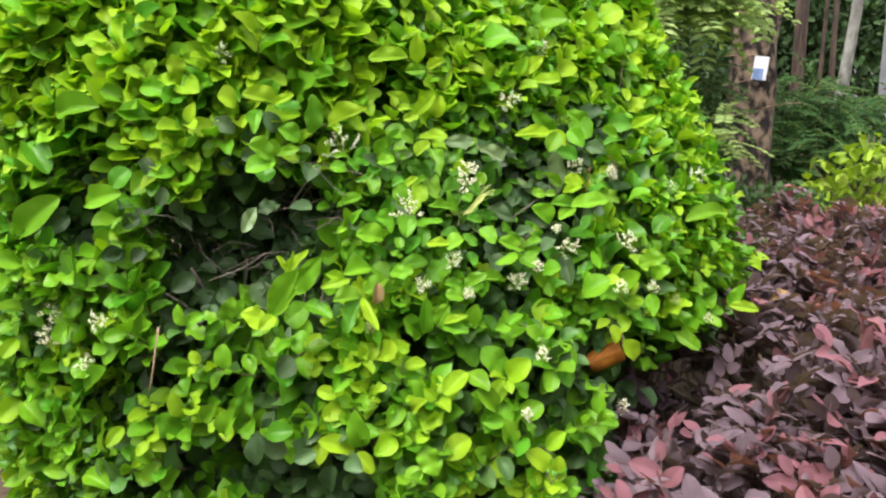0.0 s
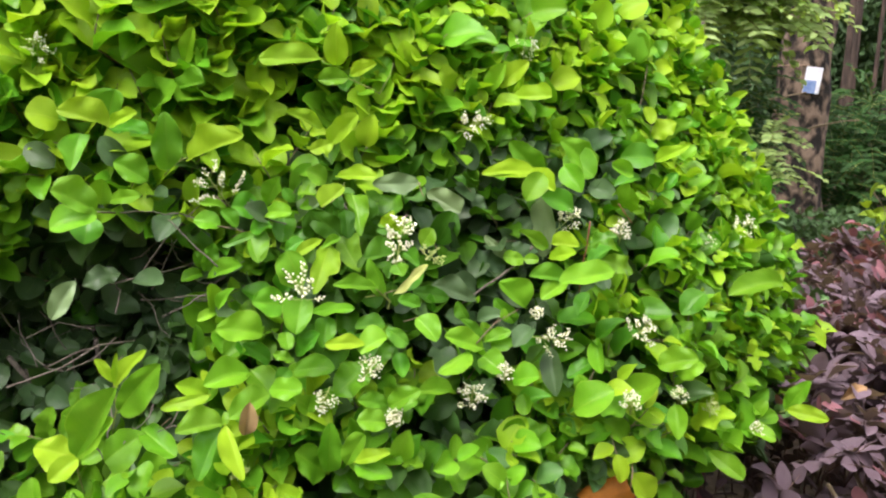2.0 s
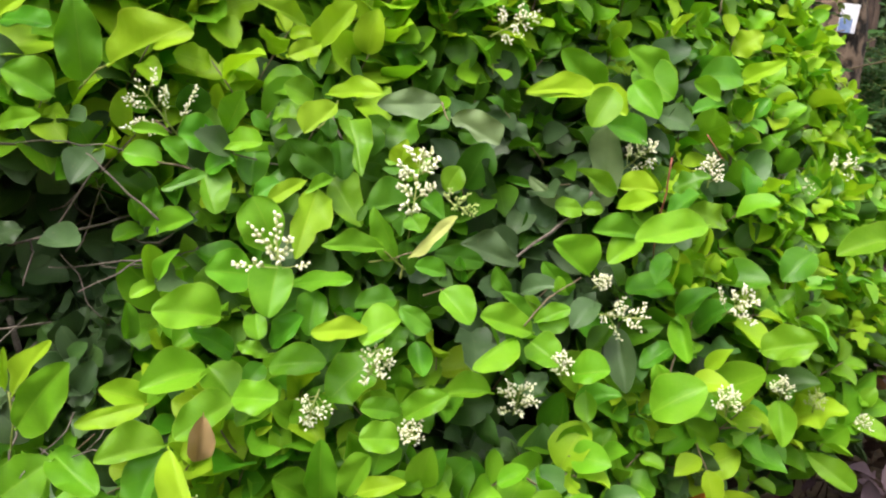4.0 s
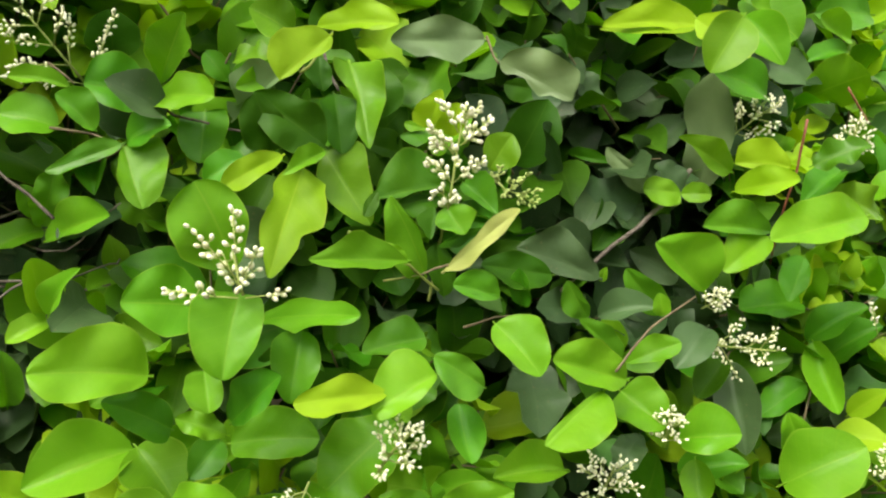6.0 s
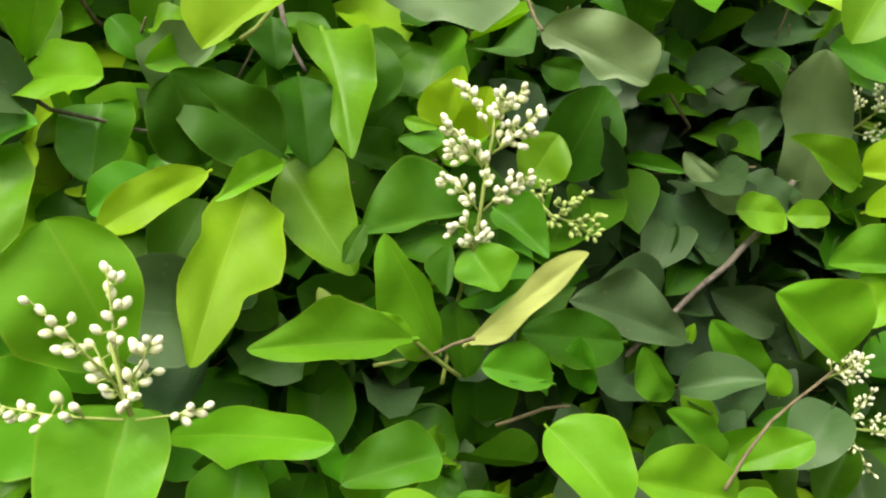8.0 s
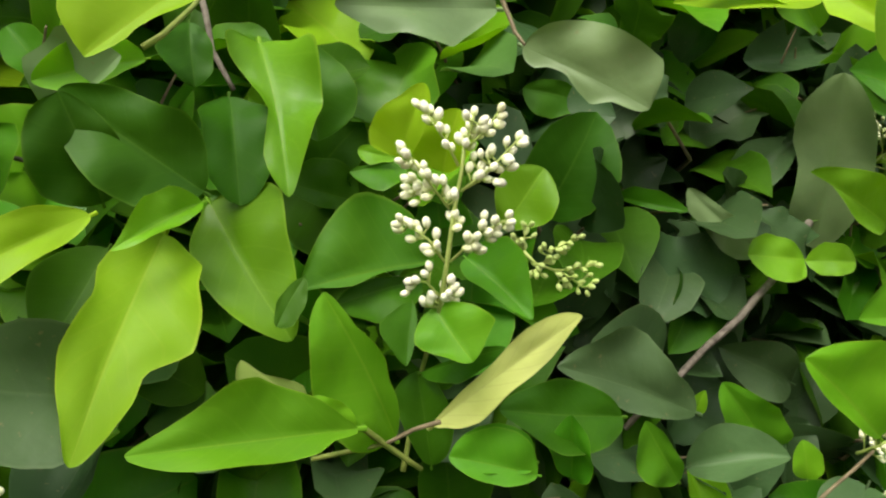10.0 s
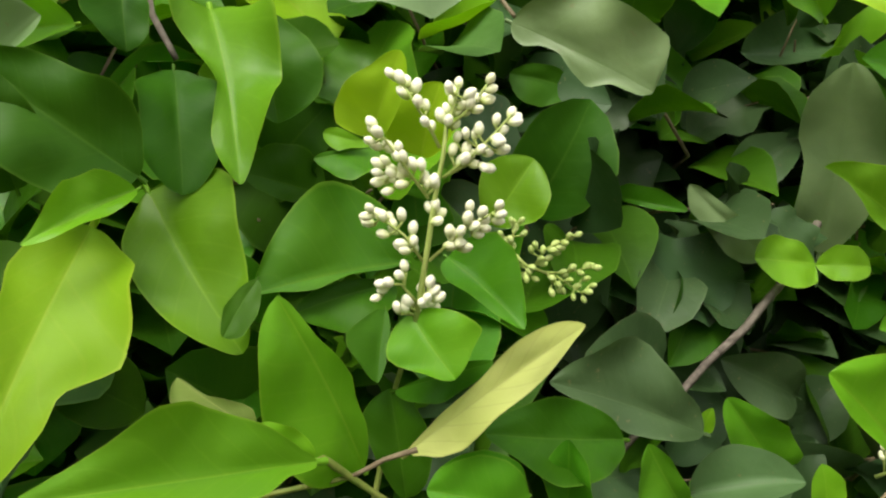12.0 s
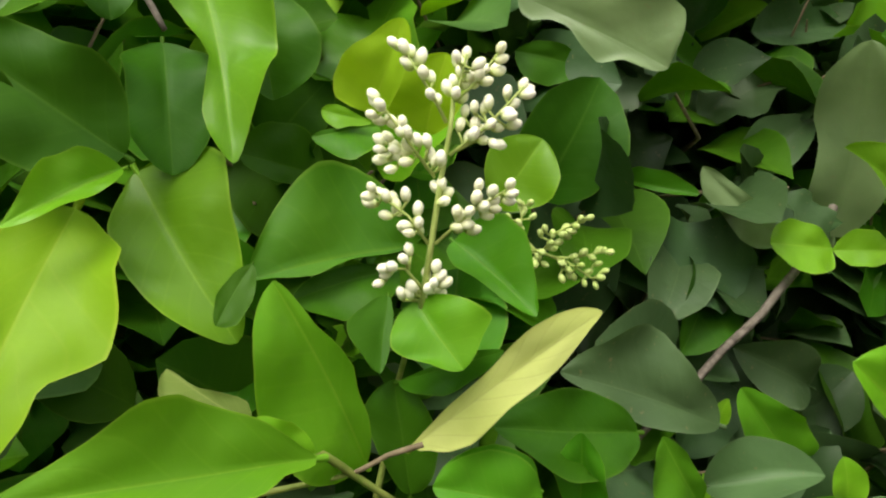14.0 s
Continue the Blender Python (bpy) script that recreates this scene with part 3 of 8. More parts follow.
grown_leaf((0.0080, 1.8565, 1.1712), (-0.0129, 1.8616, 1.1834), (0.52, -0.78, 0.34), (1.6, 3.2, 4.8, 6.5, 7.6, 8.5, 8.5, 7.8, 6.3, 4.0, 1.9), (1.3, 2.5, 3.8, 3.8, 2.8, 1.7, 0.6, 0.4, 0.5, 0.5, 0.2), 'o', 0.55, 0.1, 0.05)
grown_leaf((0.0254, 1.8448, 1.1689), (-0.0258, 1.8048, 1.1809), (0.46, -0.62, 0.64), (1.6, 2.4, 2.9, 6.5, 7.3, 7.6, 7.4, 7.1, 5.7, 3.8, 1.9), (1.4, 2.8, 5.8, 9.6, 12.7, 14.9, 13.4, 8.5, 5.2, 2.8, 1.3), 'n', 0.5, 0.14, 0.04)
grown_leaf((0.0246, 1.8450, 1.1694), (0.0105, 1.8398, 1.1790), (0.39, -0.88, 0.27), (0.6, 1.3, 1.9, 2.5, 3.1, 3.6, 3.3, 2.9, 2.4, 1.6, 0.8), (0.9, 1.9, 2.8, 3.7, 4.1, 4.5, 4.2, 3.9, 3.5, 2.3, 1.2), 'b', 0.2, 0.2, 0.03)
grown_leaf((0.0831, 1.8808, 1.1342), (0.0525, 1.8748, 1.1442), (-0.32, -0.80, 0.51), (1.3, 2.5, 3.8, 5.0, 6.3, 6.2, 6.1, 5.6, 4.2, 2.8, 1.4), (2.6, 5.3, 8.3, 10.7, 12.5, 12.8, 12.6, 10.9, 9.0, 6.4, 3.4), 'm', 0.3, 0.2, 0.03)
grown_leaf((0.0986, 1.9030, 1.1210), (0.0963, 1.8961, 1.1493), (-0.45, -0.89, 0.06), (1.4, 2.9, 4.3, 5.8, 7.2, 7.8, 7.8, 6.2, 4.4, 2.6, 1.3), (2.7, 5.5, 8.2, 9.0, 9.3, 9.6, 8.8, 7.8, 5.7, 3.4, 1.7), 'm', 0.4, 0.15, 0.04)
grown_leaf((0.1212, 1.9217, 1.1376), (0.0715, 1.8954, 1.1524), (0.27, -0.73, 0.63), (3.1, 6.3, 9.4, 12.5, 14.5, 16.5, 16.6, 13.2, 9.1, 5.3, 2.6), (2.3, 4.6, 7.2, 9.9, 12.6, 12.8, 12.0, 9.8, 7.5, 5.1, 2.5), 'e', 0.25, 0.2, 0.03)
grown_leaf((0.0418, 1.9001, 1.1640), (0.0704, 1.8833, 1.1803), (-0.43, -0.78, 0.45), (0.3, 0.5, 0.8, 1.1, 1.4, 1.7, 2.1, 2.4, 1.8, 1.2, 0.6), (1.4, 2.9, 4.3, 5.7, 7.1, 8.4, 7.6, 6.5, 5.3, 3.5, 1.8), 'e', 0.4, 0.15, 0.03)
grown_leaf((0.1590, 1.9475, 1.1275), (0.0970, 1.9340, 1.1538), (0.14, -0.89, 0.44), (2.0, 4.1, 6.1, 8.0, 9.6, 10.4, 8.1, 6.1, 4.4, 2.8, 1.4), (4.0, 8.0, 9.9, 11.0, 16.8, 23.7, 24.4, 20.5, 12.7, 7.7, 2.1), 'k', 0.22, 0.12, 0.05)
leaf((0.163, 1.962, 1.120), (0.166, 1.960, 1.132), (-0.408, -0.908, -0.096), 0.007, 'b', 'plain')
leaf((0.208, 2.038, 1.165), (0.136, 2.022, 1.169), (0.217, -0.854, 0.473), 0.044, 'x', 'lobed')
grown_leaf((0.0837, 1.9904, 1.2812), (0.1353, 1.9678, 1.2557), (-0.31, -0.95, 0.08), (4.8, 9.5, 13.8, 17.8, 21.1, 22.3, 22.5, 22.0, 20.9, 19.7, 13.2), (2.8, 5.5, 6.5, 3.4, 3.0, 7.4, 10.2, 4.7, 4.2, 3.4, 1.7), 'g', 0.15, 0.1, 0.05)
grown_leaf((0.1218, 2.0476, 1.2545), (0.0891, 2.0416, 1.2618), (0.07, -0.99, 0.11), (2.0, 3.9, 5.9, 8.2, 10.5, 12.8, 12.6, 12.4, 10.4, 6.9, 3.5), (1.4, 2.8, 4.2, 5.6, 7.0, 7.1, 6.7, 6.2, 4.6, 3.1, 1.5), 'e', 0.2, 0.2, 0.02)
grown_leaf((0.1650, 2.1496, 1.1958), (0.1740, 2.1436, 1.2349), (-0.48, -0.88, 0.04), (1.0, 2.0, 2.9, 3.9, 4.9, 4.7, 4.3, 3.9, 2.9, 1.9, 1.0), (2.3, 4.6, 6.9, 9.0, 9.8, 10.6, 10.9, 8.6, 6.3, 4.1, 2.1), 'b', 0.3, 0.1, 0.02)
grown_leaf((0.1351, 2.1277, 1.1984), (0.1565, 2.1021, 1.1780), (-0.22, -0.83, 0.51), (1.1, 2.3, 3.4, 4.6, 4.8, 4.4, 3.9, 4.0, 4.0, 4.1, 2.8), (0.7, 1.4, 2.2, 2.9, 4.2, 5.9, 7.6, 8.5, 7.1, 5.8, 3.1), 'm', 0.2, 0.3, 0.03)
grown_leaf((0.1472, 2.0758, 1.2007), (0.1807, 2.0531, 1.1970), (-0.38, -0.83, 0.41), (1.8, 3.6, 5.4, 7.2, 7.3, 7.2, 7.1, 5.6, 4.1, 2.7, 1.4), (0.6, 1.2, 1.8, 2.4, 2.8, 2.9, 3.1, 2.8, 2.1, 1.4, 0.7), 'm', 0.5, 0.2, 0.03)
grown_leaf((0.2141, 2.0338, 1.1788), (0.1730, 2.0286, 1.2127), (-0.33, -0.91, 0.26), (3.4, 6.8, 10.2, 11.3, 11.7, 10.8, 8.7, 8.5, 8.3, 5.9, 3.0), (1.3, 2.6, 4.0, 5.5, 6.2, 5.5, 4.9, 4.2, 3.5, 2.7, 1.3), 'g', 0.25, 0.15, 0.06)
grown_leaf((0.2172, 2.2167, 1.2708), (0.2602, 2.1853, 1.2936), (-0.56, -0.82, 0.10), (3.1, 6.2, 8.7, 9.6, 10.5, 11.4, 12.2, 11.2, 8.4, 5.6, 2.8), (1.2, 2.4, 3.6, 4.8, 5.8, 5.0, 4.3, 3.4, 2.6, 1.7, 0.9), 'b', 0.3, 0.2, 0.04)
leaf((0.321, 2.212, 1.284), (0.247, 2.186, 1.273), (0.208, -0.809, 0.550), 0.039, 'k', 'cup')
grown_leaf((0.2700, 2.0924, 1.1676), (0.2674, 2.0759, 1.2699), (-0.44, -0.90, -0.07), (5.3, 10.6, 15.1, 18.1, 17.1, 17.3, 22.2, 21.6, 18.7, 11.0, 5.4), (5.1, 9.9, 13.8, 17.4, 19.9, 21.9, 20.8, 19.6, 15.3, 10.1, 5.0), 'g', 0.25, 0.12, 0.04)
leaf((0.219, 2.103, 1.200), (0.255, 2.100, 1.232), (-0.369, -0.876, 0.312), 0.029, 'k', 'plain')
grown_leaf((0.2344, 2.0265, 1.1769), (0.2025, 2.0175, 1.1814), (0.01, -0.87, 0.49), (5.0, 9.9, 11.2, 12.4, 13.7, 14.1, 13.0, 11.9, 10.8, 7.2, 3.6), (2.0, 4.0, 6.0, 8.0, 9.6, 10.3, 11.1, 11.2, 9.6, 8.0, 4.6), 'b', 0.2, 0.2, 0.02)
grown_leaf((0.2350, 2.0260, 1.1760), (0.2581, 2.0208, 1.1773), (-0.32, -0.84, 0.44), (2.0, 3.9, 5.9, 7.9, 9.6, 9.2, 8.8, 8.5, 6.9, 4.6, 2.3), (1.9, 3.8, 5.7, 7.6, 7.9, 8.0, 8.2, 7.4, 6.3, 5.0, 2.5), 'b', 0.3, 0.2, 0.02)
grown_leaf((0.2232, 2.0124, 1.0762), (0.1908, 2.0039, 1.1174), (-0.01, -0.99, 0.14), (2.5, 5.0, 7.5, 9.9, 11.0, 12.2, 12.1, 10.6, 9.1, 6.7, 3.4), (4.2, 8.5, 12.6, 13.4, 14.2, 14.9, 12.3, 9.5, 6.8, 4.5, 2.2), 'm', 0.35, 0.2, 0.03)
grown_leaf((0.1515, 1.9399, 1.0991), (0.1342, 1.9342, 1.1290), (0.17, -0.96, 0.23), (2.4, 4.7, 7.1, 9.5, 11.8, 14.2, 14.7, 13.3, 11.8, 8.6, 5.5), (1.3, 2.5, 3.8, 5.0, 5.2, 5.0, 4.9, 4.6, 3.4, 2.3, 1.1), 'm', 0.4, 0.2, 0.03)
leaf((0.206, 1.939, 1.101), (0.202, 1.937, 1.119), (-0.103, -0.982, -0.156), 0.013, 'b', 'round')
leaf((0.247, 2.050, 1.099), (0.202, 2.031, 1.125), (0.442, -0.889, 0.119), 0.032, 'k', 'plain')
leaf((0.163, 1.968, 1.091), (0.205, 1.956, 1.105), (-0.411, -0.606, 0.681), 0.026, 'k', 'fold')
grown_leaf((-0.0243, 1.8842, 1.3001), (-0.0502, 1.8560, 1.2757), (0.24, -0.89, 0.39), (2.0, 3.9, 5.9, 6.1, 5.8, 3.4, 2.2, 3.1, 2.8, 1.9, 0.9), (3.3, 6.6, 9.9, 13.4, 17.0, 20.4, 20.0, 19.7, 16.9, 13.3, 5.4), 'l', 0.24, 0.26, 0.035)
grown_leaf((-0.0490, 1.8479, 1.2315), (-0.0768, 1.8171, 1.2174), (0.38, -0.80, 0.47), (1.4, 2.8, 4.1, 5.3, 5.8, 6.4, 6.9, 7.3, 7.0, 5.0, 2.6), (1.7, 3.5, 5.2, 6.9, 7.9, 8.6, 8.8, 8.1, 6.7, 4.5, 2.2), 'l', 0.34, 0.15, 0.035)
grown_leaf((0.0715, 1.9860, 1.2970), (0.0057, 1.9593, 1.2970), (0.26, -0.92, 0.30), (2.7, 5.3, 9.2, 13.5, 19.4, 17.4, 11.7, 12.2, 8.8, 5.9, 2.9), (3.7, 7.4, 11.1, 13.9, 15.2, 16.4, 14.9, 12.4, 9.5, 6.3, 3.2), 'g', 0.25, 0.15, 0.05)
grown_leaf((0.2713, 2.0196, 1.1961), (0.2240, 2.0044, 1.2247), (0.11, -0.98, 0.16), (2.9, 5.8, 8.6, 9.5, 8.7, 6.6, 3.5, 0.4, 0.1, 0.1, 0.0), (3.1, 6.1, 9.2, 12.1, 13.6, 15.0, 12.8, 10.0, 7.5, 5.0, 2.5), 'b', 0.3, 0.2, 0.04)
grown_leaf((0.2340, 1.9380, 1.1214), (0.1941, 1.9262, 1.1606), (0.16, -0.96, 0.23), (1.3, 2.7, 4.0, 5.3, 5.7, 6.0, 6.3, 6.5, 5.2, 3.5, 1.7), (6.3, 13.0, 21.1, 26.7, 31.1, 32.0, 29.0, 23.6, 17.5, 11.4, 5.7), 'b', 0.3, 0.15, 0.03)
grown_leaf((-0.0689, 1.8057, 1.1744), (-0.0858, 1.8022, 1.2241), (0.53, -0.78, 0.33), (5.3, 10.5, 15.8, 21.3, 27.0, 27.5, 27.8, 25.3, 21.6, 15.3, 8.1), (3.0, 6.0, 9.0, 11.9, 14.7, 16.5, 17.2, 15.8, 12.9, 9.4, 4.7), 'n', 0.2, 0.25, 0.03)
grown_leaf((-0.0955, 1.8210, 1.1464), (-0.1305, 1.7951, 1.1566), (0.51, -0.70, 0.51), (4.6, 9.3, 14.1, 19.2, 20.3, 21.1, 18.3, 14.7, 10.5, 6.3, 3.1), (5.2, 10.4, 15.6, 20.8, 22.0, 21.4, 20.0, 17.3, 13.8, 9.2, 4.6), 'n', 0.25, 0.2, 0.03)
grown_leaf((-0.0658, 1.8017, 1.1608), (-0.0683, 1.7703, 1.1228), (0.28, -0.81, 0.52), (8.7, 13.0, 14.8, 16.5, 16.5, 16.1, 15.0, 11.9, 8.8, 5.9, 2.9), (8.3, 16.6, 20.8, 23.6, 23.1, 22.0, 20.1, 17.9, 14.7, 10.3, 5.3), 'n', 0.22, 0.25, 0.03)
grown_leaf((-0.0660, 1.8309, 1.1337), (0.0016, 1.7986, 1.1506), (-0.15, -0.68, 0.72), (2.0, 4.0, 5.8, 7.0, 8.3, 9.4, 8.6, 7.8, 7.1, 5.1, 2.9), (2.1, 4.1, 5.4, 6.1, 9.6, 13.6, 11.2, 9.0, 7.6, 6.0, 3.0), 'n', 0.35, 0.1, 0.05)
grown_leaf((-0.1172, 1.7909, 1.1145), (-0.1653, 1.7552, 1.1309), (0.58, -0.63, 0.52), (3.3, 6.6, 9.2, 11.5, 13.5, 15.5, 17.3, 16.8, 16.1, 10.8, 5.4), (7.7, 15.5, 21.0, 24.6, 26.6, 24.8, 22.4, 17.3, 12.5, 9.0, 4.8), 'b', 0.3, 0.2, 0.03)
grown_leaf((-0.0347, 1.8177, 1.1332), (-0.0388, 1.7950, 1.0970), (0.26, -0.83, 0.49), (3.2, 6.5, 9.7, 11.6, 13.4, 13.6, 11.8, 10.1, 7.7, 5.1, 2.6), (5.1, 9.7, 13.4, 16.2, 15.9, 15.1, 13.2, 11.1, 8.4, 5.6, 2.8), 'm', 0.44, 0.15, 0.035)
grown_leaf((0.0169, 1.7979, 1.1037), (-0.0304, 1.7701, 1.1099), (0.32, -0.73, 0.61), (1.7, 3.5, 5.2, 7.0, 8.6, 8.6, 9.2, 11.2, 9.5, 6.9, 3.4), (1.7, 3.5, 5.7, 8.7, 11.3, 12.0, 9.6, 7.6, 5.9, 4.1, 2.0), 'l', 0.3, 0.2, 0.035)
grown_leaf((0.0442, 1.8115, 1.1097), (0.0089, 1.7899, 1.0962), (-0.01, -0.73, 0.68), (1.8, 3.6, 5.4, 7.2, 9.0, 9.7, 10.4, 10.4, 9.1, 7.9, 6.7), (9.8, 14.0, 18.3, 21.3, 23.2, 21.7, 18.8, 15.1, 11.3, 7.5, 3.8), 'b', 0.24, 0.26, 0.035)
grown_leaf((0.0359, 1.8511, 1.1163), (-0.0016, 1.8317, 1.1145), (0.23, -0.67, 0.71), (3.1, 6.2, 9.3, 9.9, 9.1, 8.4, 7.6, 6.2, 4.6, 3.1, 1.5), (4.2, 8.5, 12.7, 14.8, 14.6, 14.4, 13.7, 11.4, 9.0, 6.1, 3.0), 'm', 0.34, 0.15, 0.035)
grown_leaf((-0.0874, 1.7962, 1.1160), (-0.0807, 1.7801, 1.0980), (0.20, -0.77, 0.60), (2.0, 4.1, 6.1, 8.2, 8.8, 9.1, 9.4, 8.8, 7.7, 6.6, 4.5), (3.5, 7.0, 9.8, 10.7, 11.5, 12.3, 11.4, 10.4, 9.4, 6.4, 3.2), 'b', 0.44, 0.2, 0.035)
grown_leaf((-0.0719, 1.7895, 1.0872), (-0.0411, 1.7812, 1.1207), (-0.31, -0.83, 0.46), (3.0, 6.0, 8.8, 11.2, 13.5, 14.9, 13.6, 12.3, 10.7, 7.1, 3.6), (2.0, 4.1, 6.1, 8.2, 9.2, 10.1, 10.7, 8.9, 7.1, 4.9, 2.4), 'm', 0.3, 0.26, 0.035)
grown_leaf((-0.0863, 1.8302, 1.0509), (-0.0286, 1.8223, 1.0606), (-0.01, -0.75, 0.66), (4.0, 8.0, 11.8, 15.5, 18.2, 19.1, 18.5, 16.8, 12.8, 7.9, 3.9), (4.5, 8.9, 10.4, 11.6, 12.7, 13.5, 13.2, 12.9, 12.5, 8.6, 4.3), 'b', 0.24, 0.15, 0.035)
leaf((0.017, 1.852, 1.057), (-0.028, 1.820, 1.024), (-0.027, -0.705, 0.709), 0.049, 'b', 'wavy')
leaf((-0.145, 1.823, 1.050), (-0.192, 1.779, 1.050), (0.437, -0.454, 0.777), 0.046, 'b', 'fold')
leaf((-0.140, 1.815, 1.056), (-0.110, 1.795, 1.033), (0.228, -0.580, 0.782), 0.040, 'b', 'fold')
grown_leaf((-0.1120, 1.8030, 1.0750), (-0.1401, 1.7807, 1.1035), (0.67, -0.56, 0.49), (7.3, 10.4, 11.8, 13.2, 13.8, 12.4, 11.0, 9.6, 7.5, 5.0, 2.5), (3.1, 6.2, 9.3, 12.4, 12.9, 12.3, 11.5, 9.0, 6.4, 4.0, 2.0), 'm', 0.24, 0.2, 0.035)
leaf((-0.077, 1.796, 1.076), (-0.103, 1.789, 1.090), (0.497, -0.621, 0.606), 0.016, 'b', 'wavy')
leaf((-0.091, 1.827, 1.055), (-0.103, 1.803, 1.043), (0.412, -0.567, 0.713), 0.023, 'm', 'plain')
leaf((-0.198, 1.837, 1.132), (-0.199, 1.828, 1.173), (0.820, -0.560, -0.117), 0.025, 'b', 'cup')
leaf((-0.182, 1.810, 1.142), (-0.160, 1.803, 1.173), (-0.461, -0.878, 0.130), 0.016, 'b', 'plain')
leaf((-0.193, 1.831, 1.132), (-0.210, 1.812, 1.126), (0.394, -0.589, 0.706), 0.016, 'b', 'round')
leaf((-0.216, 1.814, 1.081), (-0.208, 1.804, 1.119), (0.671, -0.669, -0.319), 0.018, 'm', 'round')
grown_leaf((-0.1562, 1.8766, 1.2314), (-0.1371, 1.8508, 1.1982), (0.36, -0.77, 0.53), (11.9, 21.2, 22.2, 23.1, 24.1, 22.1, 20.0, 17.1, 13.9, 10.3, 5.2), (1.3, 2.6, 3.9, 5.3, 7.1, 8.8, 8.7, 8.3, 7.0, 4.7, 2.3), 'b', 0.3, 0.26, 0.035)
grown_leaf((-0.1360, 1.8282, 1.2398), (-0.1713, 1.8081, 1.2276), (0.33, -0.83, 0.45), (1.4, 2.8, 4.2, 4.1, 3.9, 3.8, 4.1, 4.5, 4.7, 3.1, 1.6), (2.0, 4.1, 6.1, 7.4, 7.8, 7.3, 5.5, 3.7, 2.5, 1.7, 0.8), 'm', 0.24, 0.15, 0.035)
grown_leaf((-0.1548, 1.9148, 1.2613), (-0.1832, 1.8896, 1.2697), (0.53, -0.71, 0.46), (5.4, 10.3, 14.6, 16.8, 18.5, 18.8, 18.1, 16.2, 11.5, 7.1, 3.6), (5.7, 11.4, 15.9, 20.3, 21.3, 21.8, 21.6, 19.7, 17.7, 13.2, 6.6), 'm', 0.34, 0.2, 0.035)
grown_leaf((-0.1728, 1.8755, 1.2417), (-0.1944, 1.8739, 1.2645), (0.48, -0.85, 0.23), (1.5, 2.9, 4.2, 4.8, 5.4, 5.6, 5.0, 4.4, 3.5, 2.4, 1.2), (2.8, 5.6, 8.3, 11.1, 13.1, 14.0, 14.8, 12.4, 9.4, 6.3, 3.1), 'm', 0.44, 0.26, 0.035)
grown_leaf((-0.1409, 1.8958, 1.2603), (-0.0960, 1.8735, 1.2642), (-0.12, -0.80, 0.58), (2.7, 5.4, 8.0, 10.1, 12.3, 13.2, 13.2, 13.1, 10.9, 8.0, 4.5), (5.4, 10.8, 11.9, 12.4, 12.8, 12.8, 12.5, 12.2, 9.5, 6.8, 3.5), 'b', 0.3, 0.15, 0.035)
grown_leaf((-0.1387, 1.8992, 1.2696), (-0.1133, 1.8812, 1.3122), (-0.03, -0.98, -0.20), (2.2, 4.3, 6.5, 9.1, 13.1, 15.5, 16.7, 13.6, 9.4, 6.2, 3.1), (1.7, 3.4, 5.1, 6.9, 7.9, 8.9, 10.5, 12.6, 3.7, 2.5, 1.2), 'b', 0.24, 0.2, 0.035)
grown_leaf((-0.1147, 1.9119, 1.2501), (-0.1136, 1.8896, 1.2199), (0.01, -0.83, 0.55), (8.1, 15.9, 17.0, 18.1, 19.2, 19.1, 17.3, 15.0, 11.1, 7.3, 3.7), (4.9, 9.9, 13.3, 14.0, 14.7, 15.3, 14.6, 12.4, 10.1, 7.1, 3.5), 'm', 0.34, 0.26, 0.035)
leaf((-0.155, 1.878, 1.235), (-0.126, 1.873, 1.248), (-0.340, -0.789, 0.512), 0.024, 'm', 'plain')
leaf((-0.195, 1.874, 1.244), (-0.228, 1.863, 1.255), (0.418, -0.664, 0.620), 0.032, 'b', 'plain')
leaf((-0.190, 1.884, 1.268), (-0.222, 1.872, 1.277), (0.424, -0.675, 0.604), 0.014, 'b', 'plain')
leaf((-0.189, 1.948, 1.282), (-0.183, 1.938, 1.314), (0.464, -0.807, -0.365), 0.037, 'e', 'round')
grown_leaf((-0.2196, 1.8856, 1.1667), (-0.1656, 1.8635, 1.1903), (-0.19, -0.86, 0.48), (2.5, 5.0, 7.5, 10.0, 12.4, 14.8, 17.0, 15.1, 13.2, 9.2, 4.6), (1.3, 2.5, 3.8, 5.0, 6.2, 6.9, 7.6, 6.4, 4.8, 3.2, 1.6), 'b', 0.44, 0.2, 0.035)
leaf((-0.229, 1.900, 1.172), (-0.213, 1.898, 1.213), (0.485, -0.843, -0.233), 0.024, 'm', 'wavy')
leaf((-0.240, 1.915, 1.175), (-0.245, 1.911, 1.199), (0.644, -0.765, -0.002), 0.017, 'b', 'round')
leaf((-0.241, 1.923, 1.165), (-0.262, 1.897, 1.161), (0.403, -0.465, 0.788), 0.023, 'b', 'round')
grown_leaf((-0.1002, 1.9249, 1.2432), (-0.0626, 1.9065, 1.2757), (-0.31, -0.94, 0.11), (3.6, 7.2, 10.8, 5.1, 11.0, 19.0, 18.5, 18.0, 17.4, 14.8, 12.2), (0.2, 0.4, 0.6, 0.8, 1.0, 1.2, 1.4, 2.6, 3.9, 3.2, 1.6), 'g', 0.44, 0.26, 0.035)
leaf((-0.060, 1.947, 1.300), (-0.083, 1.928, 1.318), (0.730, -0.609, 0.310), 0.035, 'b', 'plain')
leaf((-0.113, 1.960, 1.268), (-0.127, 1.958, 1.288), (0.339, -0.932, 0.128), 0.018, 'm', 'round')
leaf((-0.079, 1.873, 1.226), (-0.102, 1.861, 1.214), (0.099, -0.815, 0.571), 0.022, 'm', 'plain')
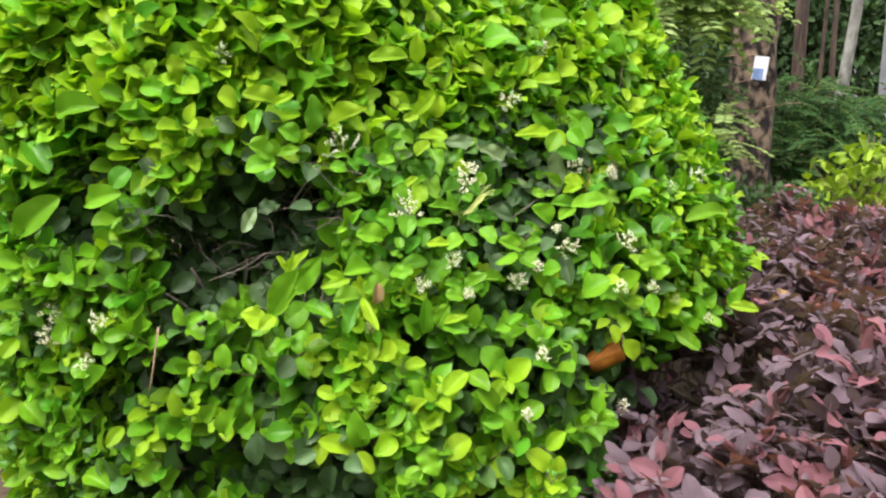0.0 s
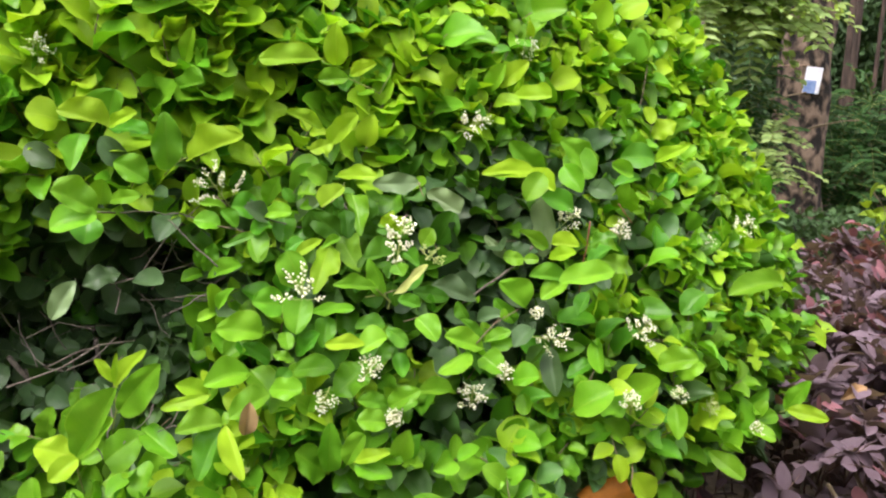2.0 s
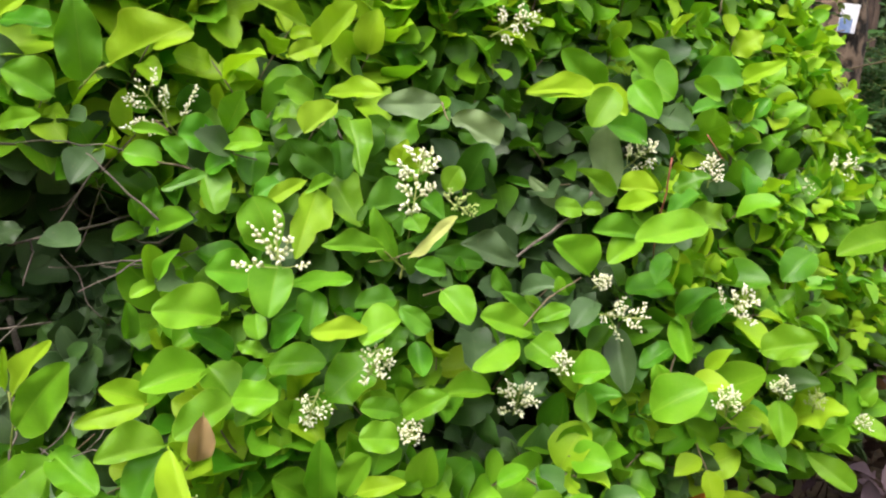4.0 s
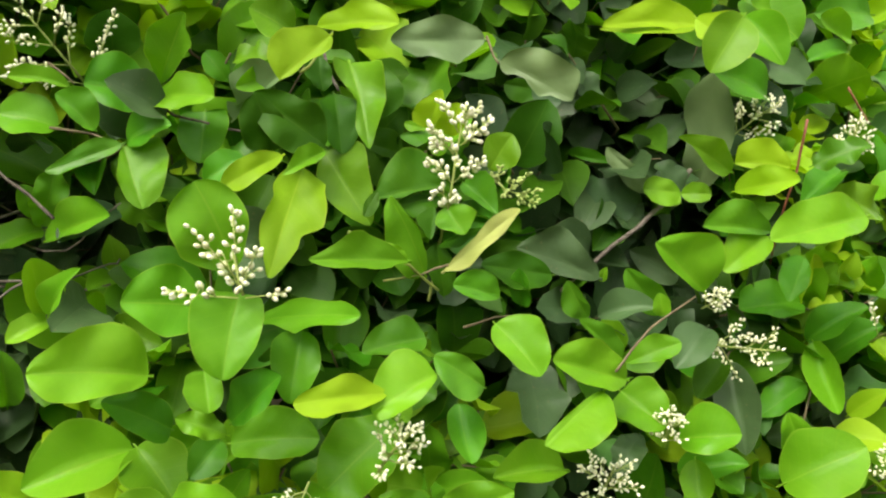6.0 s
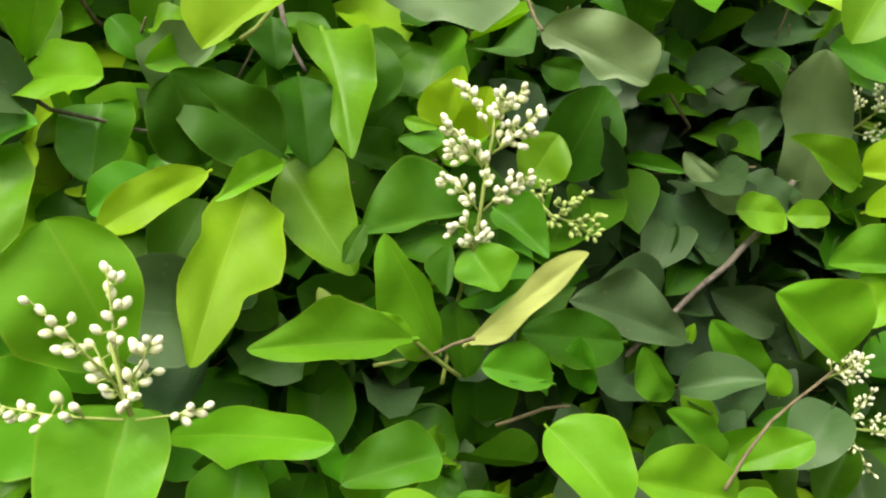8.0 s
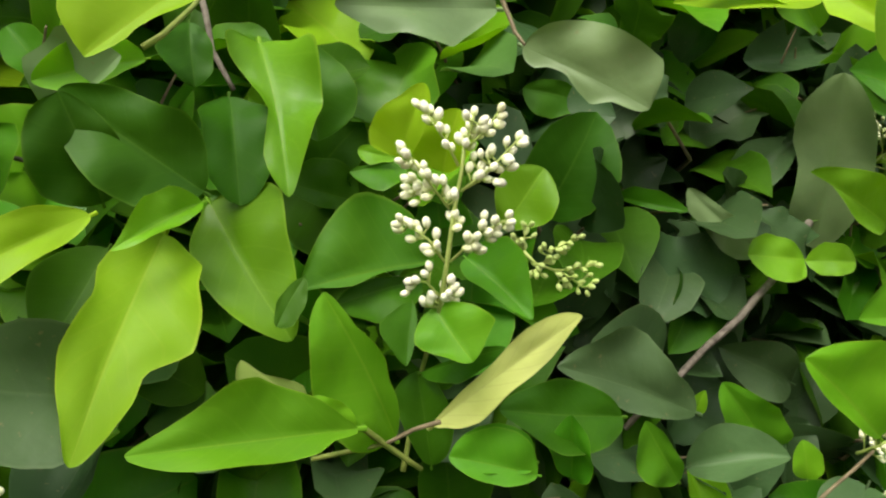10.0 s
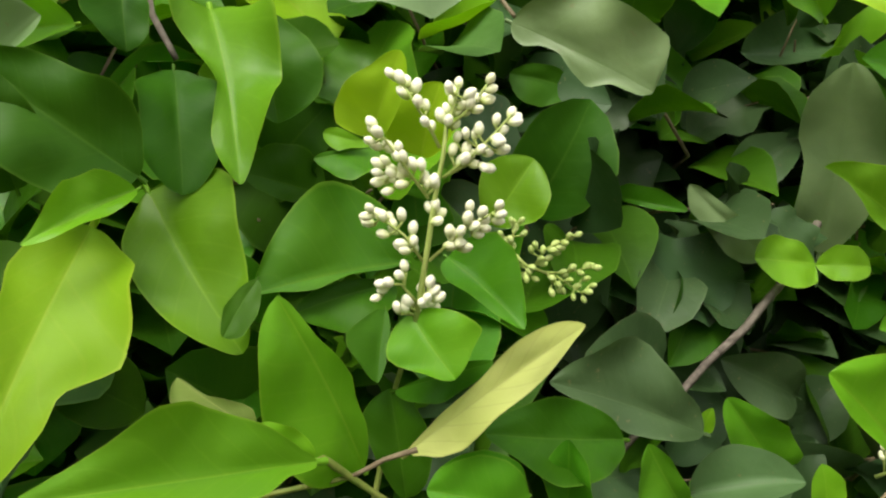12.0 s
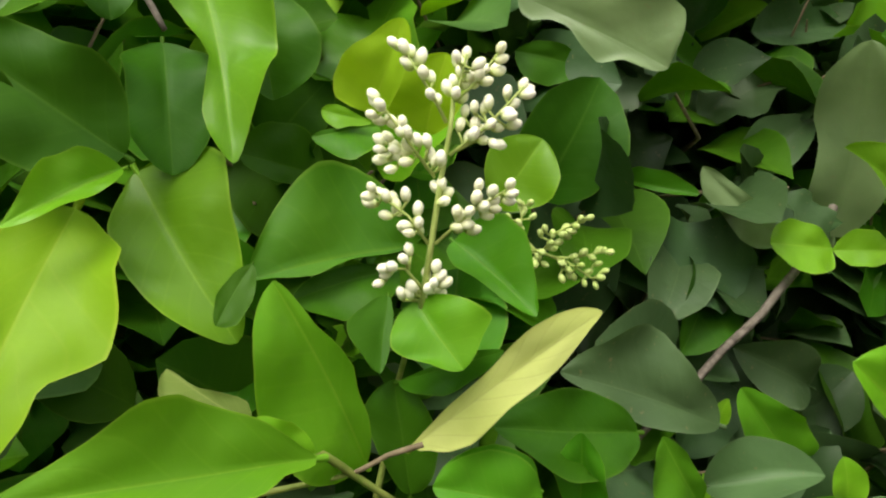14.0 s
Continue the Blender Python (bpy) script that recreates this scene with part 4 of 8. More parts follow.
leaf((-0.069, 1.901, 1.209), (-0.081, 1.878, 1.180), (0.246, -0.809, 0.533), 0.029, 'e', 'cup')
leaf((0.252, 2.081, 1.311), (0.168, 2.051, 1.309), (0.256, -0.763, 0.594), 0.035, 'l', 'point')
grown_leaf((0.2437, 2.0595, 1.3144), (0.2775, 2.0241, 1.2852), (-0.48, -0.84, 0.24), (3.3, 6.6, 9.9, 13.7, 17.8, 21.6, 20.9, 20.2, 14.9, 9.7, 4.8), (2.7, 5.4, 8.2, 10.9, 9.5, 8.1, 6.7, 5.3, 3.9, 2.6, 1.3), 'l', 0.24, 0.26, 0.035)
leaf((0.300, 2.113, 1.318), (0.326, 2.079, 1.281), (-0.375, -0.791, 0.483), 0.038, 'b', 'plain')
leaf((0.169, 2.177, 1.276), (0.209, 2.143, 1.256), (-0.089, -0.582, 0.808), 0.031, 'm', 'round')
grown_leaf((0.2787, 2.0352, 1.2003), (0.3204, 2.0244, 1.1998), (-0.30, -0.87, 0.38), (11.7, 14.3, 16.9, 19.5, 19.7, 19.6, 19.5, 15.2, 11.0, 7.2, 3.6), (1.1, 2.1, 3.2, 4.3, 4.7, 4.6, 4.5, 3.7, 2.8, 1.9, 0.9), 'l', 0.3, 0.26, 0.035)
grown_leaf((0.2730, 2.0119, 1.1817), (0.3091, 1.9786, 1.1980), (-0.58, -0.67, 0.47), (3.3, 6.6, 10.0, 13.3, 14.0, 14.3, 14.5, 12.0, 9.0, 6.0, 3.0), (1.6, 3.1, 4.7, 6.3, 8.2, 10.4, 10.6, 8.7, 6.7, 4.5, 2.3), 'l', 0.24, 0.15, 0.035)
grown_leaf((0.3045, 2.0083, 1.1498), (0.2425, 1.9785, 1.1611), (0.22, -0.84, 0.50), (1.3, 2.7, 4.0, 5.4, 6.1, 5.9, 5.8, 5.4, 4.0, 2.7, 1.3), (3.9, 7.7, 11.6, 15.5, 17.8, 19.7, 20.7, 17.4, 14.1, 9.8, 4.9), 'm', 0.34, 0.2, 0.035)
grown_leaf((0.3004, 2.0027, 1.1470), (0.2606, 1.9782, 1.1258), (-0.13, -0.80, 0.59), (2.9, 5.9, 8.8, 11.2, 12.3, 13.5, 12.9, 10.7, 8.4, 5.6, 2.8), (4.7, 9.4, 14.2, 17.1, 19.0, 20.9, 18.2, 15.1, 11.8, 7.9, 3.9), 'b', 0.44, 0.26, 0.035)
grown_leaf((0.3710, 1.9957, 1.1668), (0.2852, 1.9549, 1.1574), (-0.05, -0.77, 0.64), (3.8, 7.7, 11.5, 13.7, 14.4, 15.1, 13.3, 10.0, 6.9, 4.6, 2.3), (7.3, 13.4, 17.4, 20.3, 21.7, 23.2, 22.6, 19.1, 15.2, 10.2, 5.1), 'b', 0.3, 0.15, 0.035)
leaf((0.335, 2.020, 1.202), (0.373, 2.010, 1.222), (-0.473, -0.664, 0.579), 0.025, 'm', 'wavy')
leaf((0.379, 2.061, 1.192), (0.335, 2.028, 1.175), (-0.038, -0.425, 0.905), 0.027, 'm', 'plain')
leaf((0.410, 2.046, 1.156), (0.358, 2.027, 1.180), (0.485, -0.761, 0.429), 0.034, 'b', 'wavy')
grown_leaf((0.3548, 2.0499, 1.0766), (0.2914, 2.0203, 1.0811), (-0.16, -0.62, 0.77), (4.3, 8.6, 12.9, 17.2, 18.5, 17.8, 17.1, 14.5, 11.6, 8.2, 4.1), (4.2, 8.3, 12.5, 16.7, 19.5, 20.4, 21.3, 19.4, 16.2, 13.0, 6.5), 'm', 0.3, 0.2, 0.035)
grown_leaf((0.3369, 2.0175, 1.1266), (0.3170, 1.9881, 1.0992), (-0.22, -0.75, 0.62), (1.7, 3.5, 5.2, 7.0, 8.2, 8.8, 9.4, 7.9, 5.8, 3.9, 1.9), (3.9, 7.7, 11.6, 13.9, 14.1, 14.2, 14.3, 11.7, 9.1, 6.2, 3.1), 'm', 0.24, 0.26, 0.035)
leaf((0.355, 2.034, 1.047), (0.392, 2.018, 1.087), (-0.716, -0.519, 0.466), 0.029, 'm', 'plain')
leaf((0.389, 2.068, 1.016), (0.425, 2.052, 1.057), (-0.737, -0.509, 0.445), 0.039, 'm', 'fold')
leaf((0.353, 2.015, 1.052), (0.356, 1.959, 1.012), (-0.549, -0.511, 0.662), 0.027, 'b', 'cup')
grown_leaf((0.3500, 2.0114, 1.0174), (0.3075, 1.9931, 0.9952), (-0.24, -0.62, 0.75), (2.5, 5.1, 7.6, 10.1, 11.2, 10.8, 10.4, 10.1, 7.6, 5.1, 2.5), (3.5, 6.9, 10.4, 13.5, 14.4, 15.3, 15.3, 12.2, 9.2, 6.1, 3.1), 'm', 0.24, 0.15, 0.035)
grown_leaf((0.3414, 1.9747, 0.9584), (0.3211, 1.9708, 1.0085), (-0.02, -0.99, 0.15), (3.2, 6.4, 9.5, 11.9, 13.6, 15.3, 14.2, 12.9, 11.5, 8.3, 4.1), (2.1, 4.2, 6.3, 8.4, 9.6, 10.7, 11.8, 12.2, 9.2, 6.1, 3.1), 'b', 0.34, 0.2, 0.035)
leaf((0.366, 1.987, 0.982), (0.407, 1.968, 0.988), (-0.370, -0.559, 0.742), 0.030, 'l', 'point')
leaf((0.390, 2.014, 0.987), (0.414, 1.998, 1.020), (-0.768, -0.582, 0.267), 0.021, 'l', 'point')
leaf((0.362, 2.012, 0.958), (0.394, 1.976, 0.945), (-0.225, -0.502, 0.835), 0.049, 'b', 'wavy')
grown_leaf((0.2180, 1.9106, 1.0177), (0.2536, 1.8889, 1.0337), (-0.50, -0.63, 0.59), (4.7, 9.4, 13.8, 17.8, 21.7, 22.6, 22.2, 20.0, 16.1, 12.1, 6.1), (3.8, 7.7, 10.2, 11.8, 13.3, 14.1, 13.3, 12.5, 10.2, 7.4, 3.8), 'b', 0.34, 0.26, 0.035)
grown_leaf((0.1736, 1.9123, 1.0533), (0.2026, 1.8923, 1.0355), (-0.16, -0.68, 0.72), (7.5, 14.8, 17.2, 19.5, 19.7, 18.6, 17.5, 14.7, 10.6, 6.7, 3.4), (11.3, 13.8, 16.4, 18.9, 17.9, 16.5, 15.2, 13.3, 10.6, 7.9, 4.3), 'b', 0.44, 0.15, 0.035)
leaf((0.236, 1.926, 0.992), (0.237, 1.910, 0.964), (-0.267, -0.846, 0.461), 0.025, 'b', 'cup')
leaf((0.226, 1.937, 0.976), (0.272, 1.920, 0.995), (-0.488, -0.570, 0.662), 0.027, 'm', 'plain')
grown_leaf((0.1534, 1.8727, 1.0720), (0.1121, 1.8303, 1.0551), (0.04, -0.67, 0.74), (5.0, 9.9, 14.9, 19.1, 23.4, 24.2, 23.5, 22.0, 18.6, 15.2, 11.8), (0.9, 1.8, 2.7, 3.4, 3.5, 3.6, 3.7, 3.8, 3.9, 2.7, 1.4), 'b', 0.34, 0.15, 0.035)
grown_leaf((0.1726, 1.8919, 1.0719), (0.1195, 1.8661, 1.0968), (0.33, -0.74, 0.58), (2.5, 5.1, 8.3, 11.7, 13.8, 13.0, 12.2, 10.9, 8.7, 6.3, 3.1), (3.5, 6.9, 10.4, 13.8, 17.2, 18.5, 18.3, 17.3, 13.8, 10.3, 5.2), 'b', 0.44, 0.2, 0.035)
grown_leaf((0.1761, 1.9119, 1.0758), (0.2122, 1.9089, 1.0936), (-0.35, -0.77, 0.53), (2.0, 4.0, 6.0, 7.9, 9.8, 11.7, 11.5, 9.2, 7.0, 4.7, 2.3), (1.1, 2.3, 3.4, 4.5, 5.9, 7.5, 9.2, 8.5, 7.6, 5.7, 2.8), 'b', 0.3, 0.26, 0.035)
grown_leaf((0.1724, 1.9148, 1.0763), (0.1403, 1.9020, 1.1110), (0.37, -0.84, 0.39), (1.0, 2.0, 3.0, 4.0, 4.2, 3.8, 3.4, 2.7, 2.1, 1.4, 0.7), (2.7, 5.3, 8.0, 9.5, 10.2, 11.0, 9.8, 8.1, 6.3, 4.3, 2.1), 'm', 0.24, 0.15, 0.035)
grown_leaf((0.0800, 1.8649, 1.1215), (0.1091, 1.8441, 1.0955), (0.06, -0.79, 0.61), (5.4, 10.8, 15.2, 18.9, 21.0, 20.1, 18.4, 15.6, 12.8, 9.1, 4.5), (3.2, 6.4, 9.7, 11.0, 11.3, 11.3, 10.3, 9.2, 7.0, 4.8, 2.4), 'b', 0.34, 0.2, 0.035)
grown_leaf((0.0826, 1.8845, 1.1374), (0.0529, 1.8779, 1.1422), (0.26, -0.80, 0.54), (1.6, 3.3, 4.6, 4.8, 5.0, 5.3, 5.5, 4.4, 3.3, 2.2, 1.1), (3.1, 6.2, 8.4, 9.8, 11.3, 11.9, 10.9, 9.9, 8.1, 5.8, 3.0), 'm', 0.44, 0.26, 0.035)
grown_leaf((0.0724, 1.8178, 1.0992), (0.0434, 1.8143, 1.1204), (0.34, -0.76, 0.55), (4.9, 9.0, 13.1, 15.4, 15.9, 16.4, 15.4, 12.3, 9.2, 6.2, 3.1), (1.7, 3.4, 5.2, 6.9, 8.6, 8.9, 8.0, 7.2, 5.8, 4.1, 2.3), 'm', 0.34, 0.26, 0.035)
leaf((0.057, 1.836, 1.078), (0.065, 1.804, 1.054), (0.144, -0.573, 0.807), 0.023, 'm', 'cup')
leaf((0.133, 1.885, 1.006), (0.084, 1.854, 1.020), (0.452, -0.338, 0.825), 0.032, 'b', 'fold')
leaf((0.270, 1.985, 1.048), (0.242, 1.956, 1.025), (-0.165, -0.508, 0.845), 0.025, 'e', 'cup')
leaf((0.280, 2.002, 1.040), (0.285, 1.954, 0.982), (-0.326, -0.743, 0.584), 0.035, 'k', 'plain')
leaf((0.190, 1.914, 1.019), (0.168, 1.886, 1.002), (0.038, -0.532, 0.846), 0.023, 'k', 'wavy')
leaf((0.248, 1.966, 1.084), (0.219, 1.936, 1.065), (-0.058, -0.507, 0.860), 0.033, 'k', 'plain')
leaf((0.357, 2.220, 1.274), (0.403, 2.198, 1.258), (-0.171, -0.778, 0.605), 0.041, 'k', 'plain')
leaf((0.429, 2.193, 1.297), (0.384, 2.170, 1.318), (0.532, -0.809, 0.249), 0.030, 'b', 'cup')
leaf((0.454, 2.245, 1.287), (0.406, 2.231, 1.279), (0.055, -0.618, 0.785), 0.026, 'm', 'round')
grown_leaf((-0.2967, 1.9709, 1.4298), (-0.3617, 1.9231, 1.4817), (0.63, -0.77, 0.10), (0.6, 1.2, 1.8, 3.2, 5.2, 7.0, 7.4, 7.8, 6.6, 4.4, 2.2), (7.1, 14.1, 21.4, 29.2, 32.6, 30.5, 27.8, 22.3, 16.7, 11.1, 5.6), 'b', 0.34, 0.26, 0.05)
grown_leaf((-0.2710, 1.9645, 1.4632), (-0.2465, 1.9419, 1.5148), (-0.07, -0.99, -0.10), (2.0, 4.1, 6.1, 8.1, 10.1, 12.0, 13.9, 11.1, 8.3, 5.5, 2.8), (2.6, 5.2, 7.8, 10.4, 10.5, 10.1, 9.7, 8.0, 6.0, 4.0, 2.0), 'l', 0.44, 0.15, 0.05)
grown_leaf((-0.2820, 1.9387, 1.4283), (-0.2244, 1.9115, 1.4391), (-0.17, -0.96, 0.22), (2.7, 5.5, 8.2, 11.0, 13.7, 16.2, 18.3, 20.5, 22.6, 19.9, 13.8), (0.6, 1.3, 1.9, 2.5, 3.2, 3.8, 3.3, 2.6, 2.0, 1.3, 0.7), 'b', 0.3, 0.2, 0.05)
grown_leaf((-0.2621, 1.8645, 1.3196), (-0.2569, 1.8516, 1.3977), (0.58, -0.81, -0.09), (6.6, 13.2, 17.1, 20.3, 21.6, 21.4, 20.0, 15.5, 11.2, 7.5, 3.7), (3.6, 7.2, 12.2, 16.5, 18.5, 20.5, 19.3, 15.5, 11.6, 7.8, 3.9), 'm', 0.24, 0.26, 0.05)
grown_leaf((-0.2882, 1.8576, 1.3061), (-0.3277, 1.8454, 1.3314), (0.47, -0.84, 0.28), (3.9, 7.7, 11.3, 13.5, 15.7, 15.8, 13.6, 11.5, 8.8, 5.9, 2.9), (4.9, 9.8, 14.8, 19.7, 23.3, 22.9, 22.5, 19.5, 13.9, 8.5, 4.3), 'n', 0.34, 0.15, 0.05)
grown_leaf((-0.2254, 1.8447, 1.3365), (-0.1465, 1.8218, 1.3707), (-0.18, -0.89, 0.42), (6.6, 13.3, 19.4, 24.6, 29.8, 28.5, 27.0, 20.1, 12.3, 7.8, 3.9), (0.3, 0.5, 0.8, 1.2, 1.8, 2.5, 2.4, 2.2, 1.8, 1.2, 0.6), 'l', 0.44, 0.2, 0.05)
grown_leaf((-0.3330, 1.8498, 1.3781), (-0.3923, 1.8301, 1.4000), (0.47, -0.85, 0.26), (0.2, 0.4, 0.6, 0.8, 2.9, 5.1, 6.8, 7.1, 7.3, 5.3, 2.7), (7.6, 15.1, 20.8, 26.5, 27.3, 27.3, 24.8, 19.8, 14.9, 9.9, 5.0), 'l', 0.3, 0.26, 0.05)
grown_leaf((-0.3607, 1.9051, 1.3781), (-0.3419, 1.8929, 1.4269), (0.12, -0.98, -0.13), (5.2, 10.3, 15.5, 20.6, 25.8, 30.9, 33.1, 29.0, 23.8, 15.7, 7.8), (3.4, 6.8, 10.2, 12.7, 14.3, 16.0, 16.6, 16.3, 16.0, 13.1, 6.6), 'b', 0.24, 0.15, 0.05)
grown_leaf((-0.3409, 1.8647, 1.3777), (-0.2955, 1.8508, 1.3970), (-0.08, -0.95, 0.30), (2.4, 4.8, 7.2, 9.3, 9.8, 10.2, 10.6, 11.1, 10.2, 6.8, 3.4), (1.9, 3.9, 5.8, 7.7, 8.4, 7.9, 7.4, 6.7, 5.0, 3.3, 1.7), 'l', 0.34, 0.2, 0.05)
grown_leaf((-0.3507, 1.8927, 1.3771), (-0.2859, 1.8596, 1.3724), (0.08, -0.77, 0.64), (2.1, 4.2, 6.3, 8.4, 10.2, 11.4, 12.7, 13.9, 13.2, 8.8, 4.4), (3.0, 6.0, 9.1, 12.1, 15.1, 14.1, 12.2, 10.3, 8.1, 5.4, 2.7), 'm', 0.44, 0.26, 0.05)
grown_leaf((-0.3700, 1.8440, 1.3684), (-0.3678, 1.8097, 1.3225), (0.43, -0.81, 0.39), (8.0, 13.7, 12.7, 11.7, 10.7, 9.7, 8.2, 6.6, 4.9, 3.3, 1.6), (3.9, 7.7, 11.6, 15.4, 19.3, 22.5, 17.5, 12.8, 9.6, 6.4, 3.2), 'n', 0.3, 0.15, 0.05)
grown_leaf((-0.0715, 1.9652, 1.4755), (-0.1508, 1.9313, 1.4737), (0.31, -0.88, 0.37), (1.4, 2.8, 4.2, 5.6, 6.9, 8.1, 9.2, 9.9, 10.1, 10.2, 5.1), (5.1, 10.2, 15.4, 19.3, 21.2, 23.1, 20.8, 17.0, 13.1, 8.8, 4.4), 'l', 0.24, 0.2, 0.05)
leaf((-0.054, 2.005, 1.467), (-0.050, 1.977, 1.524), (0.084, -0.892, -0.445), 0.035, 'l', 'plain')
grown_leaf((-0.0357, 1.9949, 1.4499), (-0.0777, 1.9812, 1.4463), (0.25, -0.95, 0.19), (2.3, 4.6, 6.9, 8.4, 8.7, 8.9, 9.2, 8.6, 6.5, 4.3, 2.2), (3.4, 6.7, 10.1, 13.5, 15.4, 15.7, 16.0, 16.2, 12.6, 8.4, 4.2), 'b', 0.44, 0.15, 0.05)
grown_leaf((-0.0314, 1.9959, 1.4536), (0.0083, 1.9775, 1.4701), (-0.24, -0.97, 0.01), (3.6, 7.3, 10.9, 12.8, 13.4, 14.0, 14.3, 12.1, 9.8, 7.6, 3.8), (1.7, 3.4, 5.0, 6.7, 7.2, 6.3, 5.5, 4.6, 3.4, 2.3, 1.1), 'l', 0.3, 0.2, 0.05)
grown_leaf((-0.0691, 1.9640, 1.3763), (-0.1131, 1.9286, 1.4003), (0.55, -0.82, 0.17), (2.0, 4.0, 5.9, 4.9, 3.9, 3.5, 3.4, 2.9, 2.2, 1.5, 0.7), (3.3, 6.6, 9.9, 12.3, 13.6, 14.9, 13.3, 10.8, 8.3, 5.6, 2.8), 'l', 0.24, 0.26, 0.05)
grown_leaf((-0.0560, 1.9528, 1.3540), (-0.0139, 1.9428, 1.3975), (-0.08, -1.00, -0.01), (4.4, 8.9, 13.3, 16.4, 16.8, 17.2, 17.2, 14.9, 12.7, 8.8, 4.4), (2.4, 4.7, 7.1, 9.4, 10.5, 10.6, 10.8, 10.9, 8.3, 5.5, 2.8), 'l', 0.34, 0.15, 0.05)
grown_leaf((-0.0511, 1.9468, 1.3572), (-0.0801, 1.9293, 1.3453), (0.29, -0.87, 0.40), (3.0, 6.1, 9.1, 11.8, 11.7, 11.6, 11.5, 11.4, 9.4, 6.3, 3.1), (1.9, 3.9, 5.8, 7.8, 9.4, 9.5, 9.5, 9.6, 7.9, 5.3, 2.6), 'l', 0.44, 0.2, 0.05)
grown_leaf((-0.0496, 1.9746, 1.3059), (0.0112, 1.9492, 1.3097), (-0.13, -0.82, 0.55), (2.9, 5.8, 8.7, 11.0, 12.8, 14.6, 16.3, 14.2, 11.0, 7.4, 3.7), (1.5, 2.9, 4.4, 5.9, 7.3, 7.6, 7.5, 7.5, 6.2, 4.1, 2.1), 'l', 0.3, 0.26, 0.05)
grown_leaf((-0.3272, 1.7878, 1.2723), (-0.3653, 1.7533, 1.3034), (0.73, -0.63, 0.26), (2.8, 5.6, 8.4, 11.2, 14.0, 13.1, 12.2, 11.2, 8.5, 5.7, 2.8), (5.3, 10.6, 15.7, 20.4, 23.9, 26.2, 28.5, 26.9, 23.1, 19.3, 15.5), 'b', 0.24, 0.15, 0.05)
leaf((-0.325, 1.784, 1.271), (-0.376, 1.759, 1.258), (0.198, -0.735, 0.649), 0.044, 'b', 'round')
leaf((-0.341, 1.828, 1.277), (-0.328, 1.816, 1.313), (0.114, -0.931, -0.348), 0.031, 'b', 'cup')
grown_leaf((-0.3333, 1.8378, 1.2801), (-0.2821, 1.8195, 1.2909), (-0.10, -0.93, 0.35), (2.4, 4.7, 7.1, 9.4, 11.8, 10.8, 9.7, 8.5, 7.4, 4.9, 2.5), (2.1, 4.3, 6.4, 8.6, 9.5, 9.7, 9.9, 10.1, 8.1, 5.4, 2.7), 'b', 0.3, 0.15, 0.05)
leaf((-0.353, 1.820, 1.259), (-0.350, 1.796, 1.230), (0.261, -0.734, 0.627), 0.043, 'm', 'plain')
leaf((-0.418, 1.882, 1.385), (-0.444, 1.851, 1.397), (0.764, -0.487, 0.424), 0.053, 'l', 'round')
grown_leaf((-0.3711, 1.8053, 1.1753), (-0.3924, 1.7791, 1.1299), (0.37, -0.87, 0.32), (2.1, 4.2, 6.3, 8.4, 10.5, 11.2, 11.3, 11.5, 8.6, 5.7, 2.9), (3.4, 6.8, 10.2, 13.7, 17.1, 16.4, 14.4, 12.3, 9.6, 6.4, 3.2), 'g', 0.44, 0.15, 0.05)
leaf((-0.339, 1.867, 1.176), (-0.371, 1.828, 1.167), (0.451, -0.534, 0.715), 0.034, 'k', 'wavy')
leaf((-0.310, 1.854, 1.171), (-0.262, 1.830, 1.164), (-0.139, -0.514, 0.847), 0.034, 'k', 'cup')
grown_leaf((-0.3034, 1.7524, 1.0571), (-0.3199, 1.7444, 1.0897), (0.69, -0.64, 0.34), (1.2, 2.4, 3.6, 4.8, 5.3, 5.8, 6.2, 5.0, 3.8, 2.5, 1.3), (1.6, 3.2, 4.8, 6.4, 7.5, 7.9, 8.3, 8.3, 6.3, 4.2, 2.1), 'l', 0.34, 0.15, 0.05)
grown_leaf((-0.2948, 1.7401, 1.0603), (-0.2843, 1.7290, 1.1033), (0.36, -0.93, -0.08), (0.8, 1.7, 2.5, 3.3, 4.1, 4.2, 3.6, 3.0, 2.3, 1.5, 0.8), (0.9, 1.7, 2.6, 3.5, 4.2, 4.0, 3.8, 3.4, 2.5, 1.7, 0.8), 'l', 0.44, 0.2, 0.05)
grown_leaf((-0.3115, 1.7741, 1.0389), (-0.2631, 1.7594, 1.0987), (-0.29, -0.87, 0.40), (3.2, 6.5, 9.7, 13.0, 14.8, 14.6, 13.0, 8.7, 5.6, 3.7, 1.9), (1.2, 2.5, 3.7, 4.9, 5.8, 6.7, 7.3, 7.4, 7.3, 4.8, 2.4), 'l', 0.3, 0.26, 0.05)
grown_leaf((-0.2978, 1.7543, 1.0166), (-0.2333, 1.7340, 1.0885), (-0.03, -0.99, 0.10), (3.8, 7.6, 11.5, 14.7, 15.3, 16.0, 15.8, 13.6, 11.3, 7.5, 3.8), (6.9, 13.8, 20.6, 24.3, 26.7, 28.1, 24.0, 19.9, 13.2, 7.8, 3.9), 'n', 0.24, 0.15, 0.05)
grown_leaf((-0.3243, 1.6910, 0.9833), (-0.2688, 1.6885, 1.0726), (0.18, -0.98, 0.10), (5.7, 11.4, 17.1, 22.9, 28.8, 31.8, 33.0, 28.7, 21.9, 14.6, 7.3), (1.9, 3.9, 5.8, 7.1, 8.1, 8.3, 7.0, 5.7, 4.3, 2.8, 1.4), 'b', 0.34, 0.2, 0.05)
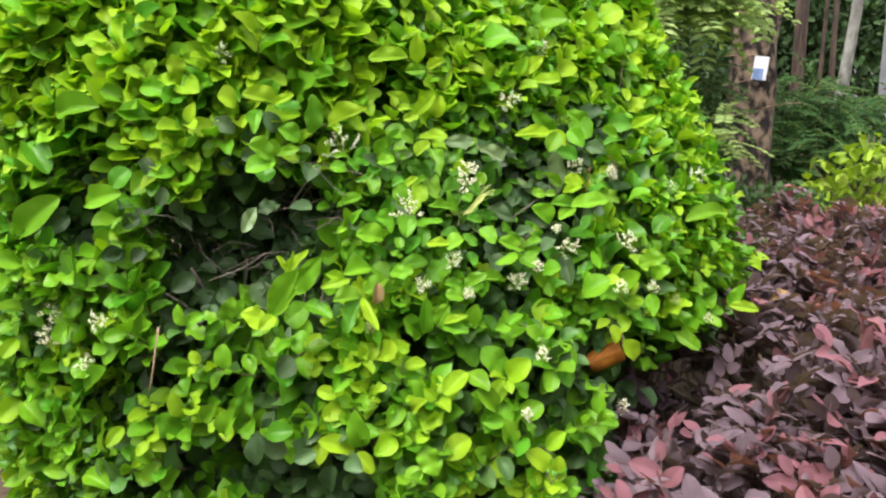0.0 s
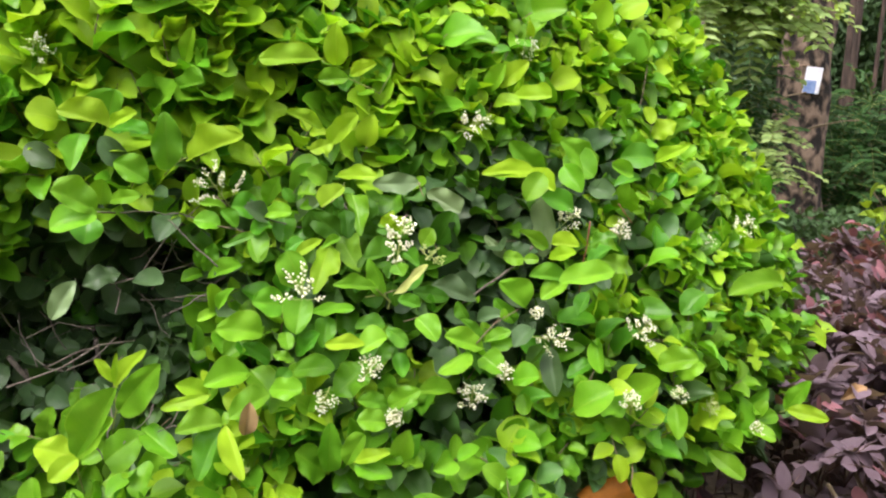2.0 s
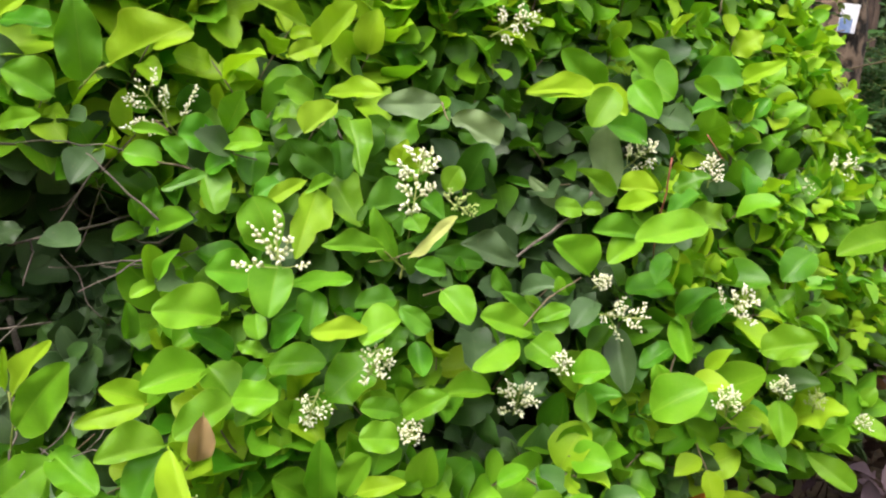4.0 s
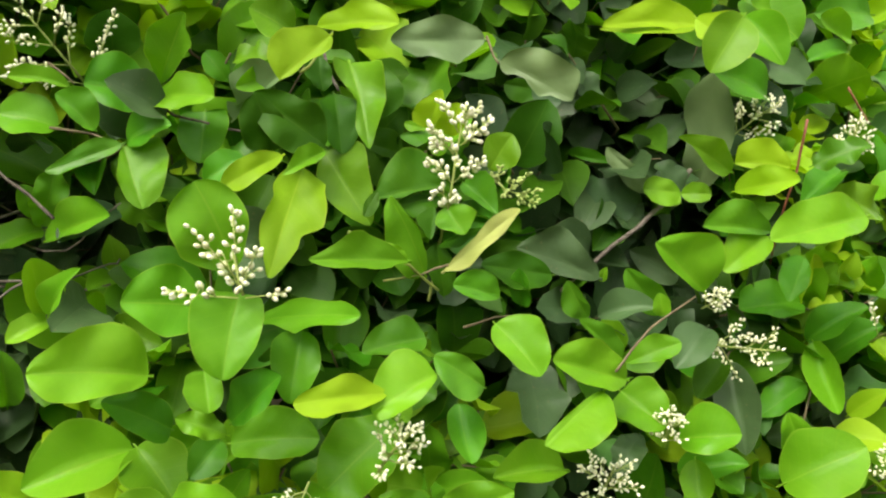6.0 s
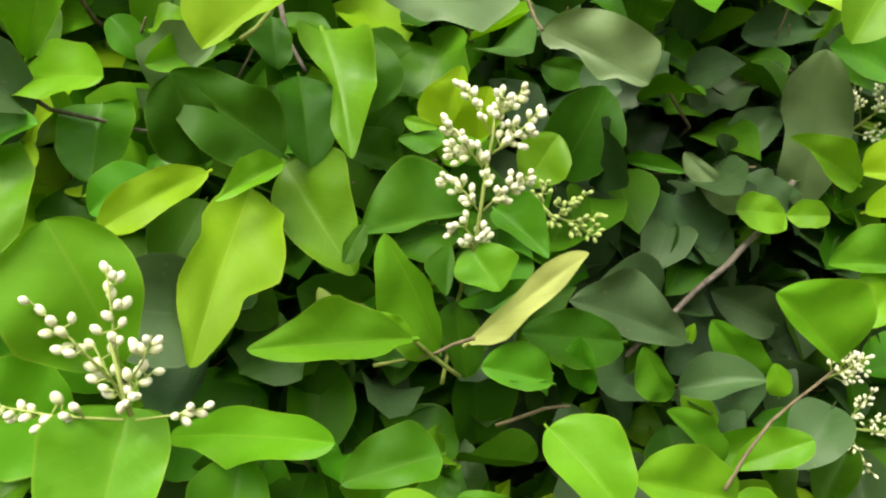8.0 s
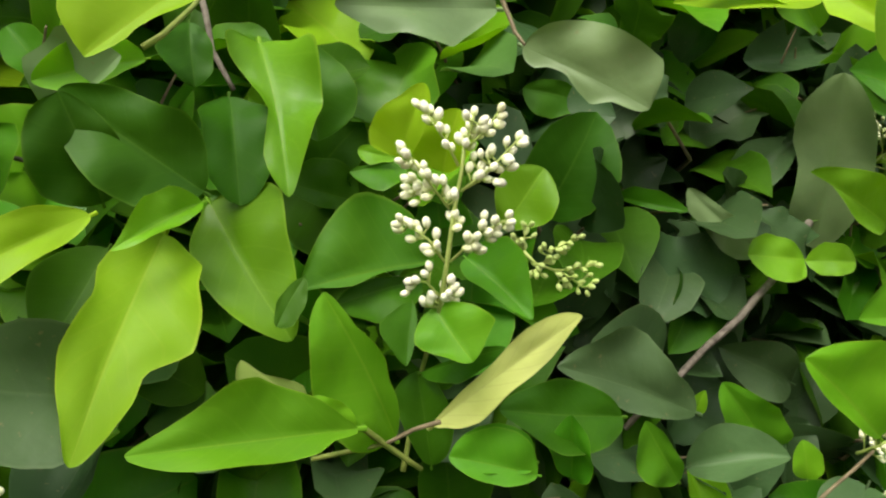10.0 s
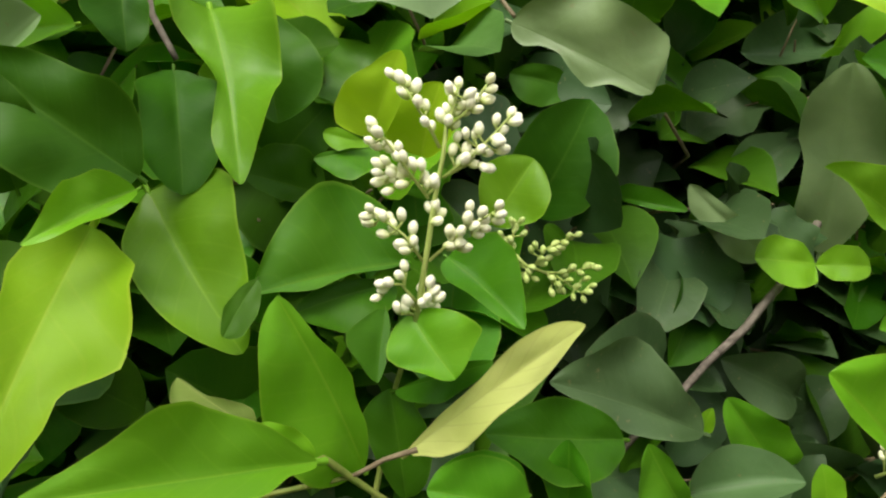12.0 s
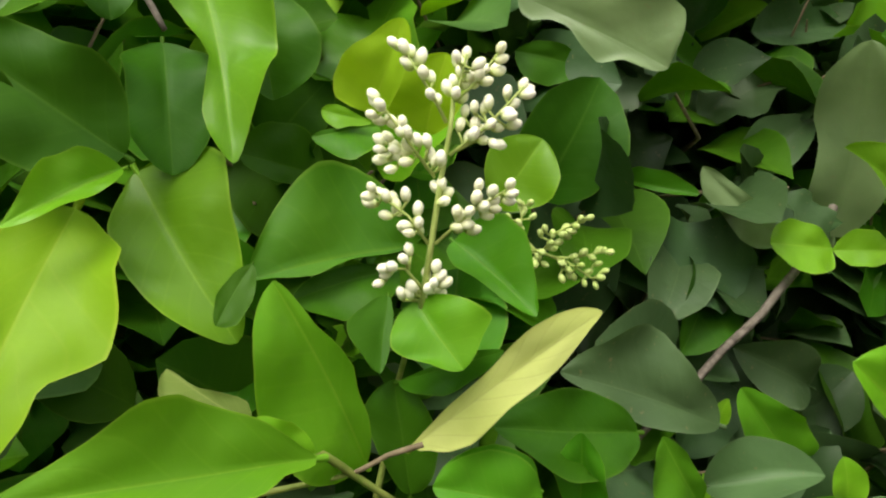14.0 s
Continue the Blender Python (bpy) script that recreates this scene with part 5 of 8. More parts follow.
grown_leaf((-0.3362, 1.7119, 0.9718), (-0.2764, 1.6867, 1.0348), (-0.21, -0.93, 0.31), (3.4, 6.7, 10.1, 13.4, 16.8, 18.0, 16.6, 15.1, 13.2, 8.8, 4.4), (3.3, 6.7, 10.0, 12.8, 15.4, 17.9, 16.3, 13.5, 10.4, 6.9, 3.5), 'b', 0.44, 0.26, 0.05)
grown_leaf((-0.3428, 1.7204, 0.9670), (-0.3854, 1.7063, 0.9859), (0.58, -0.59, 0.57), (15.6, 21.5, 26.8, 32.1, 33.3, 28.5, 23.8, 19.0, 14.3, 9.5, 4.8), (4.6, 9.2, 13.8, 16.7, 19.2, 20.3, 17.6, 14.8, 11.5, 7.7, 3.8), 'l', 0.3, 0.15, 0.05)
leaf((-0.313, 1.674, 0.989), (-0.337, 1.648, 0.972), (0.329, -0.703, 0.631), 0.028, 'l', 'plain')
grown_leaf((-0.2624, 1.7433, 0.9920), (-0.3035, 1.7172, 0.9651), (0.17, -0.74, 0.65), (5.2, 10.4, 15.6, 20.6, 24.3, 28.0, 31.7, 30.9, 27.9, 24.9, 21.9), (4.2, 8.4, 12.6, 16.8, 21.1, 20.5, 19.6, 18.0, 13.5, 9.0, 4.5), 'n', 0.34, 0.26, 0.05)
grown_leaf((-0.2684, 1.7547, 0.9933), (-0.2130, 1.7220, 0.9727), (0.23, -0.59, 0.78), (5.0, 10.0, 12.6, 14.2, 15.9, 16.5, 15.0, 13.6, 11.1, 7.4, 3.7), (3.6, 7.2, 10.8, 14.4, 17.3, 17.3, 17.4, 17.1, 14.2, 11.2, 6.6), 'n', 0.44, 0.15, 0.05)
grown_leaf((-0.1808, 1.7591, 1.0405), (-0.2371, 1.7393, 1.0287), (0.20, -0.82, 0.53), (3.7, 7.4, 10.3, 11.4, 12.5, 12.5, 11.0, 9.4, 7.7, 5.1, 2.6), (1.1, 2.3, 3.4, 4.5, 5.5, 6.4, 7.3, 6.4, 4.8, 3.2, 1.6), 'l', 0.3, 0.2, 0.05)
leaf((-0.195, 1.798, 1.024), (-0.226, 1.774, 1.049), (0.740, -0.408, 0.535), 0.030, 'l', 'plain')
grown_leaf((-0.1611, 1.7493, 1.0064), (-0.2094, 1.7155, 1.0073), (0.46, -0.61, 0.64), (1.4, 2.8, 4.2, 5.2, 6.2, 7.0, 6.8, 6.5, 5.4, 3.6, 1.8), (6.3, 12.6, 17.9, 22.0, 26.2, 25.0, 23.0, 18.0, 12.0, 7.7, 3.9), 'b', 0.34, 0.15, 0.05)
grown_leaf((-0.1542, 1.7427, 1.0064), (-0.1212, 1.7033, 0.9534), (0.32, -0.73, 0.61), (1.4, 2.8, 4.1, 5.5, 6.0, 6.1, 6.2, 5.7, 5.3, 3.7, 1.8), (4.3, 8.5, 12.8, 16.2, 19.0, 19.1, 16.5, 14.0, 10.5, 7.0, 3.5), 'l', 0.44, 0.2, 0.05)
grown_leaf((-0.1625, 1.7522, 0.9994), (-0.1826, 1.7112, 0.9457), (0.08, -0.82, 0.57), (1.5, 2.9, 4.4, 5.8, 7.3, 7.9, 8.5, 9.1, 8.7, 5.8, 2.9), (6.6, 13.2, 19.7, 21.1, 22.3, 22.2, 18.2, 14.1, 10.5, 7.0, 3.5), 'm', 0.3, 0.26, 0.05)
grown_leaf((-0.1097, 1.7877, 1.0329), (-0.1494, 1.7433, 1.0173), (0.33, -0.71, 0.62), (2.2, 4.4, 6.6, 8.7, 10.4, 11.3, 12.3, 11.8, 10.5, 7.9, 3.9), (10.1, 16.0, 18.4, 20.9, 21.3, 20.8, 20.3, 17.3, 12.9, 8.6, 4.3), 'b', 0.24, 0.15, 0.05)
grown_leaf((-0.1018, 1.7623, 1.0494), (-0.0561, 1.7415, 1.0580), (-0.17, -0.71, 0.68), (3.3, 6.6, 9.8, 13.1, 14.8, 15.0, 15.2, 15.4, 13.5, 10.6, 7.7), (2.8, 5.6, 8.5, 11.3, 13.6, 14.7, 15.7, 16.8, 16.0, 10.7, 5.3), 'b', 0.34, 0.2, 0.05)
grown_leaf((-0.0366, 1.8146, 0.9117), (-0.0309, 1.8017, 0.9879), (0.28, -0.96, 0.02), (3.0, 6.0, 9.0, 12.0, 15.0, 18.0, 15.7, 13.0, 10.0, 6.7, 3.3), (5.2, 10.3, 14.0, 15.2, 16.4, 17.6, 16.1, 13.1, 10.1, 6.8, 3.4), 'n', 0.44, 0.26, 0.05)
grown_leaf((-0.0428, 1.8270, 0.9046), (-0.0786, 1.7999, 0.9461), (0.58, -0.76, 0.30), (6.2, 12.4, 18.6, 24.8, 23.2, 21.5, 19.7, 17.4, 13.1, 8.7, 4.4), (3.9, 7.9, 11.8, 15.8, 17.9, 19.8, 21.8, 22.5, 20.1, 17.7, 15.3), 'n', 0.3, 0.15, 0.05)
grown_leaf((-0.0096, 1.8028, 0.9300), (0.0156, 1.8008, 0.9745), (-0.03, -0.98, 0.19), (3.6, 7.2, 10.8, 14.4, 16.6, 16.9, 17.2, 17.3, 15.4, 13.5, 9.6), (2.0, 4.1, 6.1, 7.3, 8.1, 8.9, 9.7, 8.7, 6.5, 4.4, 2.2), 'b', 0.24, 0.2, 0.05)
grown_leaf((0.0041, 1.7914, 0.9398), (0.0511, 1.7838, 0.9585), (-0.25, -0.73, 0.64), (2.5, 5.0, 7.5, 10.1, 11.4, 10.5, 9.7, 8.3, 6.2, 4.2, 2.1), (1.7, 3.5, 5.2, 7.0, 8.6, 8.3, 8.0, 7.6, 5.8, 3.8, 1.9), 'l', 0.34, 0.26, 0.05)
grown_leaf((0.0035, 1.7945, 0.9337), (0.0546, 1.7844, 0.9240), (0.05, -0.74, 0.67), (3.9, 7.8, 11.7, 13.4, 14.5, 15.6, 14.3, 11.5, 8.6, 5.7, 2.9), (4.3, 8.7, 13.0, 15.6, 14.8, 14.0, 13.0, 10.4, 7.8, 5.2, 2.6), 'b', 0.44, 0.15, 0.05)
grown_leaf((0.0435, 1.8000, 0.9936), (0.0082, 1.7843, 1.0015), (0.37, -0.68, 0.64), (4.4, 8.9, 11.4, 12.8, 14.2, 15.6, 14.9, 13.0, 11.1, 7.8, 3.9), (4.1, 8.2, 12.3, 15.9, 16.0, 16.1, 16.2, 14.6, 11.5, 8.4, 4.2), 'b', 0.3, 0.2, 0.05)
grown_leaf((0.0480, 1.8065, 1.0126), (0.0901, 1.7977, 1.0418), (-0.26, -0.86, 0.43), (4.7, 9.3, 14.0, 15.3, 15.8, 16.2, 15.5, 12.5, 9.4, 6.3, 3.2), (1.9, 3.9, 5.8, 7.7, 9.0, 9.3, 9.6, 9.9, 8.2, 5.5, 2.7), 'b', 0.24, 0.26, 0.05)
grown_leaf((0.0433, 1.8226, 1.0089), (0.0057, 1.8118, 1.0192), (0.34, -0.76, 0.55), (1.7, 3.4, 5.1, 6.8, 8.6, 9.2, 9.3, 9.5, 7.3, 4.9, 2.4), (3.2, 6.5, 9.7, 12.9, 12.6, 12.3, 12.0, 11.0, 9.4, 7.2, 3.6), 'b', 0.34, 0.15, 0.05)
grown_leaf((0.4521, 2.0122, 1.0132), (0.5048, 1.9848, 1.0354), (-0.44, -0.69, 0.58), (6.1, 12.3, 18.1, 20.2, 22.2, 24.3, 22.4, 19.3, 16.2, 11.5, 5.7), (4.7, 9.4, 12.2, 14.8, 17.3, 17.8, 16.3, 14.9, 12.4, 8.3, 4.1), 'b', 0.44, 0.2, 0.05)
leaf((0.399, 2.011, 0.958), (0.453, 1.983, 0.996), (-0.611, -0.704, 0.362), 0.048, 'b', 'cup')
leaf((0.411, 2.010, 0.884), (0.373, 1.995, 0.925), (0.669, -0.626, 0.400), 0.046, 'b', 'plain')
leaf((0.490, 2.039, 0.939), (0.489, 2.002, 0.896), (-0.138, -0.753, 0.644), 0.032, 'b', 'plain')
leaf((0.549, 2.153, 0.859), (0.608, 2.109, 0.899), (-0.686, -0.353, 0.637), 0.047, 'l', 'wavy')
grown_leaf((0.5843, 2.1452, 0.8112), (0.6350, 2.1068, 0.7784), (-0.28, -0.79, 0.54), (3.7, 7.5, 11.2, 15.2, 19.2, 22.4, 20.8, 19.3, 17.8, 12.0, 6.0), (2.9, 5.7, 8.6, 11.5, 13.4, 13.2, 12.9, 11.5, 8.7, 5.8, 2.9), 'b', 0.3, 0.15, 0.05)
grown_leaf((0.7595, 2.2626, 0.8465), (0.7890, 2.2416, 0.9140), (-0.66, -0.71, 0.24), (4.3, 8.7, 13.0, 15.5, 16.2, 16.8, 14.9, 12.0, 9.2, 6.2, 3.1), (3.8, 7.5, 11.3, 15.0, 16.5, 16.5, 16.6, 15.5, 11.6, 7.7, 3.9), 'b', 0.24, 0.2, 0.05)
grown_leaf((0.7529, 2.2400, 0.8562), (0.8166, 2.2078, 0.8518), (-0.36, -0.75, 0.56), (4.0, 8.1, 12.1, 16.1, 17.1, 16.6, 16.0, 15.0, 11.2, 7.5, 3.7), (2.9, 5.9, 8.8, 11.8, 12.2, 12.4, 12.7, 11.2, 8.4, 5.6, 2.8), 'l', 0.34, 0.26, 0.05)
leaf((0.552, 2.138, 1.104), (0.510, 2.118, 1.073), (-0.181, -0.702, 0.689), 0.045, 'm', 'plain')
leaf((0.722, 2.241, 1.105), (0.619, 2.202, 1.095), (0.164, -0.625, 0.763), 0.047, 'b', 'round')
leaf((0.972, 2.722, 0.891), (1.035, 2.679, 0.889), (-0.363, -0.560, 0.745), 0.037, 'l', 'lance')
leaf((0.951, 2.658, 0.913), (0.990, 2.627, 0.861), (0.021, -0.852, 0.523), 0.037, 'l', 'lance')
grown_leaf((0.2698, 2.1164, 1.2949), (0.2104, 2.0827, 1.3554), (0.32, -0.95, 0.05), (4.8, 9.7, 14.5, 18.4, 22.0, 22.5, 19.7, 16.7, 12.5, 8.4, 4.2), (4.7, 9.4, 14.1, 17.7, 20.9, 22.6, 20.8, 19.0, 15.0, 10.0, 5.0), 'n', 0.44, 0.2, 0.05)
grown_leaf((0.2510, 2.0765, 1.3099), (0.1675, 2.0419, 1.3094), (0.12, -0.87, 0.48), (2.4, 4.7, 7.5, 10.7, 8.9, 6.1, 5.4, 4.6, 3.6, 2.4, 1.2), (4.5, 9.0, 13.6, 15.4, 16.9, 18.3, 15.1, 11.8, 8.8, 5.8, 2.9), 'l', 0.3, 0.26, 0.035)
leaf((0.257, 1.983, 1.315), (0.232, 1.963, 1.279), (0.037, -0.878, 0.477), 0.036, 'b', 'round')
grown_leaf((0.3557, 2.1500, 1.3094), (0.2967, 2.1282, 1.3579), (0.32, -0.92, 0.23), (6.5, 13.1, 17.7, 20.8, 22.5, 21.2, 19.8, 17.5, 13.1, 8.8, 4.4), (5.9, 11.8, 17.7, 21.1, 22.7, 24.0, 21.4, 18.8, 15.1, 10.0, 5.0), 'n', 0.34, 0.2, 0.05)
grown_leaf((0.1759, 2.1516, 1.4326), (0.2009, 2.1332, 1.4799), (-0.24, -0.96, -0.13), (4.1, 8.3, 12.4, 16.5, 18.9, 18.4, 17.9, 17.4, 13.3, 8.9, 4.4), (1.8, 3.5, 5.3, 7.1, 8.8, 10.6, 9.6, 7.7, 5.8, 3.8, 1.9), 'b', 0.44, 0.26, 0.05)
grown_leaf((0.1924, 2.1804, 1.4437), (0.2395, 2.1601, 1.4855), (-0.34, -0.93, 0.10), (3.5, 7.0, 10.6, 14.1, 15.9, 16.7, 17.4, 15.8, 10.9, 6.6, 3.3), (3.5, 6.9, 10.4, 13.8, 15.3, 15.7, 16.1, 15.6, 11.7, 7.8, 3.9), 'l', 0.3, 0.15, 0.05)
grown_leaf((0.2142, 2.1546, 1.4268), (0.2784, 2.1347, 1.4301), (-0.22, -0.89, 0.41), (3.8, 7.7, 11.5, 15.3, 17.5, 18.9, 20.2, 21.6, 19.8, 15.7, 11.1), (1.3, 2.5, 3.8, 5.0, 5.7, 6.3, 6.8, 7.4, 6.1, 4.0, 2.0), 'l', 0.24, 0.2, 0.05)
leaf((0.471, 2.435, 1.500), (0.470, 2.424, 1.565), (-0.152, -0.973, -0.173), 0.048, 'b', 'round')
grown_leaf((0.4963, 2.3307, 1.3120), (0.5497, 2.2962, 1.3449), (-0.53, -0.79, 0.31), (4.2, 8.4, 12.6, 16.8, 16.2, 14.1, 12.1, 9.8, 7.4, 4.9, 2.5), (2.3, 4.5, 6.8, 9.0, 10.6, 10.8, 11.0, 10.1, 7.6, 5.1, 2.5), 'l', 0.44, 0.15, 0.05)
leaf((0.479, 2.258, 1.323), (0.418, 2.241, 1.326), (0.262, -0.820, 0.509), 0.053, 'm', 'plain')
leaf((0.675, 2.694, 1.474), (0.670, 2.672, 1.514), (0.144, -0.877, -0.458), 0.034, 'b', 'wavy')
leaf((0.780, 2.823, 1.426), (0.819, 2.814, 1.454), (-0.413, -0.865, 0.285), 0.023, 'l', 'fold')
leaf((0.747, 2.694, 1.346), (0.793, 2.672, 1.335), (-0.282, -0.820, 0.498), 0.042, 'b', 'plain')
leaf((0.762, 2.548, 1.173), (0.800, 2.521, 1.186), (-0.584, -0.542, 0.603), 0.033, 'b', 'plain')
leaf((0.926, 2.805, 1.077), (0.986, 2.793, 1.078), (-0.145, -0.687, 0.712), 0.036, 'l', 'wavy')
leaf((0.118, 2.195, 1.523), (0.184, 2.161, 1.521), (-0.330, -0.691, 0.644), 0.044, 'b', 'plain')
leaf((0.316, 2.078, 1.251), (0.266, 2.051, 1.275), (0.577, -0.690, 0.436), 0.042, 'm', 'plain')
leaf((0.314, 1.951, 0.957), (0.366, 1.936, 1.000), (-0.592, -0.636, 0.495), 0.057, 'b', 'round')
leaf((-0.171, 1.690, 0.706), (-0.236, 1.672, 0.742), (0.515, -0.574, 0.637), 0.042, 'l', 'plain')
leaf((-0.165, 1.690, 0.708), (-0.135, 1.668, 0.673), (0.068, -0.823, 0.563), 0.031, 'l', 'plain')
leaf((-0.159, 1.698, 0.714), (-0.168, 1.676, 0.794), (0.090, -0.964, -0.251), 0.045, 'b', 'plain')
leaf((-0.059, 1.719, 0.780), (-0.033, 1.703, 0.810), (-0.741, -0.595, 0.311), 0.031, 'l', 'fold')
leaf((-0.042, 1.707, 0.712), (-0.008, 1.682, 0.662), (0.006, -0.891, 0.454), 0.047, 'b', 'wavy')
leaf((0.050, 1.753, 0.848), (0.002, 1.723, 0.812), (-0.044, -0.732, 0.680), 0.042, 'l', 'cup')
leaf((0.053, 1.774, 0.840), (0.094, 1.735, 0.821), (-0.115, -0.538, 0.835), 0.039, 'b', 'plain')
leaf((0.056, 1.725, 0.721), (0.003, 1.696, 0.693), (0.027, -0.725, 0.689), 0.049, 'l', 'plain')
leaf((-1.007, 2.030, 0.682), (-1.050, 1.995, 0.644), (0.308, -0.855, 0.418), 0.052, 'l', 'cup')
leaf((-0.956, 1.944, 0.711), (-0.902, 1.919, 0.667), (0.309, -0.611, 0.729), 0.050, 'b', 'plain')
leaf((-0.672, 1.805, 0.711), (-0.694, 1.768, 0.685), (0.428, -0.688, 0.587), 0.030, 'l', 'plain')
leaf((-0.725, 1.816, 0.833), (-0.771, 1.804, 0.841), (0.284, -0.586, 0.759), 0.052, 'b', 'wavy')
leaf((-0.745, 1.810, 0.794), (-0.676, 1.778, 0.845), (-0.623, -0.643, 0.446), 0.047, 'b', 'cup')
leaf((-0.961, 1.958, 0.857), (-0.975, 1.917, 0.828), (0.512, -0.601, 0.614), 0.035, 'l', 'round')
leaf((-1.059, 2.064, 0.457), (-0.956, 2.024, 0.519), (-0.582, -0.451, 0.677), 0.066, 'b', 'plain')
leaf((-0.787, 1.857, 0.579), (-0.725, 1.830, 0.561), (-0.005, -0.572, 0.820), 0.045, 'b', 'fold')
leaf((-0.474, 1.717, 0.762), (-0.439, 1.701, 0.804), (-0.420, -0.908, -0.002), 0.031, 'b', 'cup')
leaf((-0.434, 1.709, 0.736), (-0.399, 1.694, 0.795), (-0.493, -0.866, 0.076), 0.043, 'b', 'fold')
leaf((-0.345, 1.691, 0.744), (-0.292, 1.682, 0.757), (-0.276, -0.729, 0.626), 0.042, 'm', 'round')
leaf((-0.405, 1.708, 0.748), (-0.374, 1.689, 0.838), (0.251, -0.926, -0.283), 0.036, 'm', 'wavy')
leaf((-0.895, 1.882, 1.104), (-0.802, 1.866, 1.189), (-0.282, -0.951, 0.129), 0.064, 'b', 'round')
leaf((-0.728, 1.843, 1.180), (-0.648, 1.808, 1.208), (-0.473, -0.814, 0.338), 0.049, 'b', 'round')
leaf((-0.865, 1.974, 1.514), (-0.781, 1.951, 1.529), (-0.318, -0.786, 0.530), 0.061, 'b', 'cup')
leaf((-0.675, 1.957, 1.558), (-0.656, 1.913, 1.500), (0.102, -0.774, 0.625), 0.033, 'l', 'plain')
leaf((-0.535, 1.962, 1.558), (-0.440, 1.919, 1.556), (-0.328, -0.748, 0.577), 0.054, 'b', 'wavy')
leaf((-0.611, 1.884, 1.418), (-0.546, 1.859, 1.401), (-0.197, -0.846, 0.495), 0.045, 'b', 'plain')
leaf((-0.795, 1.897, 1.361), (-0.704, 1.880, 1.379), (-0.249, -0.852, 0.461), 0.061, 'b', 'fold')
leaf((-0.874, 1.915, 1.303), (-0.812, 1.873, 1.247), (0.282, -0.587, 0.759), 0.052, 'm', 'round')
leaf((-0.628, 1.837, 1.250), (-0.661, 1.813, 1.218), (0.147, -0.853, 0.501), 0.045, 'm', 'plain')
leaf((-0.266, 1.987, 1.566), (-0.330, 1.940, 1.533), (0.224, -0.745, 0.628), 0.060, 'b', 'cup')
leaf((0.091, 2.151, 1.518), (0.162, 2.125, 1.535), (-0.401, -0.722, 0.564), 0.067, 'b', 'plain')
leaf((0.234, 2.312, 1.577), (0.305, 2.262, 1.586), (-0.571, -0.758, 0.316), 0.056, 'b', 'round')
leaf((0.436, 2.503, 1.593), (0.494, 2.489, 1.630), (-0.458, -0.763, 0.456), 0.075, 'l', 'round')
leaf((0.473, 2.443, 1.499), (0.483, 2.427, 1.557), (-0.574, -0.809, -0.130), 0.052, 'b', 'cup')
leaf((0.308, 2.150, 1.334), (0.351, 2.118, 1.303), (-0.200, -0.808, 0.554), 0.055, 'b', 'round')
leaf((0.219, 1.758, 0.637), (0.176, 1.749, 0.679), (0.572, -0.693, 0.439), 0.046, 'l', 'round')
leaf((0.142, 1.751, 0.691), (0.128, 1.740, 0.751), (0.602, -0.798, -0.017), 0.044, 'b', 'round')
leaf((0.113, 1.760, 0.760), (0.076, 1.733, 0.820), (0.812, -0.525, 0.254), 0.048, 'b', 'plain')

twig([(0.249, 2.060, 1.190), (0.221, 2.030, 1.163), (0.186, 2.000, 1.145), (0.157, 1.980, 1.128), (0.134, 1.970, 1.109)], 0.0022, 'grey')
twig([(0.035, 1.905, 1.122), (0.037, 1.910, 1.136), (0.041, 1.915, 1.158), (0.047, 1.895, 1.188), (0.048, 1.886, 1.196)], 0.0011, 'green')
twig([(0.016, 1.853, 1.164), (0.024, 1.860, 1.162), (0.031, 1.866, 1.153), (0.043, 1.872, 1.141)], 0.0013, 'green')
twig([(0.008, 1.860, 1.151), (0.031, 1.866, 1.153)], 0.0009, 'green')
twig([(0.049, 1.872, 1.158), (0.040, 1.870, 1.156), (0.031, 1.866, 1.153)], 0.0009, 'brown')
twig([(-0.043, 1.880, 1.277), (-0.038, 1.885, 1.281), (-0.034, 1.900, 1.290), (-0.029, 1.920, 1.302)], 0.0011, 'green')
twig([(-0.039, 1.930, 1.296), (-0.033, 1.920, 1.277), (-0.025, 1.915, 1.264)], 0.0013, 'grey')
twig([(0.072, 1.970, 1.300), (0.077, 1.960, 1.286), (0.081, 1.955, 1.281)], 0.001, 'brown')
twig([(0.138, 2.120, 1.202), (0.164, 2.130, 1.196), (0.184, 2.150, 1.209)], 0.001, 'brown')
twig([(0.339, 2.050, 1.234), (0.335, 2.050, 1.193), (0.328, 2.050, 1.155), (0.331, 2.070, 1.104)], 0.0012, 'red')
twig([(0.391, 2.100, 1.258), (0.406, 2.100, 1.238), (0.415, 2.100, 1.226)], 0.001, 'red')
twig([(0.163, 1.885, 1.080), (0.174, 1.895, 1.092), (0.189, 1.905, 1.105), (0.224, 1.925, 1.122)], 0.001, 'brown')
twig([(0.059, 1.890, 1.109), (0.082, 1.895, 1.115), (0.094, 1.900, 1.114)], 0.001, 'brown')
twig([(-0.198, 1.870, 1.244), (-0.175, 1.874, 1.239), (-0.156, 1.872, 1.233)], 0.001, 'brown')
twig([(-0.207, 1.893, 1.282), (-0.190, 1.890, 1.269)], 0.0009, 'brown')
twig([(-0.271, 1.872, 1.312), (-0.253, 1.877, 1.330), (-0.236, 1.884, 1.340)], 0.0012, 'green')
twig([(-0.088, 2.013, 1.482), (-0.041, 2.022, 1.451), (0.006, 2.040, 1.428)], 0.0012, 'green')
twig([(0.006, 2.040, 1.428), (0.019, 2.045, 1.453), (0.026, 2.050, 1.474)], 0.001, 'green')
twig([(-0.162, 1.891, 1.275), (-0.129, 1.896, 1.249), (-0.081, 1.916, 1.235)], 0.0012, 'grey')
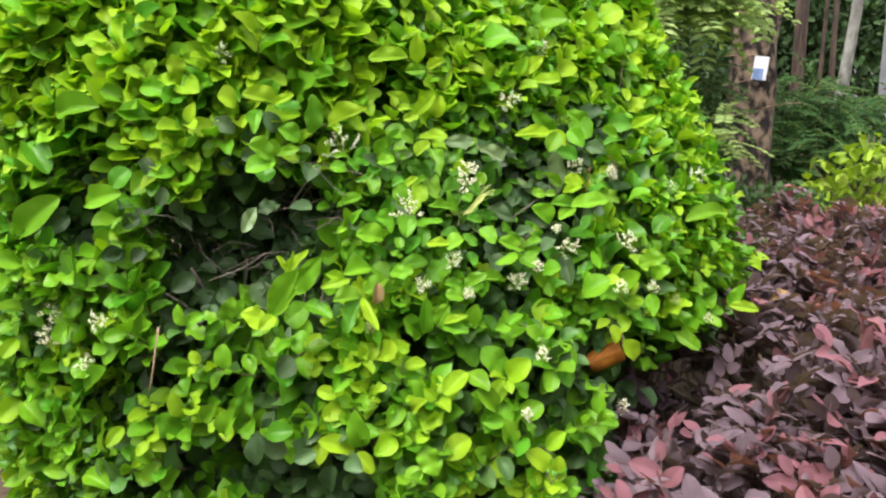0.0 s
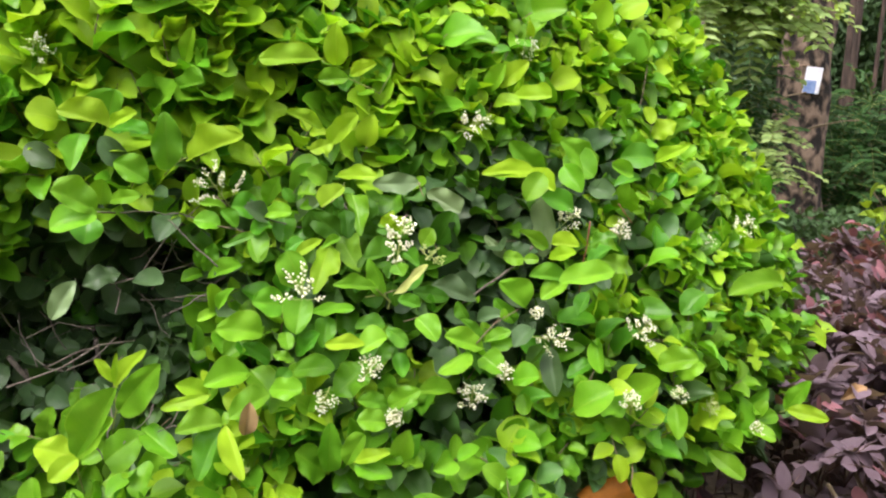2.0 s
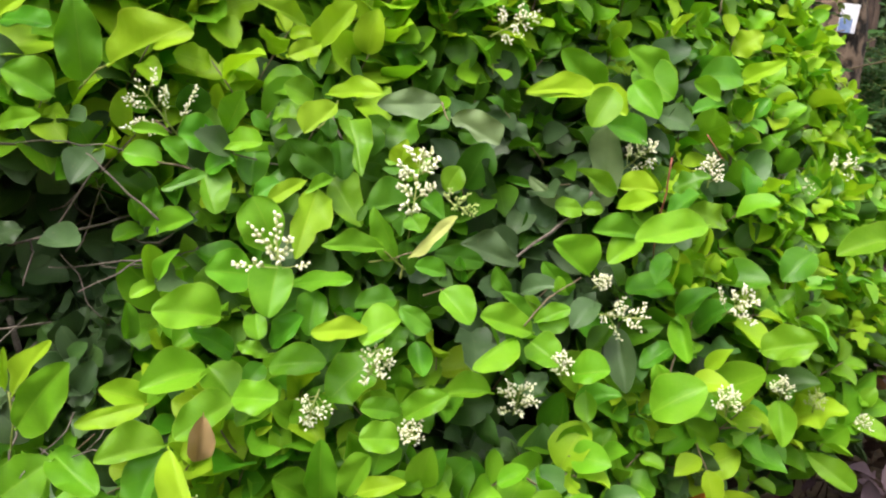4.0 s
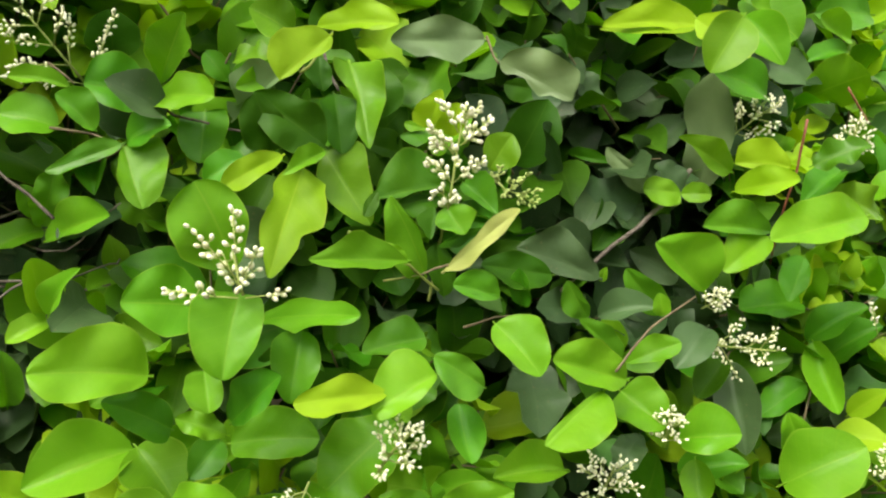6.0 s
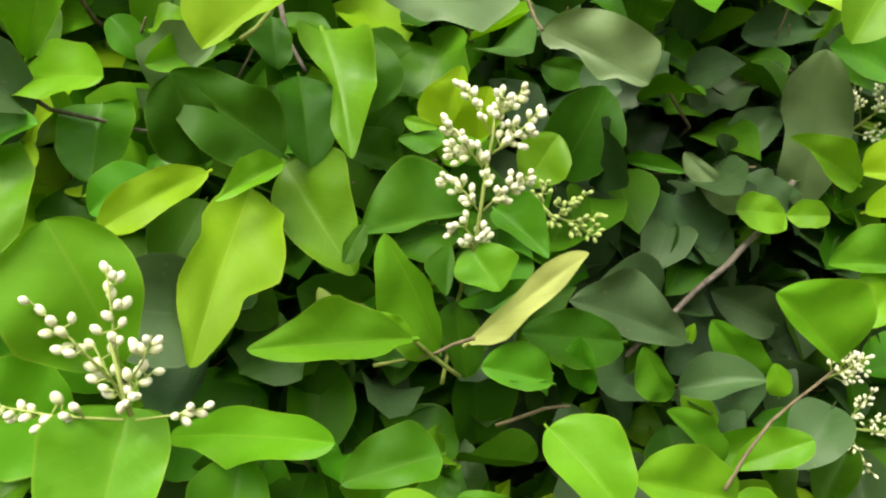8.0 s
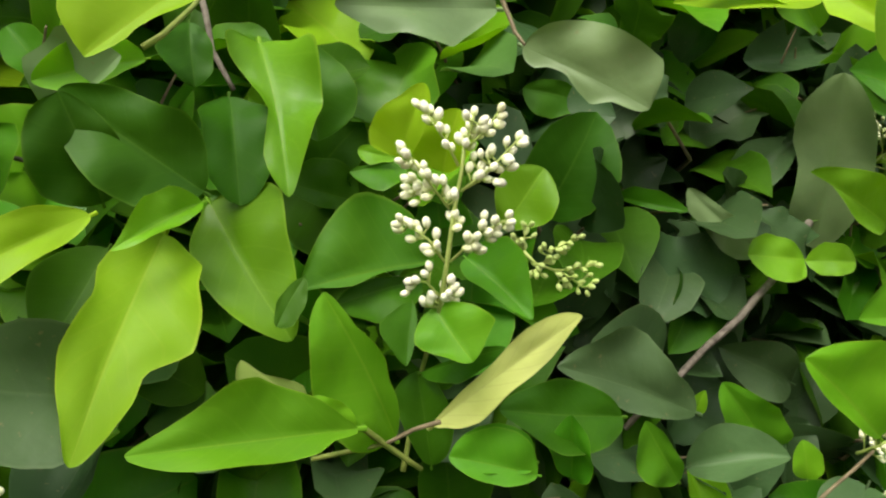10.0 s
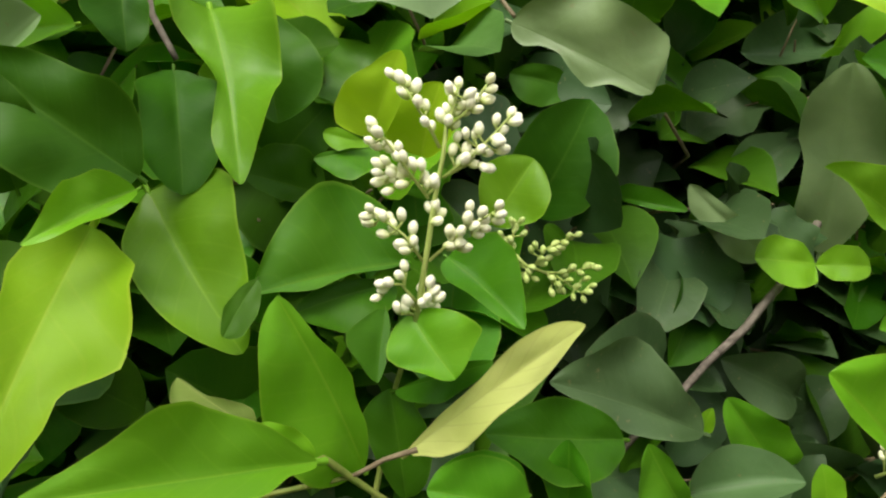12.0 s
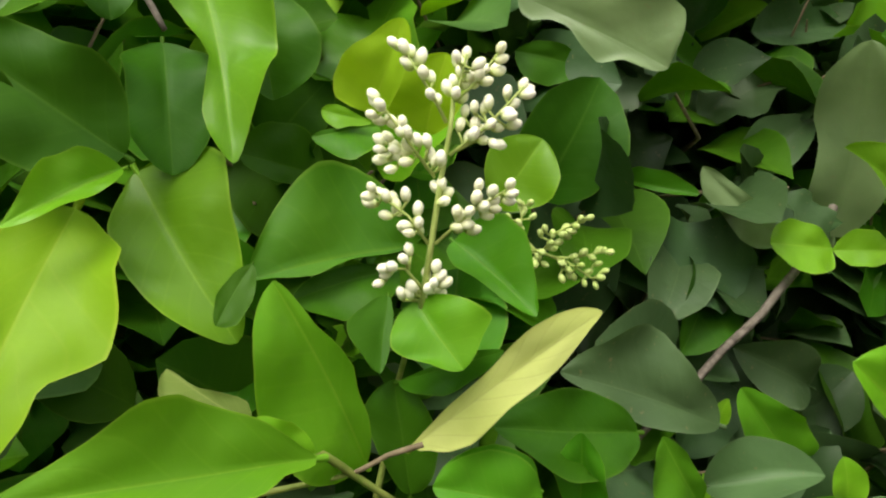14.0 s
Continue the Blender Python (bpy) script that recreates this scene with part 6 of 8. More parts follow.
twig([(-0.378, 1.881, 1.259), (-0.324, 1.931, 1.248), (-0.270, 1.980, 1.278)], 0.0014, 'grey')
twig([(-0.469, 1.795, 1.029), (-0.403, 1.815, 1.051), (-0.367, 1.850, 1.075), (-0.331, 1.887, 1.070)], 0.0015, 'grey')
twig([(-0.396, 1.815, 1.048), (-0.378, 1.853, 1.051), (-0.364, 1.898, 1.071)], 0.0011, 'grey')
twig([(-0.486, 1.876, 1.072), (-0.448, 1.898, 1.091), (-0.399, 1.910, 1.077)], 0.0010, 'grey')
twig([(-0.348, 1.855, 1.161), (-0.291, 1.901, 1.169), (-0.247, 1.954, 1.179)], 0.0014, 'grey')
twig([(-0.305, 1.762, 1.048), (-0.302, 1.756, 1.017), (-0.314, 1.765, 0.979)], 0.0012, 'green')
twig([(-0.354, 1.742, 0.957), (-0.351, 1.744, 0.927), (-0.354, 1.759, 0.896)], 0.0012, 'green')
twig([(-0.274, 1.793, 0.968), (-0.242, 1.784, 0.997)], 0.001, 'brown')
twig([(0.760, 2.290, 0.832), (0.799, 2.335, 0.821)], 0.001, 'green')
twig([(0.495, 2.446, 1.497), (0.469, 2.367, 1.411)], 0.001, 'brown')
twig([(0.360, 2.017, 1.023), (0.336, 1.979, 0.982)], 0.0011, 'brown')
twig([(-0.561, 1.749, 0.945), (-0.574, 1.744, 0.876), (-0.594, 1.758, 0.803)], 0.0022, 'tan')
twig([(-0.454, 1.864, 1.034), (-0.388, 1.846, 1.067), (-0.365, 1.847, 1.073)], 0.0013, 'grey')
twig([(-0.261, 1.888, 1.245), (-0.323, 1.888, 1.162)], 0.0013, 'grey')


def front(x, z):
    """How far from the camera's start the leafy face of the shrub stands at that place and height."""
    h = z - 1.2
    return 1.887 + 0.401 * x + 0.491 * h + 0.493 * x * x + 0.377 * x * h + 0.315 * h * h + 0.26 * max(x - 0.3, 0) ** 2


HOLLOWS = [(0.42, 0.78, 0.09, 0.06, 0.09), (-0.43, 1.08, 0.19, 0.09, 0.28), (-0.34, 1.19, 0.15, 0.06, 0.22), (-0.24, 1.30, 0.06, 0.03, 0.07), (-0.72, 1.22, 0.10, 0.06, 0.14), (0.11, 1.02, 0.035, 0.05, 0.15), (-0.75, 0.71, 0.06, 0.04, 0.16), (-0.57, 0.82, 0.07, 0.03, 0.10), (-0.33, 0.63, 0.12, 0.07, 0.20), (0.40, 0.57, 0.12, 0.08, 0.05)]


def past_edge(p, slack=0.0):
    """Past the shrub's right outline, cut by angle to fit the camera's first view."""
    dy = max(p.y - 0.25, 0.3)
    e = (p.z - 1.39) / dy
    view_edge = min(0.262 + 0.52 * max(0.1157 - e, -0.1), 0.40, max(0.40 - 1.75 * (-0.27 - e), 0.24))
    return p.x / dy > view_edge * 0.98 - 0.012 + slack + 0.016 * noise.noise(Vector((p.z * 9, p.y * 3, 4.4)))


def sunk(x, z):
    """Depth of the hollows in the leafy face."""
    return sum(deep * math.exp(-((x - hx) / rx) ** 2 - ((z - hz) / rz) ** 2) for hx, hz, rx, rz, deep in HOLLOWS)


def face(x, z):
    y = front(x, z)
    zone = max(0.0, 1 - (abs(x - 0.0) / 0.52) ** 6 - (abs(z - 1.2) / 0.34) ** 6)
    y += 0.05 * zone - 0.012 * (1 - zone)
    y += 0.035 * noise.noise(Vector((x * 6, z * 6, 3.1))) + 0.05 * noise.noise(Vector((x * 2.2, z * 2.2, 7.7)))
    gap = noise.noise(Vector((x * 4.5, z * 5.5, 21.3)))
    y += 0.22 * max(0.0, gap - 0.18) * (1.0 if z < 1.02 or abs(x) > 0.5 else 0.0) * (1.6 if z < 1.0 else 0.7)
    return y + sunk(x, z)


rng = random.Random(11)
for k in range(5):
    placed.append(Vector((0.335 + 0.027 * k, 1.99, 0.790 + 0.007 * k)))
heroes = np.array([tuple(p) for p in placed])
mass = {k: [] for k in "lbmndekx"}
shoots = []


def privet_shoot(x, z, depth):
    sx = (front(x + 0.02, z) - front(x - 0.02, z)) / 0.04
    sz = (front(x, z + 0.02) - front(x, z - 0.02)) / 0.04
    out = Vector((sx, -1, sz)).normalized()
    up = Vector((0, 0, 1))
    p = Vector((x, face(x, z) + depth, z))
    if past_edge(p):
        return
    hollow = sunk(x, z)
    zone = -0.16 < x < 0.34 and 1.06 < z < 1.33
    if depth < 0.09 and not zone and noise.noise(Vector((x * 9.5, z * 9.5, 14.2))) < (-0.15 if z < 1.1 else -0.26 if z < 1.32 else -0.42):
        return
    d = (out * 0.75 + up * rng.uniform(0.1, 0.8) + rand_dir(rng) * 0.75).normalized()
    n_pairs = rng.choice((2, 3, 3, 4))
    gap = rng.uniform(0.018, 0.030)
    a0 = rng.uniform(0, 6.28)
    side = d.orthogonal().normalized()
    start = p - d * gap * n_pairs
    size = rng.uniform(0.048, 0.072) * (1 + 0.2 * smooth(1.22, 1.4, z) * smooth(0.25, -0.1, x))
    fresh = rng.random()
    kept = 0
    for k in range(n_pairs + 1):
        q = start + d * gap * k
        last = k == n_pairs
        for s in ((0, 1) if not last else (0, 1) if rng.random() < 0.7 else (0,)):
            ang = a0 + k * 1.5708 + s * 3.1416 + rng.uniform(-0.35, 0.35)
            rad = Matrix.Rotation(ang, 3, d) @ side
            open_ = 0.95 if not last else 0.45
            axis = (d * rng.uniform(0.3, 0.8) + rad * open_ + up * 0.1 - up * rng.uniform(0, 0.35)).normalized()
            nrm = up * rng.uniform(0.25, 0.8) + out * (rng.uniform(0.55, 1.1) + 0.35 * smooth(1.2, 1.45, z)) + rand_dir(rng) * 0.42
            ln = size * (1.0 - 0.5 * (k / n_pairs) ** 2 * rng.uniform(0.4, 1)) * rng.uniform(0.85, 1.12)
            wd = ln * rng.uniform(0.58, 0.80)
            base = q + rad * 0.003
            c = base + axis * ln * 0.5
            if len(heroes):
                dx, dz = heroes[:, 0] - c.x, heroes[:, 2] - c.z
                close = (dx * dx + dz * dz < (0.030) ** 2) & (heroes[:, 1] + 0.014 > c.y)
                if close.any():
                    continue
            # Behind the nearest flowers, darker tones put the dimness of the gaps into colour.
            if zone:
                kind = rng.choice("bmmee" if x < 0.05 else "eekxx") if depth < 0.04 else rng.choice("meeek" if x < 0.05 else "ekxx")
            # Recessed leaves take darker tones, so hollow shade is put into colour.
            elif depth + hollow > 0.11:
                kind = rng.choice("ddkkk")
            # Paler leaves towards the upper left: young growth plus top light put into colour.
            elif k >= n_pairs - 1 and depth < 0.05:
                kind = "l" if fresh < 0.25 + 0.40 * smooth(1.0, 1.5, z) + 0.25 * smooth(0.2, -0.3, x) * smooth(1.25, 1.45, z) else "b" if fresh < 0.92 else "m"
            else:
                bright = x < 0.25 and z > 1.22
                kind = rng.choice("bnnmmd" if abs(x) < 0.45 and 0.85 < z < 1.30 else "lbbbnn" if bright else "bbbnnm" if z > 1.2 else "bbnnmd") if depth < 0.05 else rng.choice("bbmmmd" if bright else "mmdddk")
            shape = rng.choice(("plain", "plain", "round", "round", "cup", "fold", "wavy", "wavy", "point"))
            mass[kind].append((leaf_matrix(base, axis, nrm, ln, wd), shape if depth < 0.12 else shape + "_far", c, depth))
            kept += 1
    if kept > n_pairs * 1.3:
        shoots.append((start, p + d * 0.004, depth))


def depth_draw():
    r = rng.random()
    return rng.uniform(0.0, 0.05) if r < 0.42 else rng.uniform(0.05, 0.15) if r < 0.72 else rng.uniform(0.15, 0.5)


for i in range(3200):
    privet_shoot(rng.uniform(-1.05, 1.12), rng.uniform(0.42, 1.8), depth_draw())
for i in range(2600):
    x, z = rng.uniform(-1.9, 1.2), rng.uniform(0.08, 2.05)
    if -1.05 < x < 1.12 and 0.42 < z < 1.8:
        continue
    privet_shoot(x, z, depth_draw())

for i in range(900):
    privet_shoot(rng.uniform(0.55, 1.12), rng.uniform(0.7, 1.8), depth_draw())

for i in range(450):
    privet_shoot(rng.uniform(-1.4, -0.7), rng.uniform(0.25, 0.75), depth_draw())

for i in range(260):
    privet_shoot(rng.uniform(-1.3, -0.85), rng.uniform(0.32, 0.66), 0.095)

for i in range(650):
    privet_shoot(rng.uniform(-1.4, 0.45), rng.uniform(1.36, 1.9), rng.uniform(0.0, 0.15))

# old leaves deep inside the shrub, dark tones partly standing in for the shade there
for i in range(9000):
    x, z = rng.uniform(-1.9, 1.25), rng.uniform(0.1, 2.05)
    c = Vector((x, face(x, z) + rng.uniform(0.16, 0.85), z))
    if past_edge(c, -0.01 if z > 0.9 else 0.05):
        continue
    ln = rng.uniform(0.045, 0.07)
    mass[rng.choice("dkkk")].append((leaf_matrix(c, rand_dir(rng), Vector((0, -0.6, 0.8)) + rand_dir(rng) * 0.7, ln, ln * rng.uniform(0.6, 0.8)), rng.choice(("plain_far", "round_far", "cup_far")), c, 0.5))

# a closed crown behind the upper face
for i in range(1500):
    x, z = rng.uniform(-1.7, 0.7), rng.uniform(1.3, 2.05)
    c = Vector((x, front(x, z) + rng.uniform(0.14, 0.45), z))
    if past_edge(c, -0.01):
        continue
    ln = rng.uniform(0.05, 0.075)
    mass[rng.choice("nmmdde")].append((leaf_matrix(c, rand_dir(rng), Vector((0, -0.9, 0.6)) + rand_dir(rng) * 0.5, ln, ln * rng.uniform(0.6, 0.8)), rng.choice(("plain_far", "round_far", "cup_far")), c, 0.5))

# dark-toned leaves a hand's width behind the nearest flowers, painting in the shade
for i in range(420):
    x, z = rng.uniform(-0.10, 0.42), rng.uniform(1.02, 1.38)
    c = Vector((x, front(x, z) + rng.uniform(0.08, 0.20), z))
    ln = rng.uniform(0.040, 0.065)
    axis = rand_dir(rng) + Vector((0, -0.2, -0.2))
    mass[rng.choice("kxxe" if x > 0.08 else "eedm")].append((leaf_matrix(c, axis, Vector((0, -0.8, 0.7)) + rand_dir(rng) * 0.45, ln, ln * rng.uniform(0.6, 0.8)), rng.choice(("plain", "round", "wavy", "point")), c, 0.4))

# old leaves lining the hollows of the leafy face, toned darker as painted shade
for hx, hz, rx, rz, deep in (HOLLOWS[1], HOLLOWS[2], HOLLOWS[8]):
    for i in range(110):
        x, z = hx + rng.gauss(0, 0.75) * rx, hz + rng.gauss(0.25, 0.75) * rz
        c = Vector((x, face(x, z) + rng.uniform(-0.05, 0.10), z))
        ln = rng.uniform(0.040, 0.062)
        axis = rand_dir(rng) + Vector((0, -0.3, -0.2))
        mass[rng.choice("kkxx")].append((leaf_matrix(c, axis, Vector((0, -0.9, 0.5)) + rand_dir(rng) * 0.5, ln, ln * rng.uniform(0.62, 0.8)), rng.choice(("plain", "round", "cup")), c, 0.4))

# crown and back of the shrub, away from the path
for i in range(9000):
    a, e = rng.uniform(0, 6.2832), rng.random()
    top = rng.random() < 0.4
    rr = math.sqrt(rng.random()) if top else 1.0
    x, y = -0.42 + 1.5 * rr * math.cos(a), 3.05 + 1.15 * rr * math.sin(a)
    z = 2.08 - 0.22 * rr ** 4 if top else 0.10 + 1.78 * e
    wide = 1.0 if top else 1 - 0.22 * (2 * e - 1) ** 2
    x, y = -0.42 + (x + 0.42) * wide, 3.05 + (y - 3.05) * wide
    p = Vector((x, y, z)) + rand_dir(rng) * 0.09 + Vector((0, 0, 0.10 * noise.noise(Vector((x * 3, y * 3, z * 3)))))
    if i % 4 == 0:
        p = Vector((-0.42, 3.05, 1.0)).lerp(p, rng.uniform(0.3, 0.95))
    if p.y < front(p.x, min(p.z, 1.9)) + 0.25 or p.x > 0.20 * (p.y - 0.25):
        continue
    out = Vector((0, 0, 1)) if top else Vector((math.cos(a), math.sin(a), 0.4))
    ln = rng.uniform(0.05, 0.075)
    mass[rng.choice("lbbbmmd")].append((leaf_matrix(p, out * 0.3 + rand_dir(rng), out + rand_dir(rng) * 0.6, ln, ln * rng.uniform(0.58, 0.8)), rng.choice(("plain_far", "round_far", "cup_far", "fold_far")), p, 0.5))

singles = 0
for kind in "lbm":
    keep = []
    for m, shape, c, depth in mass[kind]:
        if singles < 72 and depth < 0.03 and -0.75 < c.x < 0.75 and 0.75 < c.z < 1.45 and (abs(c.x) > 0.45 or c.z < 0.92):
            leaf_object(privet, m, KIND[kind], shape, singles % 2)
            singles += 1
        else:
            keep.append((m, shape, c, depth))
    mass[kind] = keep
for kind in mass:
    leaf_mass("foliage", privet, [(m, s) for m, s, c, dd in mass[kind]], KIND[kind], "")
sv = []
for a, b, depth in shoots:
    if depth > 0.12:
        continue
    mid = a.lerp(b, 0.5) + rand_dir(rng) * 0.003
    back = a + Vector((rng.uniform(-0.02, 0.02), 0.07, -0.03))
    sv.append(tube((back, a, mid, b), (0.0016, 0.0013, 0.001, 0.0007), 4))
for i in range(34):
    hx, hz, rx, rz, deep = HOLLOWS[1] if i < 22 else HOLLOWS[2]
    x, z = hx + rng.uniform(-1, 1) * rx, hz + rng.uniform(-1.1, 1) * rz
    q = Vector((x, face(x, z) - rng.uniform(0.02, 0.12), z))
    way = Vector((rng.uniform(-1, 1), rng.uniform(-0.5, 0.2), rng.uniform(-0.5, 0.6))).normalized()
    line = [q]
    for k in range(5):
        way = (way + rand_dir(rng) * 0.45).normalized()
        line.append(line[-1] + way * rng.uniform(0.014, 0.028))
    twig(line, rng.uniform(0.0007, 0.0013), "grey")
v, f = join(sv)
part("shoot_mass", mesh_from("shoot_mass", v, f, TWIG["brown"]), privet, "many thin brown shoots", kind="stuff")


def stem(points, r0, r1):
    pts = []
    for i in range(len(points) - 1):
        for k in range(5):
            q = Vector(points[i]).lerp(Vector(points[i + 1]), k / 5)
            pts.append(q + noise.noise_vector(q * 5) * 0.02)
    pts.append(Vector(points[-1]))
    return tube(pts, [r0 + (r1 - r0) * i / len(pts) for i in range(len(pts))], 7)


for i in range(26):
    x0 = rng.uniform(-1.2, 0.8)
    x1, z1 = x0 + rng.uniform(-0.35, 0.35), rng.uniform(0.9, 1.75)
    y1 = front(x1, z1) + rng.uniform(0.12, 0.3)
    v, f = stem(((x0, 2.45 + 0.2 * rng.random() + 0.25 * max(x0, 0), -0.02), ((x0 * 2 + x1) / 3, y1 + 0.35, z1 * 0.45), (x1, y1, z1)), rng.uniform(0.008, 0.016), 0.003)
    part("stem", mesh_from("stem", v, f, TWIG["grey"]), privet)

# ---- flower panicles of the privet ----
bud_v, bud_f = [], []
BUD_RINGS, BUD_SIDES = 8, 9
for i in range(BUD_RINGS):
    v_ = i / (BUD_RINGS - 1)
    rad = 0.5 * math.sqrt(max(1 - (2 * min(max(v_, 0.02), 0.98) - 1) ** 2, 0)) * (0.80 + 0.30 * v_ - 0.12 * v_ ** 3)
    for k in range(BUD_SIDES):
        a_ = 2 * math.pi * k / BUD_SIDES
        bud_v.append((rad * math.cos(a_), v_, rad * math.sin(a_)))
for i in range(BUD_RINGS - 1):
    for k in range(BUD_SIDES):
        j = (k + 1) % BUD_SIDES
        bud_f.append((i * BUD_SIDES + k, (i + 1) * BUD_SIDES + k, (i + 1) * BUD_SIDES + j, i * BUD_SIDES + j))
bud_f += [tuple(range(BUD_SIDES)), tuple(range((BUD_RINGS - 1) * BUD_SIDES, BUD_RINGS * BUD_SIDES))[::-1]]
BUD = {"white": mesh_from("bud", bud_v, bud_f, BUD_WHITE), "green": mesh_from("bud", bud_v, bud_f, BUD_GREEN)}


def bud_matrix(p, d, size):
    d = d.normalized()
    m = leaf_matrix(p, d, d.orthogonal(), size * 1.40, size)
    m.col[2] = m.col[2] * (1 / 1.40)
    return m


def panicle(base, branches, bud, tint, single, label):
    """A flower head: branches are ((from), (to), buds); each bud sits on its own short stalk."""
    r = random.Random(round(base[0] * 1000) + round(base[2] * 777))
    tubes, mats = [], []
    for a, b, count in branches:
        a, b = Vector(a), Vector(b)
        d = b - a
        mid = a.lerp(b, 0.5) + rand_dir(r) * d.length * 0.05
        thick = bud * (0.17 if count else 0.36)
        tubes.append(tube((a, mid, b), (thick * 1.2, thick, thick * 0.7), 5))
        for k in range(count):
            s = 0.34 + 0.68 * (k + 0.5) / count
            q = a.lerp(b, min(s, 1.0))
            side = rand_dir(r)
            side = (side - d.normalized() * side.dot(d.normalized())).normalized()
            w = d.normalized() * r.uniform(0.35, 0.9) + side * (0.75 if s < 0.95 else 0.12) + Vector((0, 0, 0.15))
            w.normalize()
            tip = q + w * bud * (r.uniform(0.15, 0.5) if single else r.uniform(0.3, 2.0))
            tubes.append(tube((q, tip), (thick * 0.6, thick * 0.55), 4))
            mats.append(bud_matrix(tip, w, bud * r.uniform(0.82, 1.12)))
    v, f = join(tubes)
    head = part("flower_panicle", mesh_from("flower_panicle", [Vector(p) - Vector(base) for p in v], f, STALK), privet, label, Matrix.Translation(base))
    if single:
        for m in mats:
            ob = new("bud", BUD[tint])
            ob.matrix_basis = m
            attach(ob, head)
    else:
        bv = np.array(bud_v)
        vv = np.vstack([bv @ np.array(m)[:3, :3].T + np.array(m)[:3, 3] for m in mats])
        ff = [tuple(i + n * len(bud_v) for i in q) for n in range(len(mats)) for q in bud_f]
        part("bud_head", mesh_from("bud_head", vv, ff, BUD_WHITE if tint == "white" else BUD_GREEN), head, kind="stuff")


def spray(centre, height, tint="white", lean=(0.0, -0.25, 1.0), single=False, spread=0.75, pairs=6, bud=0.0021):
    """A privet panicle of that height round its centre: opposite branchlets that shorten towards the top."""
    r = random.Random(round(centre[0] * 911) + round(centre[2] * 613))
    d = Vector(lean).normalized()
    c = Vector(centre)
    base = c - d * height * 0.55
    side = d.orthogonal().normalized()
    branches = [(base, c + d * height * 0.42, 0)]
    a0 = r.uniform(0, 3.1)
    for k in range(pairs):
        s = 0.18 + 0.62 * k / max(pairs - 1, 1)
        q = base + d * height * s
        for j in (0, 1):
            rad = Matrix.Rotation(a0 + k * 1.2 + j * 3.14 + r.uniform(-0.3, 0.3), 3, d) @ side
            ln = height * spread * (0.62 - 0.4 * k / pairs) * r.uniform(0.75, 1.15)
            e = q + (rad * 0.85 + d * 0.55) * ln
            branches.append((q, e, max(5, int(ln / bud * 1.25))))
    branches.append((c + d * height * 0.2, c + d * height * 0.45, 7))
    panicle(tuple(base), branches, bud, tint, single, "pyramidal cluster of %s privet flower buds" % ("cream white" if tint == "white" else "unripe pale green"))


# the three nearest flower heads, branchlet by branchlet: stalk and buds, across and up from the foot, in millimetres
def head(foot, rows, bud, tint, label):
    r = random.Random(round(foot[0] * 5000))
    foot = Vector(foot)
    tubes, mats = [], []
    for stalk, buds in rows:
        off = r.uniform(-5.0, 2.5) if buds else 0.0
        last = len(stalk) - 1
        pts = [foot + Vector((x, off * k / last, z)) * 0.001 for k, (x, z) in enumerate(stalk)]
        thick = 0.00046 if buds else 0.00085
        tubes.append(tube(pts, [thick * (1.15 - 0.5 * k / last) for k in range(last + 1)], 6))
        pairs = [(x, z, 0.0) for x, z in buds]
        pairs += [(x + r.uniform(-2.4, 2.4), z - r.uniform(0.6, 2.6), 1.0) for x, z in buds if r.random() < 0.55]
        for x, z, behind in pairs:
            near, best = None, 9.0
            for k in range(last):
                for h in range(7):
                    q = pts[k].lerp(pts[k + 1], h / 6)
                    gap = math.hypot(q.x - foot.x - x * 0.001, q.z - foot.z - z * 0.001)
                    if gap < best:
                        near, best, way = q, gap, (pts[k + 1] - pts[k]).normalized()
            size = bud * r.uniform(0.86, 1.10)
            c = Vector((foot.x + x * 0.001, near.y + r.uniform(-0.0030, 0.0016) + 0.0026 * behind, foot.z + z * 0.001))
            d = (way * 0.9 + (c - near).normalized() * 0.8 + Vector((0, -0.15, 0.2))).normalized()
            root = c - d * size * 0.70
            joint = near - way * min(0.0016, best * 0.6)
            tubes.append(tube((joint, joint.lerp(root, 0.6) + d * 0.0002, root + d * size * 0.1), (thick * 0.8, thick * 0.75, thick * 1.2), 5))
            mats.append(bud_matrix(root, d, size))
    v, f = join(tubes)
    ob = part("flower_panicle", mesh_from("flower_panicle", [p - foot for p in v], f, STALK), privet, label, Matrix.Translation(foot))
    for m in mats:
        one = new("bud", BUD[tint])
        one.matrix_basis = m
        attach(one, ob)


